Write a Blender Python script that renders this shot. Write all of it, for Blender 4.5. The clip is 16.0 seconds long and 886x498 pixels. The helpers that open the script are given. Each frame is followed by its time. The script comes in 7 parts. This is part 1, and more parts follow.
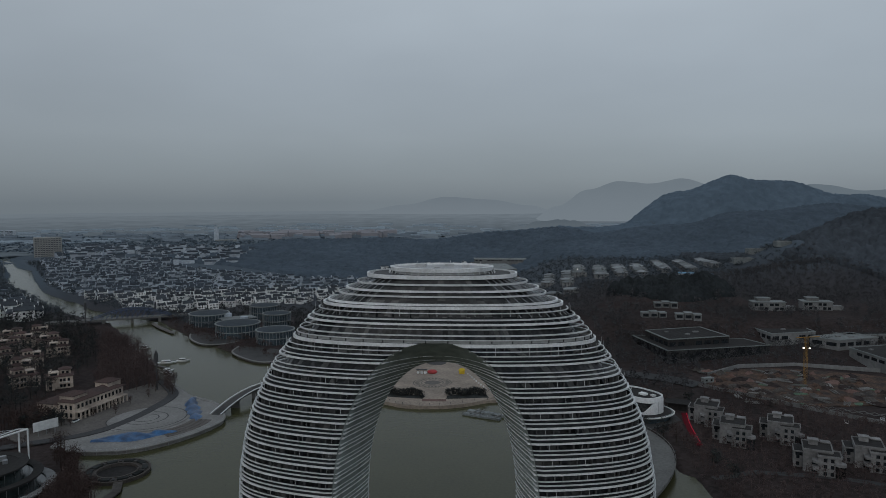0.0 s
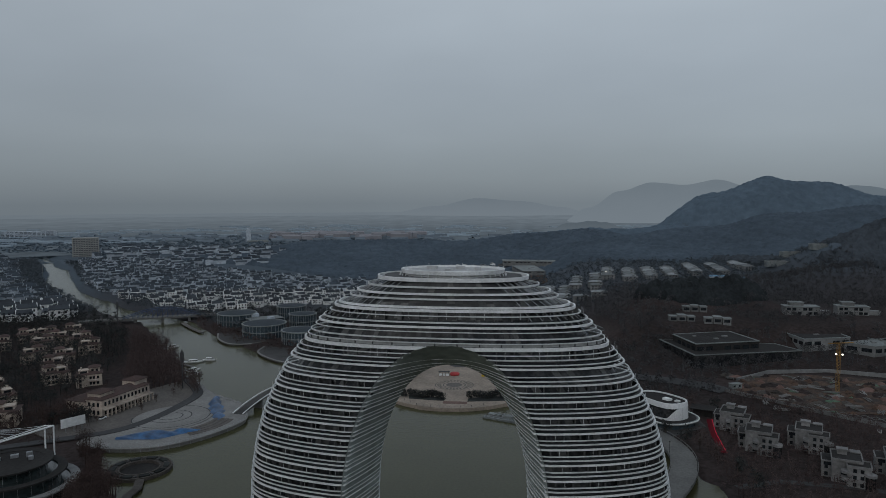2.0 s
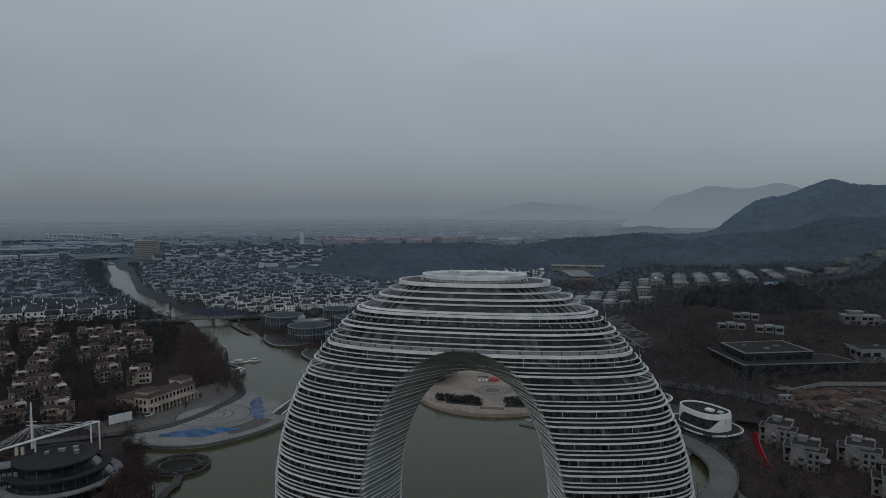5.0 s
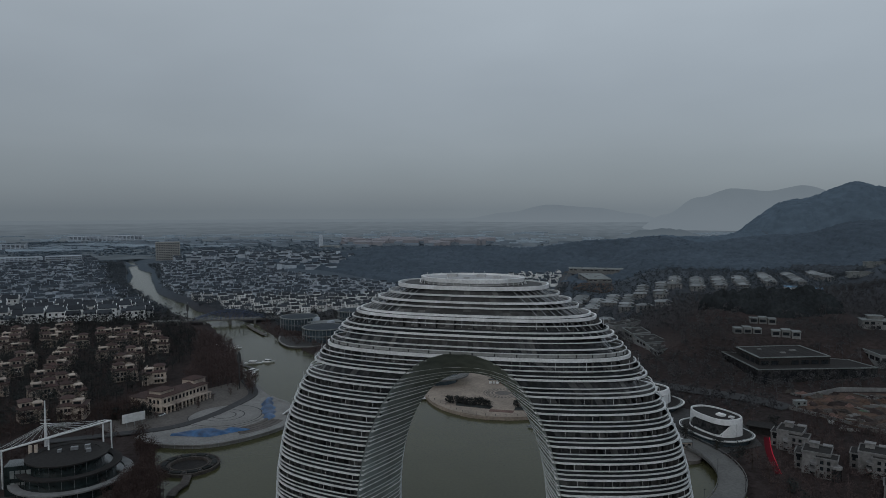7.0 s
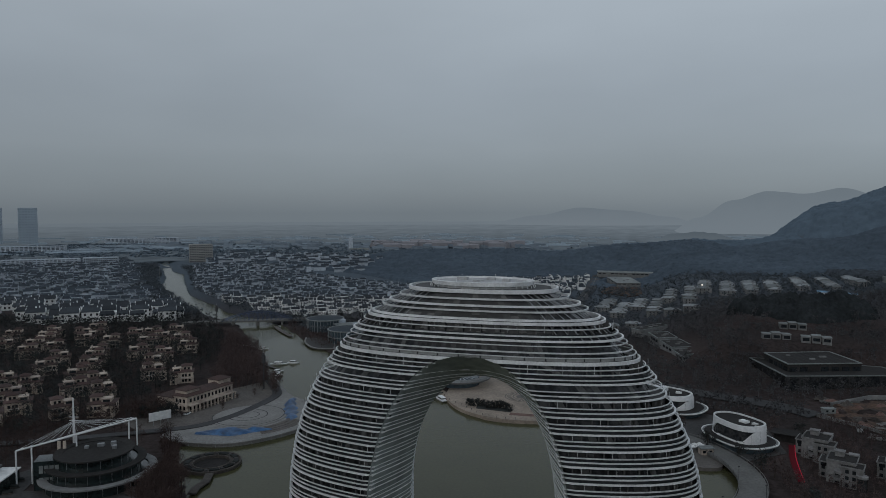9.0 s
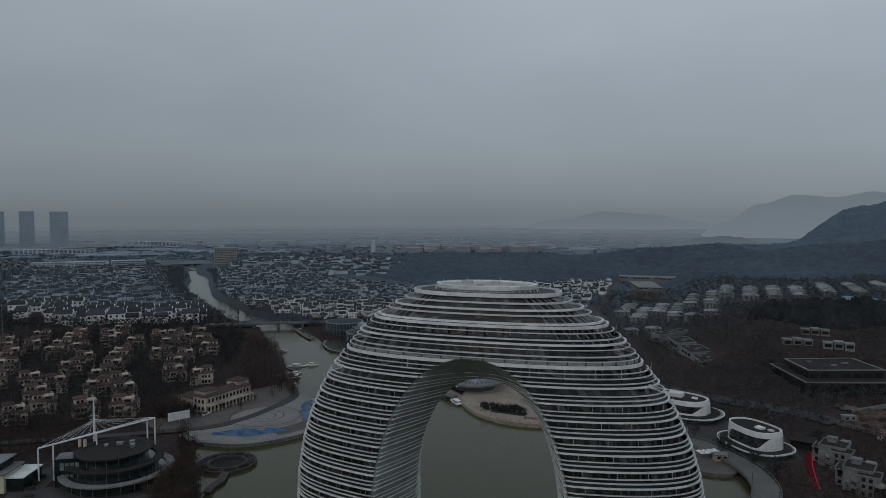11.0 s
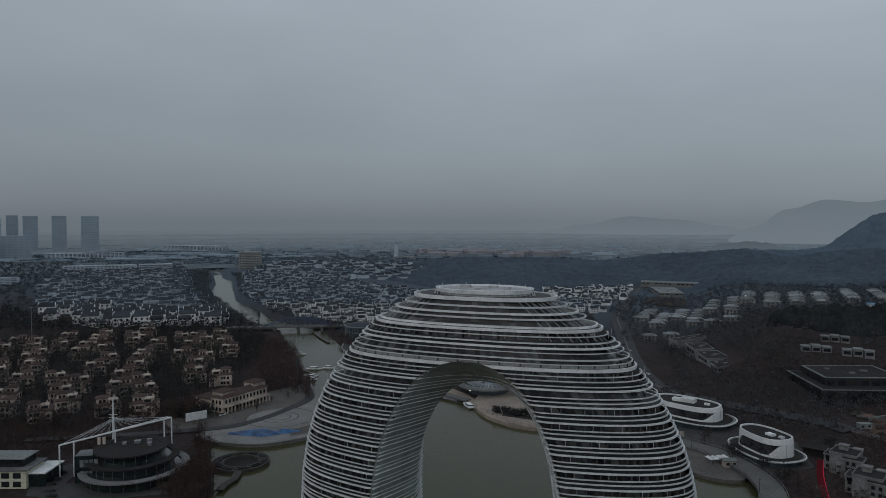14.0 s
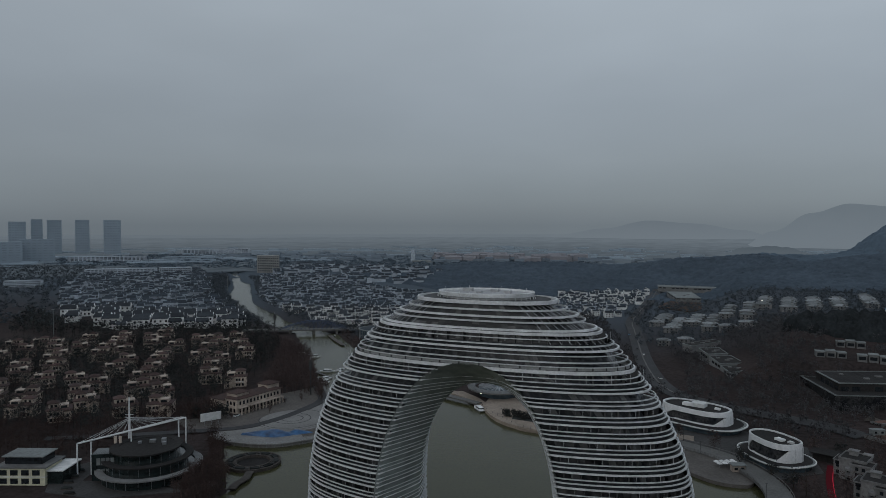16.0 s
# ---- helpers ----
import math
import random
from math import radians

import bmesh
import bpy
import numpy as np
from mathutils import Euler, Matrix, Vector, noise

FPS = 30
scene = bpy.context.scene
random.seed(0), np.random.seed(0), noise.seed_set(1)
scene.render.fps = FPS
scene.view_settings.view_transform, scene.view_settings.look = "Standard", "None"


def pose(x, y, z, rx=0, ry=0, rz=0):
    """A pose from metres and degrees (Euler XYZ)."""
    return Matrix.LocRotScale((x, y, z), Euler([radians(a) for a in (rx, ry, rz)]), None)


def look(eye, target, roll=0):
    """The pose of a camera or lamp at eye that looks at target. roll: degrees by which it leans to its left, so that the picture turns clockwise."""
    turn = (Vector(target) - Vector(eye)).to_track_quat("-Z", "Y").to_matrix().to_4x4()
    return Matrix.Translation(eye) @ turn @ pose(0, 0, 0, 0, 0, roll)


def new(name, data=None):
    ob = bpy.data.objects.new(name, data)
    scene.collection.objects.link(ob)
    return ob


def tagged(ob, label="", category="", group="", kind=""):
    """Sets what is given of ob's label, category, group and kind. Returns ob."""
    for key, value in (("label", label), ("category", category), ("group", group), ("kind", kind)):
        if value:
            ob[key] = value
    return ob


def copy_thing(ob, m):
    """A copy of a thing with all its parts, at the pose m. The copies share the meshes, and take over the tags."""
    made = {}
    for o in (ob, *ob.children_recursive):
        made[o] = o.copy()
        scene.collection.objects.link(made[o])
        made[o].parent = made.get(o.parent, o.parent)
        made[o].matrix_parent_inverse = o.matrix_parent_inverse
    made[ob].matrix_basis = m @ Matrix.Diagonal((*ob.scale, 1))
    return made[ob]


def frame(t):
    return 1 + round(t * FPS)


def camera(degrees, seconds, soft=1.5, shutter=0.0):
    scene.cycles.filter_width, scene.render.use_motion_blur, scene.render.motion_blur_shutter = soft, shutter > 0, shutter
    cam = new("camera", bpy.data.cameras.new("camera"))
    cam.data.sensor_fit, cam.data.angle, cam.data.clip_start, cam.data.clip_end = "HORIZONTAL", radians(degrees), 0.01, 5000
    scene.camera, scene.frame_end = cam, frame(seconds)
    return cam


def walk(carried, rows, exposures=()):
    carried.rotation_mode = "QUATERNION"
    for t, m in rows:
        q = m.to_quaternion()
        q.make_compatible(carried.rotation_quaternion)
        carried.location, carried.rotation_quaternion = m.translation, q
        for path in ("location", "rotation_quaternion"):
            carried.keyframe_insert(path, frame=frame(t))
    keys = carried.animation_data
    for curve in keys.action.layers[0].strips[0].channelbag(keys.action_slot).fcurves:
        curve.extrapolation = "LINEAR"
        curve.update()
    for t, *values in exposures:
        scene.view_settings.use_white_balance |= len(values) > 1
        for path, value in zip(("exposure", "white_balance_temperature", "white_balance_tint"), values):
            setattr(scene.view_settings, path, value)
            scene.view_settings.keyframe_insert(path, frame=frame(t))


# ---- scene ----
cam = camera(65.8, 16.0, soft=0.75)
PATH = [
    (0, (24.83, -185.14, 117.16), (18.65, -85.57, 110.28), -0.28),
    (0.5, (26.19, -184.62, 117.19), (18.85, -85.13, 110.32), -0.27),
    (1, (27.58, -184.12, 117.23), (18.67, -84.75, 110.44), -0.26),
    (1.5, (28.98, -183.66, 117.26), (19.39, -84.35, 110.51), -0.25),
    (2, (30.41, -183.23, 117.29), (19.67, -84.03, 110.63), -0.24),
    (2.5, (31.85, -182.84, 117.33), (19.22, -83.85, 110.82), -0.23),
    (3, (33.30, -182.47, 117.36), (19.18, -83.68, 110.97), -0.23),
    (3.5, (34.76, -182.14, 117.39), (19.22, -83.56, 111.11), -0.22),
    (6, (42.20, -181.03, 117.58), (21.78, -83.31, 111.73), -0.17),
    (6.5, (43.70, -180.92, 117.62), (22.36, -83.39, 111.89), -0.16),
    (7, (45.19, -180.84, 117.65), (23.89, -83.30, 111.94), -0.15),
    (7.5, (46.69, -180.80, 117.69), (24.74, -83.40, 112.05), -0.14),
    (8, (48.19, -180.80, 117.73), (25.16, -83.64, 112.17), -0.13),
    (8.5, (49.68, -180.83, 117.77), (25.10, -84.05, 112.36), -0.12),
    (11, (57.08, -181.62, 117.98), (28.02, -86.05, 113.25), -0.08),
    (11.5, (58.54, -181.89, 118.03), (28.14, -86.74, 113.47), -0.07),
    (12, (60.00, -182.21, 118.07), (29.85, -86.98, 113.53), -0.06),
    (12.5, (61.45, -182.58, 118.12), (31.19, -87.37, 113.63), -0.05),
    (13, (62.90, -182.98, 118.16), (31.87, -88.02, 113.83), -0.04),
    (13.5, (64.34, -183.43, 118.21), (31.96, -88.91, 114.12), -0.03),
    (14, (65.78, -183.92, 118.25), (33.24, -89.45, 114.22), -0.02),
    (14.5, (67.21, -184.46, 118.30), (34.78, -89.94, 114.32), -0.01),
    (15, (68.64, -185.04, 118.35), (35.91, -90.62, 114.51), -0.00),
    (15.5, (70.06, -185.66, 118.40), (36.38, -91.58, 114.72), 0.01),
    (16, (71.49, -186.33, 118.44), (36.44, -92.74, 115.00), 0.02),
]
walk(cam, [(t, look(eye, target, roll)) for t, eye, target, roll in PATH], [(0, 0.1), (8, 0.04), (16, -0.02)])

# ---------- world and light ----------
world = bpy.data.worlds.new("overcast_sky")
scene.world = world
world.use_nodes = True
wn, wl = world.node_tree.nodes, world.node_tree.links
wn.clear()
w_out = wn.new("ShaderNodeOutputWorld")
w_bg = wn.new("ShaderNodeBackground")
w_sky = wn.new("ShaderNodeTexSky")
w_sky.sky_type, w_sky.sun_disc = "NISHITA", False
w_sky.sun_elevation, w_sky.sun_rotation = radians(38), radians(200)
w_tc = wn.new("ShaderNodeTexCoord")
w_sep = wn.new("ShaderNodeSeparateXYZ")
w_ramp = wn.new("ShaderNodeValToRGB")
stops = [(0.0, (0.15, 0.18, 0.207)), (0.035, (0.196, 0.23, 0.26)), (0.09, (0.25, 0.287, 0.321)), (0.17, (0.286, 0.328, 0.37)), (0.28, (0.355, 0.406, 0.455)), (0.45, (0.45, 0.52, 0.59)), (1.0, (0.235, 0.285, 0.345))]
while len(w_ramp.color_ramp.elements) < len(stops):
    w_ramp.color_ramp.elements.new(0.5)
for e, (p, c) in zip(w_ramp.color_ramp.elements, stops):
    e.position, e.color = p, (*c, 1)
w_map = wn.new("ShaderNodeMapping")
w_map.inputs["Scale"].default_value = (1.6, 1.6, 4.5)
w_noise = wn.new("ShaderNodeTexNoise")
w_noise.inputs["Scale"].default_value, w_noise.inputs["Detail"].default_value = 1.3, 4.0
w_cr = wn.new("ShaderNodeMapRange")
w_cr.inputs[1].default_value, w_cr.inputs[2].default_value, w_cr.inputs[3].default_value, w_cr.inputs[4].default_value = 0.3, 0.7, 0.94, 1.06
w_mul = wn.new("ShaderNodeMixRGB")
w_mul.blend_type, w_mul.inputs[0].default_value = "MULTIPLY", 1.0
w_mix = wn.new("ShaderNodeMixRGB")
w_mix.inputs[0].default_value = 0.004
wl.new(w_tc.outputs["Generated"], w_sep.inputs[0])
wl.new(w_sep.outputs["Z"], w_ramp.inputs[0])
wl.new(w_tc.outputs["Generated"], w_map.inputs[0])
wl.new(w_map.outputs[0], w_noise.inputs["Vector"])
wl.new(w_noise.outputs[0], w_cr.inputs[0])
wl.new(w_ramp.outputs[0], w_mul.inputs[1])
w_side = wn.new("ShaderNodeMapRange")
w_side.inputs[1].default_value, w_side.inputs[2].default_value, w_side.inputs[3].default_value, w_side.inputs[4].default_value = -0.75, 0.35, 0.88, 1.04
w_both = wn.new("ShaderNodeMath")
w_both.operation = "MULTIPLY"
wl.new(w_sep.outputs["X"], w_side.inputs[0])
wl.new(w_cr.outputs[0], w_both.inputs[0])
wl.new(w_side.outputs[0], w_both.inputs[1])
wl.new(w_both.outputs[0], w_mul.inputs[2])
wl.new(w_mul.outputs[0], w_mix.inputs[1])
wl.new(w_sky.outputs[0], w_mix.inputs[2])
wl.new(w_mix.outputs[0], w_bg.inputs[0])
w_bg.inputs[1].default_value = 1.0
wl.new(w_bg.outputs[0], w_out.inputs[0])

sun = new("sun", bpy.data.lights.new("sun", "SUN"))
sun.data.energy, sun.data.angle, sun.data.color = 0.5, radians(60), (1.0, 0.97, 0.94)
sun.matrix_world = look((-60, -190, 150), (0, 0, 0))


# ---------- materials ----------
def mat(name, color, rough=0.8, metal=0.0, vary=0.25, scale=0.15, fine=3.0, bump=0.0, tint=None, spec=0.5, rnd=0.0):
    """A surface with its colour varied at two scales, gloss and fine relief. tint: a second colour for stains; rnd: variation from piece to piece."""
    m = bpy.data.materials.new(name)
    m.use_nodes = True
    n, l = m.node_tree.nodes, m.node_tree.links
    b = n["Principled BSDF"]
    b.inputs["Roughness"].default_value, b.inputs["Metallic"].default_value = rough, metal
    b.inputs["Specular IOR Level"].default_value = spec if rough < 0.7 else min(spec, 0.12)
    tc = n.new("ShaderNodeTexCoord")
    geo = n.new("ShaderNodeNewGeometry")
    big, small = n.new("ShaderNodeTexNoise"), n.new("ShaderNodeTexNoise")
    big.inputs["Scale"].default_value, big.inputs["Detail"].default_value = scale, 5
    small.inputs["Scale"].default_value, small.inputs["Detail"].default_value = fine, 4
    l.new(geo.outputs["Position"], big.inputs["Vector"])
    l.new(geo.outputs["Position"], small.inputs["Vector"])
    mr = n.new("ShaderNodeMapRange")
    mr.inputs[1].default_value, mr.inputs[2].default_value = 0.35, 0.65
    l.new(big.outputs[0], mr.inputs[0])
    mix = n.new("ShaderNodeMixRGB")
    t = tint or tuple(c * (1 - vary) for c in color)
    mix.inputs[1].default_value, mix.inputs[2].default_value = (*color, 1), (*t, 1)
    l.new(mr.outputs[0], mix.inputs[0])
    mr2 = n.new("ShaderNodeMapRange")
    mr2.inputs[1].default_value, mr2.inputs[2].default_value = 0.3, 0.7
    mr2.inputs[3].default_value, mr2.inputs[4].default_value = 1 - vary, 1 + vary * 0.6
    l.new(small.outputs[0], mr2.inputs[0])
    mul = n.new("ShaderNodeMixRGB")
    mul.blend_type, mul.inputs[0].default_value = "MULTIPLY", 1.0
    l.new(mix.outputs[0], mul.inputs[1])
    l.new(mr2.outputs[0], mul.inputs[2])
    last = mul
    if rnd:
        oi = n.new("ShaderNodeObjectInfo")
        add = n.new("ShaderNodeMath")
        add.operation = "ADD"
        fr = n.new("ShaderNodeMath")
        fr.operation = "FRACT"
        l.new(oi.outputs["Random"], add.inputs[0])
        l.new(geo.outputs["Random Per Island"], add.inputs[1])
        l.new(add.outputs[0], fr.inputs[0])
        mr3 = n.new("ShaderNodeMapRange")
        mr3.inputs[3].default_value, mr3.inputs[4].default_value = 1 - rnd, 1 + rnd
        l.new(fr.outputs[0], mr3.inputs[0])
        mul2 = n.new("ShaderNodeMixRGB")
        mul2.blend_type, mul2.inputs[0].default_value = "MULTIPLY", 1.0
        l.new(last.outputs[0], mul2.inputs[1])
        l.new(mr3.outputs[0], mul2.inputs[2])
        last = mul2
    l.new(last.outputs[0], b.inputs["Base Color"])
    if bump:
        bp = n.new("ShaderNodeBump")
        bp.inputs["Strength"].default_value, bp.inputs["Distance"].default_value = bump, 0.3
        l.new(small.outputs[0], bp.inputs["Height"])
        l.new(bp.outputs[0], b.inputs["Normal"])
    return m


def glow(name, color, strength):
    m = bpy.data.materials.new(name)
    m.use_nodes = True
    b = m.node_tree.nodes["Principled BSDF"]
    b.inputs["Base Color"].default_value = (*(0.3 * c for c in color), 1)
    b.inputs["Specular IOR Level"].default_value, b.inputs["Roughness"].default_value = 0.05, 0.9
    b.inputs["Emission Color"].default_value = (*color, 1)
    b.inputs["Emission Strength"].default_value = strength
    return m


M = {
    "soil": mat("winter_ground", (0.047, 0.036, 0.034), 0.95, vary=0.4, scale=0.02, fine=0.4, tint=(0.033, 0.027, 0.026), spec=0.05),
    "water": mat("lake_water", (0.056, 0.055, 0.028), 0.12, vary=0.12, scale=0.03, fine=0.7, bump=0.25, spec=0.1),
    "band": mat("white_metal_band", (0.72, 0.725, 0.725), 0.45, 0.0, vary=0.2, scale=0.25, fine=2.0, tint=(0.56, 0.565, 0.565), rnd=0.06),
    "rail": mat("white_rail", (0.64, 0.65, 0.65), 0.4, 0.1, vary=0.2, scale=0.3, fine=2.5),
    "glass": mat("dark_glazing", (0.016, 0.018, 0.021), 0.1, 0.0, vary=0.6, scale=0.22, fine=0.8, spec=0.22, rnd=0.6, tint=(0.05, 0.05, 0.05)),
    "hole_glass": mat("green_grey_glass", (0.32, 0.355, 0.338), 0.18, 0.3, vary=0.25, scale=0.1, fine=0.3, spec=0.8),
    "blind": mat("drawn_blinds", (0.075, 0.075, 0.073), 0.35, 0.0, vary=0.5, scale=0.3, fine=1.2, rnd=0.75),
    "upper_glass": mat("grey_upper_glazing", (0.032, 0.034, 0.035), 0.3, 0.0, vary=0.4, scale=0.2, fine=1.0, rnd=0.5, spec=0.25),
    "pale_glass": mat("pale_balustrade_glass", (0.28, 0.285, 0.28), 0.3, 0.0, vary=0.2, scale=0.3, fine=1.0),
    "spandrel": mat("grey_parapet_glass", (0.035, 0.038, 0.041), 0.25, vary=0.4, scale=0.15, fine=0.8),
    "slab": mat("grey_slab", (0.09, 0.09, 0.09), 0.8, vary=0.2, scale=0.2),
    "roof_grey": mat("pale_grey_roofing", (0.42, 0.42, 0.42), 0.8, vary=0.2, scale=0.3),
    # village tiles and walls at a distance: haze put into the colour, paler and bluer
    "far_roof": mat("hazed_grey_tiles", (0.05, 0.061, 0.074), 0.85, vary=0.3, scale=0.05, fine=0.6, rnd=0.3),
    "far_wall": mat("hazed_white_walls", (0.4, 0.44, 0.485), 0.85, vary=0.25, scale=0.03, fine=0.3, rnd=0.25),
    # window colour of the tower blocks, paled by painted haze
    "mist_glass": mat("hazed_far_windows", (0.255, 0.3, 0.34), 0.6, vary=0.2, scale=0.05),
    "drum_roof": mat("dark_blue_grey_roof", (0.045, 0.055, 0.065), 0.8, vary=0.25, scale=0.2),
    "stone_dark": mat("dark_wet_stone", (0.08, 0.07, 0.063), 0.75, vary=0.3, scale=0.2, fine=1.0),
    "steps": mat("red_brown_stone", (0.16, 0.1, 0.085), 0.8, vary=0.25, scale=0.2),
    "steel": mat("grey_steel", (0.3, 0.31, 0.32), 0.45, 0.6, vary=0.2, scale=0.5),
    "concrete": mat("pale_concrete", (0.14, 0.137, 0.131), 0.85, vary=0.2, scale=0.08, fine=1.0),
    "stage_paving": mat("pale_grey_paving", (0.215, 0.21, 0.202), 0.7, vary=0.22, scale=0.09, fine=0.9, tint=(0.165, 0.16, 0.153)),
    "lot_paving": mat("brown_grey_setts", (0.125, 0.113, 0.104), 0.8, vary=0.25, scale=0.08, fine=0.9),
    "paving": mat("buff_paving", (0.29, 0.24, 0.197), 0.8, vary=0.25, scale=0.07, fine=0.8, tint=(0.22, 0.182, 0.15)),
    "paving_dark": mat("grey_paving", (0.068, 0.066, 0.065), 0.8, vary=0.3, scale=0.08, fine=0.8),
    "asphalt": mat("asphalt", (0.06, 0.06, 0.062), 0.85, vary=0.2, scale=0.05, fine=0.8),
    "white": mat("white_render", (0.72, 0.72, 0.71), 0.8, vary=0.2, scale=0.06, fine=0.5, tint=(0.52, 0.52, 0.51), rnd=0.18),
    "cream": mat("cream_render", (0.48, 0.402, 0.335), 0.85, vary=0.25, scale=0.08, fine=0.6, tint=(0.31, 0.258, 0.222), rnd=0.15),
    "villa_grey": mat("grey_white_render", (0.225, 0.219, 0.216), 0.85, vary=0.28, scale=0.15, fine=0.8, tint=(0.15, 0.146, 0.143), rnd=0.1),
    "dark_roof": mat("dark_grey_tiles", (0.046, 0.052, 0.06), 0.75, vary=0.3, scale=0.1, fine=2.0, rnd=0.3),
    "red_roof": mat("brown_red_tiles", (0.082, 0.052, 0.047), 0.85, vary=0.3, scale=0.1, fine=2.0, rnd=0.3, tint=(0.06, 0.044, 0.041)),
    "pav_glass": mat("dark_green_glass", (0.018, 0.027, 0.027), 0.2, 0.0, vary=0.4, scale=0.2, fine=0.8),
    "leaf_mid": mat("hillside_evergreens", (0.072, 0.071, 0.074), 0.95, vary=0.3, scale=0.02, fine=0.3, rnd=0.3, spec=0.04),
    # leaf colour lifted and blued for the haze over the villages
    "leaf_far": mat("hazed_village_evergreens", (0.085, 0.098, 0.11), 0.95, vary=0.3, scale=0.02, fine=0.2, rnd=0.3, spec=0.04),
    "window": mat("window_glass", (0.02, 0.024, 0.028), 0.15, 0.0, vary=0.4, scale=0.3, fine=1.0),
    "blue": mat("blue_tarpaulin", (0.022, 0.1, 0.235), 0.45, vary=0.3, scale=0.16, fine=0.6, bump=0.5, tint=(0.007, 0.03, 0.08)),
    # brick of the far block, with haze put in as a paler grey
    "brick": mat("hazed_brick_facing", (0.3, 0.295, 0.28), 0.85, vary=0.2, scale=0.05, fine=0.5),
    "grey_wall": mat("grey_wall", (0.19, 0.19, 0.187), 0.85, vary=0.25, scale=0.05, fine=0.4, rnd=0.12),
    "flat_roof": mat("dark_flat_roof", (0.034, 0.032, 0.031), 0.9, vary=0.3, scale=0.06, fine=0.7),
    "estate_roof": mat("grey_estate_tiles", (0.22, 0.235, 0.24), 0.8, vary=0.3, scale=0.08, fine=0.8, rnd=0.35),
    "shed_roof": mat("pale_grey_roof", (0.2, 0.214, 0.21), 0.7, vary=0.25, scale=0.08, fine=0.6, rnd=0.15),
    "dome_glass": mat("blue_grey_glass", (0.075, 0.105, 0.125), 0.25, 0.2, vary=0.4, scale=0.1, fine=0.5),
    "bark": mat("bark", (0.06, 0.048, 0.038), 0.95, vary=0.3, scale=0.5),
    "leaf_brown": mat("winter_brown_twigs", (0.083, 0.061, 0.058), 0.95, vary=0.3, scale=0.02, fine=0.3, rnd=0.15, spec=0.05),
    "leaf_near": mat("dark_brown_twigs", (0.06, 0.042, 0.038), 0.95, vary=0.3, scale=0.05, fine=0.5, rnd=0.15, spec=0.04),
    "leaf_dark": mat("evergreen_leaves", (0.044, 0.047, 0.046), 0.95, vary=0.35, scale=0.02, fine=0.3, rnd=0.35, spec=0.05),
    # haze put into the forest colours: bluer and paler from ridge to mountain
    "leaf_hill": mat("hazed_hill_woodland", (0.077, 0.099, 0.123), 0.95, vary=0.2, scale=0.006, fine=0.06, rnd=0.0, spec=0.03),
    "leaf_mount": mat("hazed_mountain_woodland", (0.096, 0.128, 0.16), 0.95, vary=0.15, scale=0.006, fine=0.05, rnd=0.0, spec=0.03),
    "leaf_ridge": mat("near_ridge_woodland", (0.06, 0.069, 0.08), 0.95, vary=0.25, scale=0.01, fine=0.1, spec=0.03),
    # town and suburb colours with the mist's pale blue put in
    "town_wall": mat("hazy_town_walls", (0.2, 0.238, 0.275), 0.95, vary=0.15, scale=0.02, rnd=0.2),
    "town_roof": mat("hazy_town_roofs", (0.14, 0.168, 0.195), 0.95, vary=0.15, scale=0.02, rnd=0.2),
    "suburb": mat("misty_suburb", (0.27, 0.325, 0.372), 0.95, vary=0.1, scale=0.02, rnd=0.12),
    "leaf_mound": mat("mound_evergreens", (0.03, 0.034, 0.036), 0.95, vary=0.35, scale=0.05, fine=0.4, spec=0.03),
    # tree belts on the plain, their colour paled to look misty
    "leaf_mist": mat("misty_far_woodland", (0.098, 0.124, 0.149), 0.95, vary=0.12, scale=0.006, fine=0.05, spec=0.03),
    "earth": mat("bare_earth", (0.1, 0.062, 0.045), 0.95, vary=0.5, scale=0.11, fine=0.6, tint=(0.04, 0.034, 0.031), bump=0.6),
    # estate walls, pinkish, lightened to stand for haze
    "far_red": mat("hazed_pinkish_wall", (0.25, 0.245, 0.262), 0.9, vary=0.2, scale=0.02),
    "pale_yellow": mat("pale_yellow_render", (0.6, 0.57, 0.42), 0.85, vary=0.15, scale=0.15, fine=0.8),
    "red_lamp": glow("red_led", (0.5, 0.03, 0.06), 0.4),
    "red_glow": glow("red_lit_path", (0.12, 0.012, 0.02), 0.2),
    "lamp": glow("lamp_light", (1.0, 0.9, 0.75), 3.0),
    "blue_steel": mat("dark_blue_steel", (0.05, 0.075, 0.14), 0.6, 0.2, vary=0.3, scale=0.2),
    "blue_roof": mat("blue_sheet_roof", (0.12, 0.25, 0.38), 0.6, vary=0.2, scale=0.2),
    "red": mat("red_fabric", (0.4, 0.06, 0.06), 0.7, vary=0.2, scale=0.5),
    "yellow": mat("yellow_paint", (0.6, 0.42, 0.04), 0.7, vary=0.2, scale=0.5),
    "net": mat("green_netting", (0.1, 0.16, 0.11), 0.9, vary=0.3, scale=0.3),
    "crane": mat("crane_paint", (0.3, 0.17, 0.05), 0.7, vary=0.3, scale=0.5),
    "shell": mat("white_shell_panels", (0.62, 0.62, 0.62), 0.5, vary=0.12, scale=0.3, fine=1.0),
    # tower block walls carry the haze as a pale blue-grey base colour
    "mist_wall": mat("hazed_grey_flats", (0.3, 0.353, 0.4), 0.95, vary=0.12, scale=0.02),
}


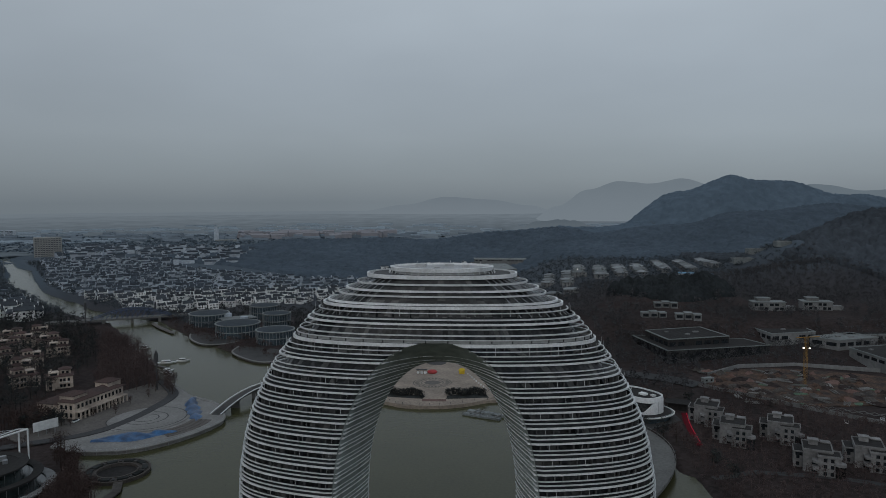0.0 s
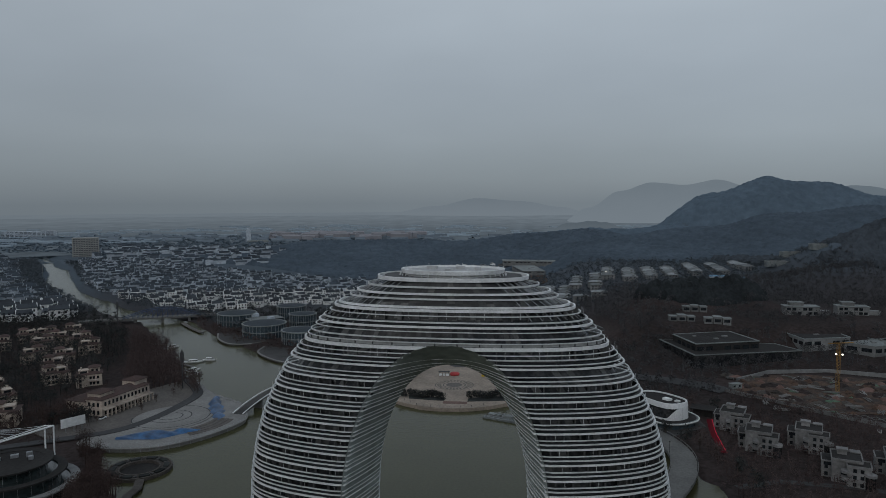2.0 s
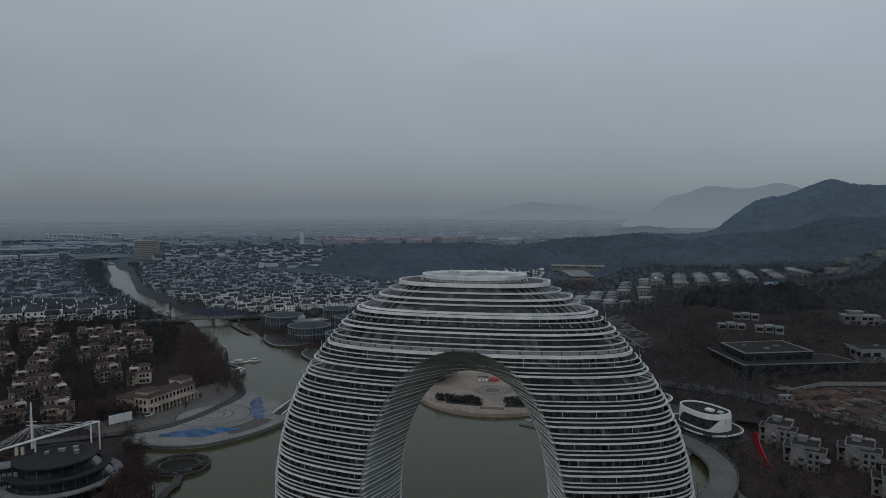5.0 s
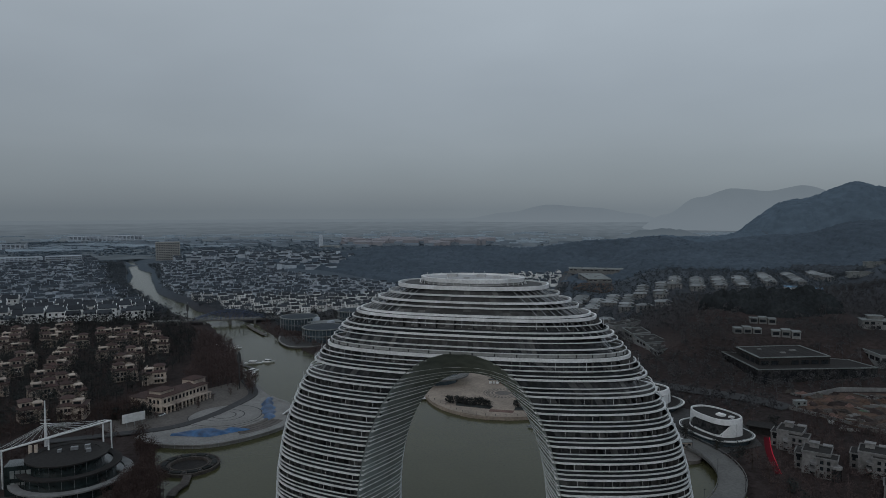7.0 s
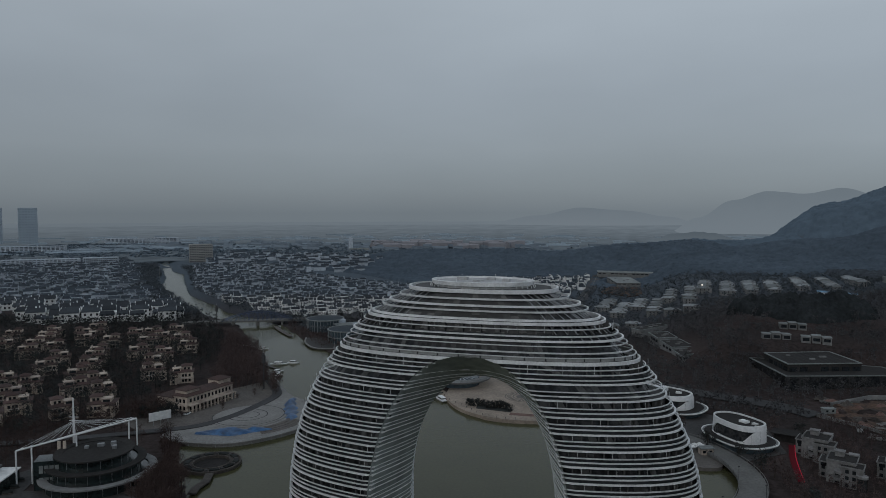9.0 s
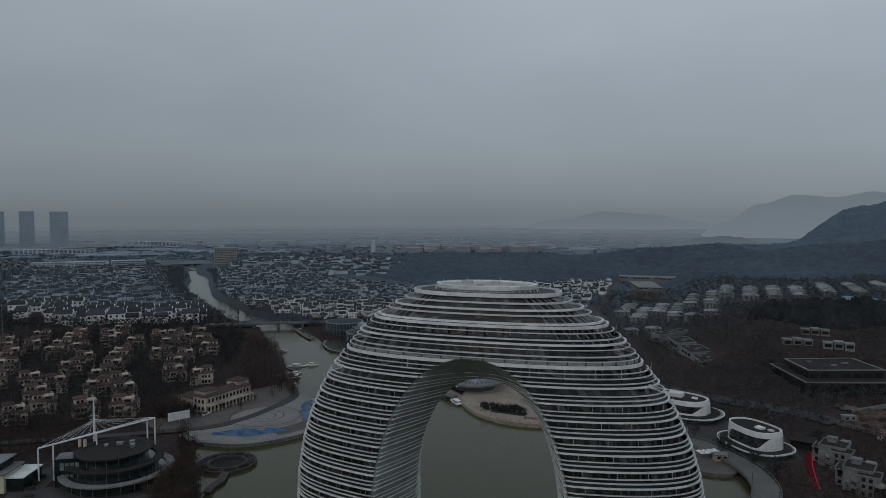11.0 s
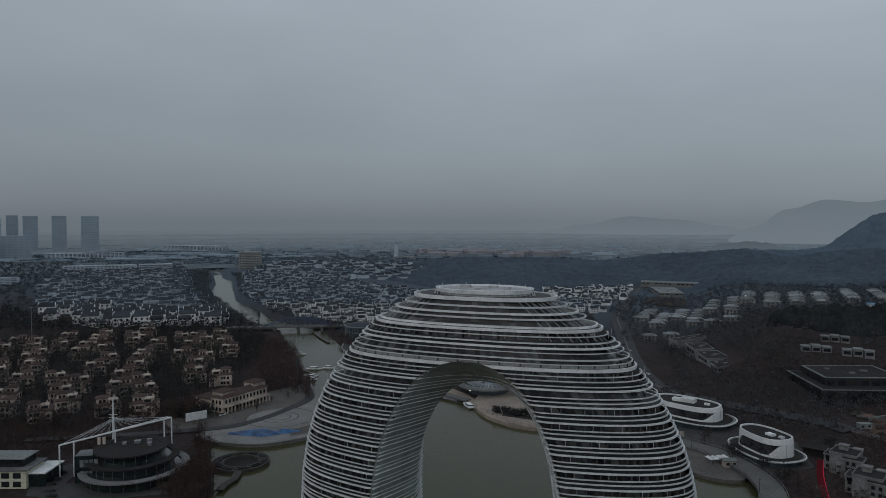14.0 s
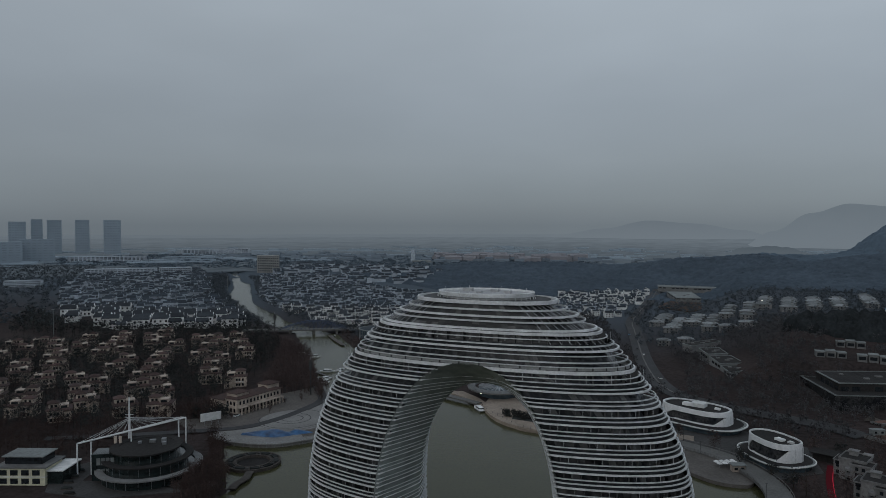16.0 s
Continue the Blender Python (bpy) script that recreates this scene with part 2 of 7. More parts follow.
# ---------- building helpers ----------
class MB:
    """Collects vertices and faces of one mesh."""

    def __init__(self):
        self.v, self.f = [], []

    def add(self, v, f):
        o = len(self.v)
        self.v += [tuple(p) for p in v]
        self.f += [tuple(i + o for i in q) for q in f]
        return self

    def box(self, x, y, z, sx, sy, sz, rz=0.0, taper=1.0):
        """A box on z, centred on x, y. rz in degrees."""
        c, s = math.cos(radians(rz)), math.sin(radians(rz))
        v = []
        for h, k in ((0, 1.0), (sz, taper)):
            for a, b in ((-1, -1), (1, -1), (1, 1), (-1, 1)):
                px, py = a * sx / 2 * k, b * sy / 2 * k
                v.append((x + c * px - s * py, y + s * px + c * py, z + h))
        return self.add(v, [(0, 3, 2, 1), (4, 5, 6, 7), (0, 1, 5, 4), (1, 2, 6, 5), (2, 3, 7, 6), (3, 0, 4, 7)])

    def prism(self, poly, z0, z1, top=1.0):
        n = len(poly)
        cx, cy = sum(p[0] for p in poly) / n, sum(p[1] for p in poly) / n
        v = [(p[0], p[1], z0) for p in poly] + [(cx + (p[0] - cx) * top, cy + (p[1] - cy) * top, z1) for p in poly]
        return self.add(v, [tuple(range(n - 1, -1, -1)), tuple(range(n, 2 * n))] + [(i, (i + 1) % n, n + (i + 1) % n, n + i) for i in range(n)])

    def beam(self, a, b, r, n=6, r2=None):
        """A round bar from a to b."""
        a, b = Vector(a), Vector(b)
        q = (b - a).to_track_quat("Z", "Y")
        v = []
        for p, k in ((a, r), (b, r if r2 is None else r2)):
            for i in range(n):
                t = 2 * math.pi * i / n
                v.append(tuple(p + q @ Vector((k * math.cos(t), k * math.sin(t), 0))))
        return self.add(v, [tuple(range(n - 1, -1, -1)), tuple(range(n, 2 * n))] + [(i, (i + 1) % n, n + (i + 1) % n, n + i) for i in range(n)])

    def loft(self, loops, closed=True, caps=False):
        n = len(loops[0])
        v, f = [p for lp in loops for p in lp], []
        for k in range(len(loops) - 1):
            for i in range(n if closed else n - 1):
                j = (i + 1) % n
                f.append((k * n + i, k * n + j, (k + 1) * n + j, (k + 1) * n + i))
        if caps:
            f += [tuple(range(n - 1, -1, -1)), tuple(range((len(loops) - 1) * n, len(loops) * n))]
        return self.add(v, f)

    def tube(self, path, r, n=5):
        """A bent round bar along a path."""
        loops = []
        for i, p in enumerate(path):
            a, b = Vector(path[max(i - 1, 0)]), Vector(path[min(i + 1, len(path) - 1)])
            q = (b - a).to_track_quat("Z", "Y")
            loops.append([tuple(Vector(p) + q @ Vector((r * math.cos(2 * math.pi * k / n), r * math.sin(2 * math.pi * k / n), 0))) for k in range(n)])
        return self.loft(loops, caps=True)

    def gable(self, x, y, z, sx, sy, h, over=0.5, thick=0.25, rz=0.0):
        """A pitched roof with its ridge along its local x, with eaves and thickness."""
        c, s = math.cos(radians(rz)), math.sin(radians(rz))
        hx, hy = sx / 2 + over, sy / 2 + over
        d = h * over / (sy / 2)
        sec = [(-hy, -d), (0, h), (hy, -d), (hy, -d - thick), (0, h - thick), (-hy, -d - thick)]
        v = []
        for px in (-hx, hx):
            for py, pz in sec:
                v.append((x + c * px - s * py, y + s * px + c * py, z + pz + thick))
        f = [(0, 5, 4, 1), (1, 4, 3, 2), (7, 10, 11, 6), (8, 9, 10, 7)] + [(i, (i + 1) % 6, 6 + (i + 1) % 6, 6 + i) for i in range(6)]
        return self.add(v, f)

    def hip(self, x, y, z, sx, sy, h, over=0.5, thick=0.25, rz=0.0):
        c, s = math.cos(radians(rz)), math.sin(radians(rz))
        hx, hy = sx / 2 + over, sy / 2 + over
        r = max(hx - hy, 0.3)
        base = [(-hx, -hy), (hx, -hy), (hx, hy), (-hx, hy)]
        loc = [(a, b, 0) for a, b in base] + [(a, b, thick) for a, b in base] + [(-r, 0, h + thick), (r, 0, h + thick)]
        v = [(x + c * a - s * b, y + s * a + c * b, z + e) for a, b, e in loc]
        return self.add(v, [(3, 2, 1, 0), (0, 1, 5, 4), (1, 2, 6, 5), (2, 3, 7, 6), (3, 0, 4, 7), (4, 5, 9, 8), (5, 6, 9), (6, 7, 8, 9), (7, 4, 8)])

    def mesh(self, name, material, smooth=False):
        me = bpy.data.meshes.new(name)
        me.from_pydata(self.v, [], self.f)
        me.materials.append(material)
        if smooth:
            me.shade_smooth()
        return me


def part(name, mb, material, parent=None, label="", smooth=False):
    """Links a mesh as one object under a thing or a part."""
    ob = new(name, mb if isinstance(mb, bpy.types.Mesh) else mb.mesh(name, material, smooth))
    ob.parent = parent
    return tagged(ob, label)


def thing(name, x, y, z, rz=0.0, label="", category="", group="", kind=""):
    ob = new(name)
    ob.empty_display_size = 0.5
    ob.matrix_basis = pose(x, y, z, 0, 0, rz)
    return tagged(ob, label, category, group, kind)


def ss(v, a, b):
    t = min(1.0, max(0.0, (v - a) / (b - a)))
    return t * t * (3 - 2 * t)


def circle(cx, cy, r, n=48, a0=0.0, a1=360.0, ry=None):
    full = abs(a1 - a0) >= 360
    k = n if full else n + 1
    return [(cx + r * math.cos(radians(a0 + (a1 - a0) * i / n)), cy + (ry or r) * math.sin(radians(a0 + (a1 - a0) * i / n))) for i in range(k)]


# woodland floor takes over up the slopes, with the haze's blue put in
n, l = M["soil"].node_tree.nodes, M["soil"].node_tree.links
b = n["Principled BSDF"]
src = b.inputs["Base Color"].links[0].from_socket
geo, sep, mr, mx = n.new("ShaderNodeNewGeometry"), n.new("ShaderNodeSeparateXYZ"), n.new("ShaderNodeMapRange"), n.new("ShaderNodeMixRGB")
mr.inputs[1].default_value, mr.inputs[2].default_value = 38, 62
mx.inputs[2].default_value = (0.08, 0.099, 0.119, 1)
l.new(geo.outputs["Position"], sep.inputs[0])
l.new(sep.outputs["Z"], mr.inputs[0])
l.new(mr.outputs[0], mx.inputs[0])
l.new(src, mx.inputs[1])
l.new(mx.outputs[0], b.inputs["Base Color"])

# haze put into the ground colour: paler and bluer northwards, most in the west
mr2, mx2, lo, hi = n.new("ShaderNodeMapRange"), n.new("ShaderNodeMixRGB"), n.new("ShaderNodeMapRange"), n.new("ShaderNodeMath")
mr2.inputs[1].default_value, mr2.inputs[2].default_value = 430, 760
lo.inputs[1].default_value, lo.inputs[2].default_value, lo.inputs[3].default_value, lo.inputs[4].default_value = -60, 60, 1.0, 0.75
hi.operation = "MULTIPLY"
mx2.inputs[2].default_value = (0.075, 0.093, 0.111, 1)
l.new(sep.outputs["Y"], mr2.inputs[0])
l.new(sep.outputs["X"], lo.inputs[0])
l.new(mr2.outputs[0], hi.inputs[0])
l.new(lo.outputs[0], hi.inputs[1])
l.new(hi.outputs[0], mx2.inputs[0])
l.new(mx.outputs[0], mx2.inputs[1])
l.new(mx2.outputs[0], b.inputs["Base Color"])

# ---------- the ground ----------
LAKE = [(-1080, 1300), (-1000, 1190), (-925, 1097), (-752, 880), (-684, 781), (-571, 654), (-500, 586), (-450, 541), (-407, 504), (-338, 455), (-283, 385), (-263, 356), (-220, 302), (-184, 246), (-155, 215), (-130, 193), (-121, 168), (-125, 141), (-140, 124), (-165, 112), (-150, 98), (-143, 86), (-124, 66), (-110, 40), (-110, -60), (-70, -145), (80, -145), (112, -60), (118, 60), (104, 125), (100, 150), (86, 176), (66, 203), (34, 213), (18, 208), (5, 200), (-7, 198), (-18, 198), (-28, 202), (-38, 210), (-55, 228), (-70, 247), (-92, 258), (-120, 285), (-168, 323), (-193, 347), (-227, 382), (-260, 419), (-294, 461), (-345, 495), (-404, 533), (-462, 594), (-501, 625), (-557, 680), (-608, 746), (-762, 955), (-840, 1028), (-950, 1170), (-1058, 1316)]
LAKE_A = np.array(LAKE, float)


def lake_depth(x, y):
    """Signed distance to the lake's shore, positive on the water."""
    x, y = np.asarray(x, float), np.asarray(y, float)
    a, b = LAKE_A, np.roll(LAKE_A, -1, 0)
    best, inside = np.full(x.shape, 1e9), np.zeros(x.shape, bool)
    for (ax, ay), (bx, by) in zip(a, b):
        dx, dy = bx - ax, by - ay
        t = np.clip(((x - ax) * dx + (y - ay) * dy) / (dx * dx + dy * dy), 0, 1)
        best = np.minimum(best, np.hypot(x - ax - t * dx, y - ay - t * dy))
        cross = (ay > y) != (by > y)
        inside ^= cross & (x < dx * (y - ay) / (dy if dy else 1e-9) + ax)
    return np.where(inside, best, -best)


def np_ss(v, a, b):
    t = np.clip((v - a) / (b - a), 0, 1)
    return t * t * (3 - 2 * t)


def bump_line(x, y, p, q, r):
    """1 on the line from p to q, falling to 0 with the distance; also the place along it."""
    dx, dy = q[0] - p[0], q[1] - p[1]
    t = np.clip(((x - p[0]) * dx + (y - p[1]) * dy) / (dx * dx + dy * dy), 0, 1)
    d = np.hypot(x - p[0] - t * dx, y - p[1] - t * dy)
    return np.exp(-((d / r) ** 2)), t


# ridges: two ends with their heights, and a width
RIDGES = [((-420, 1290), 26, (-60, 1330), 30, 120), ((-60, 1330), 32, (200, 1450), 52, 150), ((200, 1450), 40, (480, 1650), 58, 170),
          ((430, 1670), 54, (529, 1688), 121, 140), ((529, 1688), 121, (564, 1690), 146, 140), ((564, 1690), 146, (600, 1690), 152, 150), ((600, 1690), 152, (640, 1690), 157, 150), ((640, 1690), 157, (690, 1690), 169, 150), ((690, 1690), 169, (760, 1700), 165, 150), ((760, 1700), 165, (880, 1690), 138, 150), ((880, 1690), 138, (1150, 1640), 90, 190),
          ((280, 1250), 36, (420, 1250), 54, 150), ((420, 1250), 54, (540, 1250), 74, 150), ((540, 1250), 74, (660, 1250), 86, 160), ((660, 1250), 86, (1000, 1250), 82, 170), ((430, 700), 40, (530, 745), 74, 75), ((530, 745), 74, (850, 800), 90, 105), ((300, 560), 8, (420, 620), 22, 60), ((165, 462), 16, (228, 468), 20, 28)]


def ground_np(x, y):
    x, y = np.asarray(x, float), np.asarray(y, float)
    z = 1.2 + np_ss(x, 60, 150) * (1 - np_ss(y, 1000, 1500)) * (5.5 * np_ss(y, 290, 335) + 15 * np_ss(y, 345, 378) + 4 * np_ss(y, 500, 700))
    z = z + np_ss(-x, 150, 260) * 3.5 * np_ss(y, 480, 620)
    h = np.zeros_like(z)
    for p, hp, q, hq, r in RIDGES:
        g, t = bump_line(x, y, p, q, r)
        h = np.maximum(h, g * (hp + (hq - hp) * t))
    z = z + h * (1 + 0.10 * np.sin(x / 47 + y / 61) * np.sin(y / 39 - x / 83))
    d = lake_depth(x, y)
    k = np_ss(d, -3.5, 1.0)
    return z * (1 - k) + (-3.0) * k


def gz(x, y):
    return float(ground_np(np.array([x]), np.array([y]))[0])


def steps(*spans):
    out = [spans[0][0]]
    for a, b, d in spans:
        n = max(1, round((b - a) / d))
        out += [a + (b - a) * (i + 1) / n for i in range(n)]
    return np.array(out)


gx = steps((-4800, -1600, 200), (-1600, -900, 25), (-900, -450, 7), (-450, 140, 6), (140, 500, 14), (500, 1300, 28), (1300, 4800, 250))
gy = steps((-2000, -200, 150), (-200, 40, 20), (40, 520, 6), (520, 800, 7), (800, 1400, 14), (1400, 2100, 35), (2100, 4900, 280))
XX, YY = np.meshgrid(gx, gy)
ZZ = ground_np(XX, YY)
nv = np.stack([XX.ravel(), YY.ravel(), ZZ.ravel()], 1)
nx = len(gx)
idx = np.arange(len(gy) * nx).reshape(len(gy), nx)
nf = np.stack([idx[:-1, :-1].ravel(), idx[:-1, 1:].ravel(), idx[1:, 1:].ravel(), idx[1:, :-1].ravel()], 1)
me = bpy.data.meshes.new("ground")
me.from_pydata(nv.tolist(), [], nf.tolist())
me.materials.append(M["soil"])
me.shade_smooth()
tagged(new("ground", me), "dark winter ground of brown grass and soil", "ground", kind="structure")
water = MB().add([(-1150, -190, 0), (140, -190, 0), (140, 1340, 0), (-1150, 1340, 0)], [(0, 1, 2, 3)])
tagged(part("water", water, M["water"]), "still grey-green lake and river water", "lake", kind="structure")

# ---------- the horseshoe hotel tower ----------
TC = (12.5, 7.5)
PROFILE = [(0, 53, 20), (15, 57.5, 20), (30, 59.2, 19.5), (40, 58.7, 19), (50, 57.0, 18.2), (58, 54.7, 17.3), (66, 51.2, 16.2), (73, 47.2, 15.0), (78, 43.2, 14.2), (84, 38.2, 13.2), (88, 33.9, 12.5), (92.5, 27.2, 11.6), (96, 20.9, 10.8), (100, 14.4, 9.6)]
PZ, PA, PB = (np.array(c, float) for c in zip(*PROFILE))


def outer(x, z):
    a, b = float(np.interp(z, PZ, PA)), float(np.interp(z, PZ, PB))
    k = 1 - min(1.0, abs(x) / a) ** 2.5
    return b * max(k, 0.0) ** (1 / 2.3)


HC, H_TOP, H_NECK, W_EDGE, W_NECK, H_X = 30.0, 79.6, 71.6, 27.2, 21.6, -0.4


def hole(z, s):
    """Half the opening's width at a height; s is 0 at the neck in the middle and 1 at the front edge."""
    top, w = H_NECK + (H_TOP - H_NECK) * s, W_NECK + (W_EDGE - W_NECK) * s ** 1.3
    u = abs(z - HC) / (top - HC) if z > HC else abs(z - HC) / 60
    return w * max(0.0, 1 - u ** 2.3) ** (1 / 2.2)


def arc(z, x0, x1, n, side):
    """Points of the outer wall between two x, closer together at the ends."""
    a = float(np.interp(z, PZ, PA))
    t0, t1 = math.asin(max(-1, min(1, x0 / a))), math.asin(max(-1, min(1, x1 / a)))
    return [(a * math.sin(t0 + (t1 - t0) * i / n), side * outer(a * math.sin(t0 + (t1 - t0) * i / n), z)) for i in range(n + 1)]


def loops_at(z):
    """The plan at a height: closed loops of (x, y, on the opening's wall?)."""
    a = float(np.interp(z, PZ, PA))
    w1, w0 = hole(z, 1.0), hole(z, 0.0)
    if w1 <= 0.3:
        pts = arc(z, -a, a, 44, -1)[:-1] + [(x, y) for x, y in reversed(arc(z, -a, a, 44, 1))][:-1]
        return [[(x, y, 0) for x, y in pts]]

    def half(sgn):
        """One side of the plan, from the front edge of the opening round to its back edge."""
        edge = sgn * w1 + H_X
        f = [(sgn * x, y, 0) for x, y in arc(z, sgn * edge, a, 24, -1)]
        b = [(x, -y, k) for x, y, k in reversed(f[:-1])]
        o = f + b
        o[0], o[-1] = (*o[0][:2], 0.5), (*o[-1][:2], 0.5)
        return o

    if w0 > 0.3:
        res = []
        for sgn in (1, -1):
            o = half(sgn)
            ye = abs(o[0][1])
            inn = [(sgn * hole(z, abs(s)) + H_X, ye * s, 1) for s in np.linspace(1, -1, 17)[1:-1]]
            lp = o + inn
            res.append(lp if sgn > 0 else list(reversed(lp)))
        return res
    s0 = (z - H_NECK) / (H_TOP - H_NECK)
    r, l = half(1), half(-1)
    ye = abs(r[0][1])
    front = [(hole(z, s) + H_X, -ye * s, 1) for s in np.linspace(1, s0 + 0.004, 9)[1:]]
    fl = [(2 * H_X - x, y, k) for x, y, k in front]
    back_r = [(x, -y, k) for x, y, k in front]
    back_l = [(x, -y, k) for x, y, k in fl]
    return [list(reversed(front)) + r + back_r + list(reversed(back_l)) + list(reversed(l)) + fl]


def offset(loop, d, d_in, ends=0.0):
    """Moves a loop outwards, by d on the outer wall and d_in on the opening's; ends: how far more it draws in at the narrow ends."""
    n, out = len(loop), []
    for i, (x, y, k) in enumerate(loop):
        px, py = loop[i - 1][:2]
        qx, qy = loop[(i + 1) % n][:2]
        tx, ty = qx - px, qy - py
        m = math.hypot(tx, ty) or 1.0
        e = (d - ends * abs(ty / m) ** 3) * (1 - k) + d_in * k
        out.append((x + ty / m * e, y - tx / m * e))
    return out


def ring_mesh(loop, z, h, d0, d1, e0, e1):
    """A band of height h round a loop, from offset d0 to d1 (on the opening's wall e0 to e1)."""
    a, b = offset(loop, d0, e0), offset(loop, d1, e1)
    t = [0.22 * h * max(0.0, 2 * q[2] - 1) for q in loop]
    lv = [[(x, y, z + k) for (x, y), k in zip(a, t)], [(x, y, z + k) for (x, y), k in zip(b, t)], [(x, y, z + h - k) for (x, y), k in zip(b, t)], [(x, y, z + h - k) for (x, y), k in zip(a, t)]]
    return MB().loft(lv + [lv[0]])


tower = thing("hotel_tower", TC[0], TC[1], 0, -2.0, "horseshoe-shaped hotel tower with white ring bands and dark glass", "building")
# white bands, each with its foot, height and kind: (z, h, kind)
STOREY = 3.95
BANDS = [(96.4, 1.15, "floor"), (94.75, 0.55, "rail"), (92.98, 0.62, "floor"), (91.7, 0.5, "rail"), (88.6, 0.85, "floor"), (89.55, 0.65, "floor"),
         (87.5, 0.3, "rail"), (85.75, 0.45, "rail"), (84.45, 0.6, "floor"), (83.4, 0.26, "rail"), (81.7, 0.42, "rail"), (80.6, 0.28, "rail"),
         (78.8, 1.0, "floor"), (77.65, 0.28, "rail"), (76.45, 0.34, "rail"), (75.22, 0.32, "rail"), (74.12, 0.52, "floor"), (72.3, 0.3, "rail"), (71.2, 0.36, "rail"), (70.05, 0.44, "floor")]
for i in range(1, 18):
    zb = 70.05 - 0.1 - STOREY * i
    BANDS += [(zb, 0.44, "floor"), (zb + 1.28, 0.36, "rail"), (zb + 2.36, 0.3, "rail")]
FLOORS = [70.05 - 0.1 - STOREY * i for i in range(17, 0, -1)] + [70.05, 74.12, 78.8, 84.45, 88.6, 92.98, 96.4]


def outer_runs(loop):
    """The stretches of a loop that lie on the outer wall, as lists of places in it."""
    on = [q[2] < 0.9 for q in loop]
    if all(on):
        return [list(range(len(on))) + [0]]
    st, runs, run = on.index(False), [], []
    for i in range(st, st + len(on) + 1):
        if on[i % len(on)]:
            run.append(i % len(on))
        elif run:
            runs.append(run)
            run = []
    return [r for r in runs if len(r) > 1]


for zb, hb, kind in BANDS:
    nm, d0, ml = ("floor_band", 0.5, M["band"]) if kind == "floor" else ("rail_band", 0.7, M["rail"])
    if zb == 78.8:
        # cut where the arch's lip rises through it
        a = float(np.interp(79.4, PZ, PA))
        for sgn in (1, -1):
            rows = []
            for start, dist, z in ((6.4, d0, zb), (6.4, 1.0, zb), (3.6, 1.0, zb + hb * 0.9), (3.6, d0, zb + hb * 0.9), (6.4, d0, zb)):
                f = [(sgn * x, y, 0) for x, y in arc(79.4, sgn * H_X + start, a, 60, -1)]
                lp = f + [(x, -y, 0) for x, y, _ in reversed(f[:-1])]
                lp = lp if sgn > 0 else list(reversed(lp))
                rows.append([(x, y, z) for x, y in offset(lp, dist, 0)[1:-1]])
            part(nm, MB().loft(rows, closed=False), ml, tower)
        continue
    for lp in loops_at(zb):
        if not 75.0 < zb < H_TOP:
            part(nm, ring_mesh(lp, zb, hb * 0.9, d0, 1.0, -0.3, 0.2), ml, tower)
            continue
        # over the arch's crown the glass runs on without bands
        p, q = offset(lp, d0, -0.3), offset(lp, 1.0, 0.05)
        for run in outer_runs(lp):
            lv = [[(*w[i], z) for i in run] for w, z in ((p, zb), (q, zb), (q, zb + hb * 0.9), (p, zb + hb * 0.9), (p, zb))]
            part(nm, MB().loft(lv, closed=False), ml, tower)


def pane_mesh(rows, closed, share, seed):
    """Loose panes between the rows; those picked by chance go into the second mesh (drawn blinds)."""
    rng = random.Random(seed)
    plain, blind = MB(), MB()
    n = len(rows[0])
    for k in range(len(rows) - 1):
        for i in range(n if closed else n - 1):
            j = (i + 1) % n
            p0, p1, p2, p3 = (Vector(p) for p in (rows[k][i], rows[k][j], rows[k + 1][j], rows[k + 1][i]))
            m = max(1, round((p1 - p0).length / 1.6))
            for q in range(m):
                u, w = q / m, (q + 1) / m
                (blind if rng.random() < share else plain).add([tuple(p0.lerp(p1, u)), tuple(p0.lerp(p1, w)), tuple(p3.lerp(p2, w)), tuple(p3.lerp(p2, u))], [(0, 1, 2, 3)])
    return plain, blind


def glaze(rows, closed, seed, upper):
    plain, blind = pane_mesh(rows, closed, 0.16, seed)
    tagged(part("glazing", plain, M["upper_glass" if upper else "glass"], tower), kind="stuff")
    if blind.v:
        tagged(part("window_blind", blind, M["blind"], tower, "drawn pale blinds behind the glass"), kind="stuff")


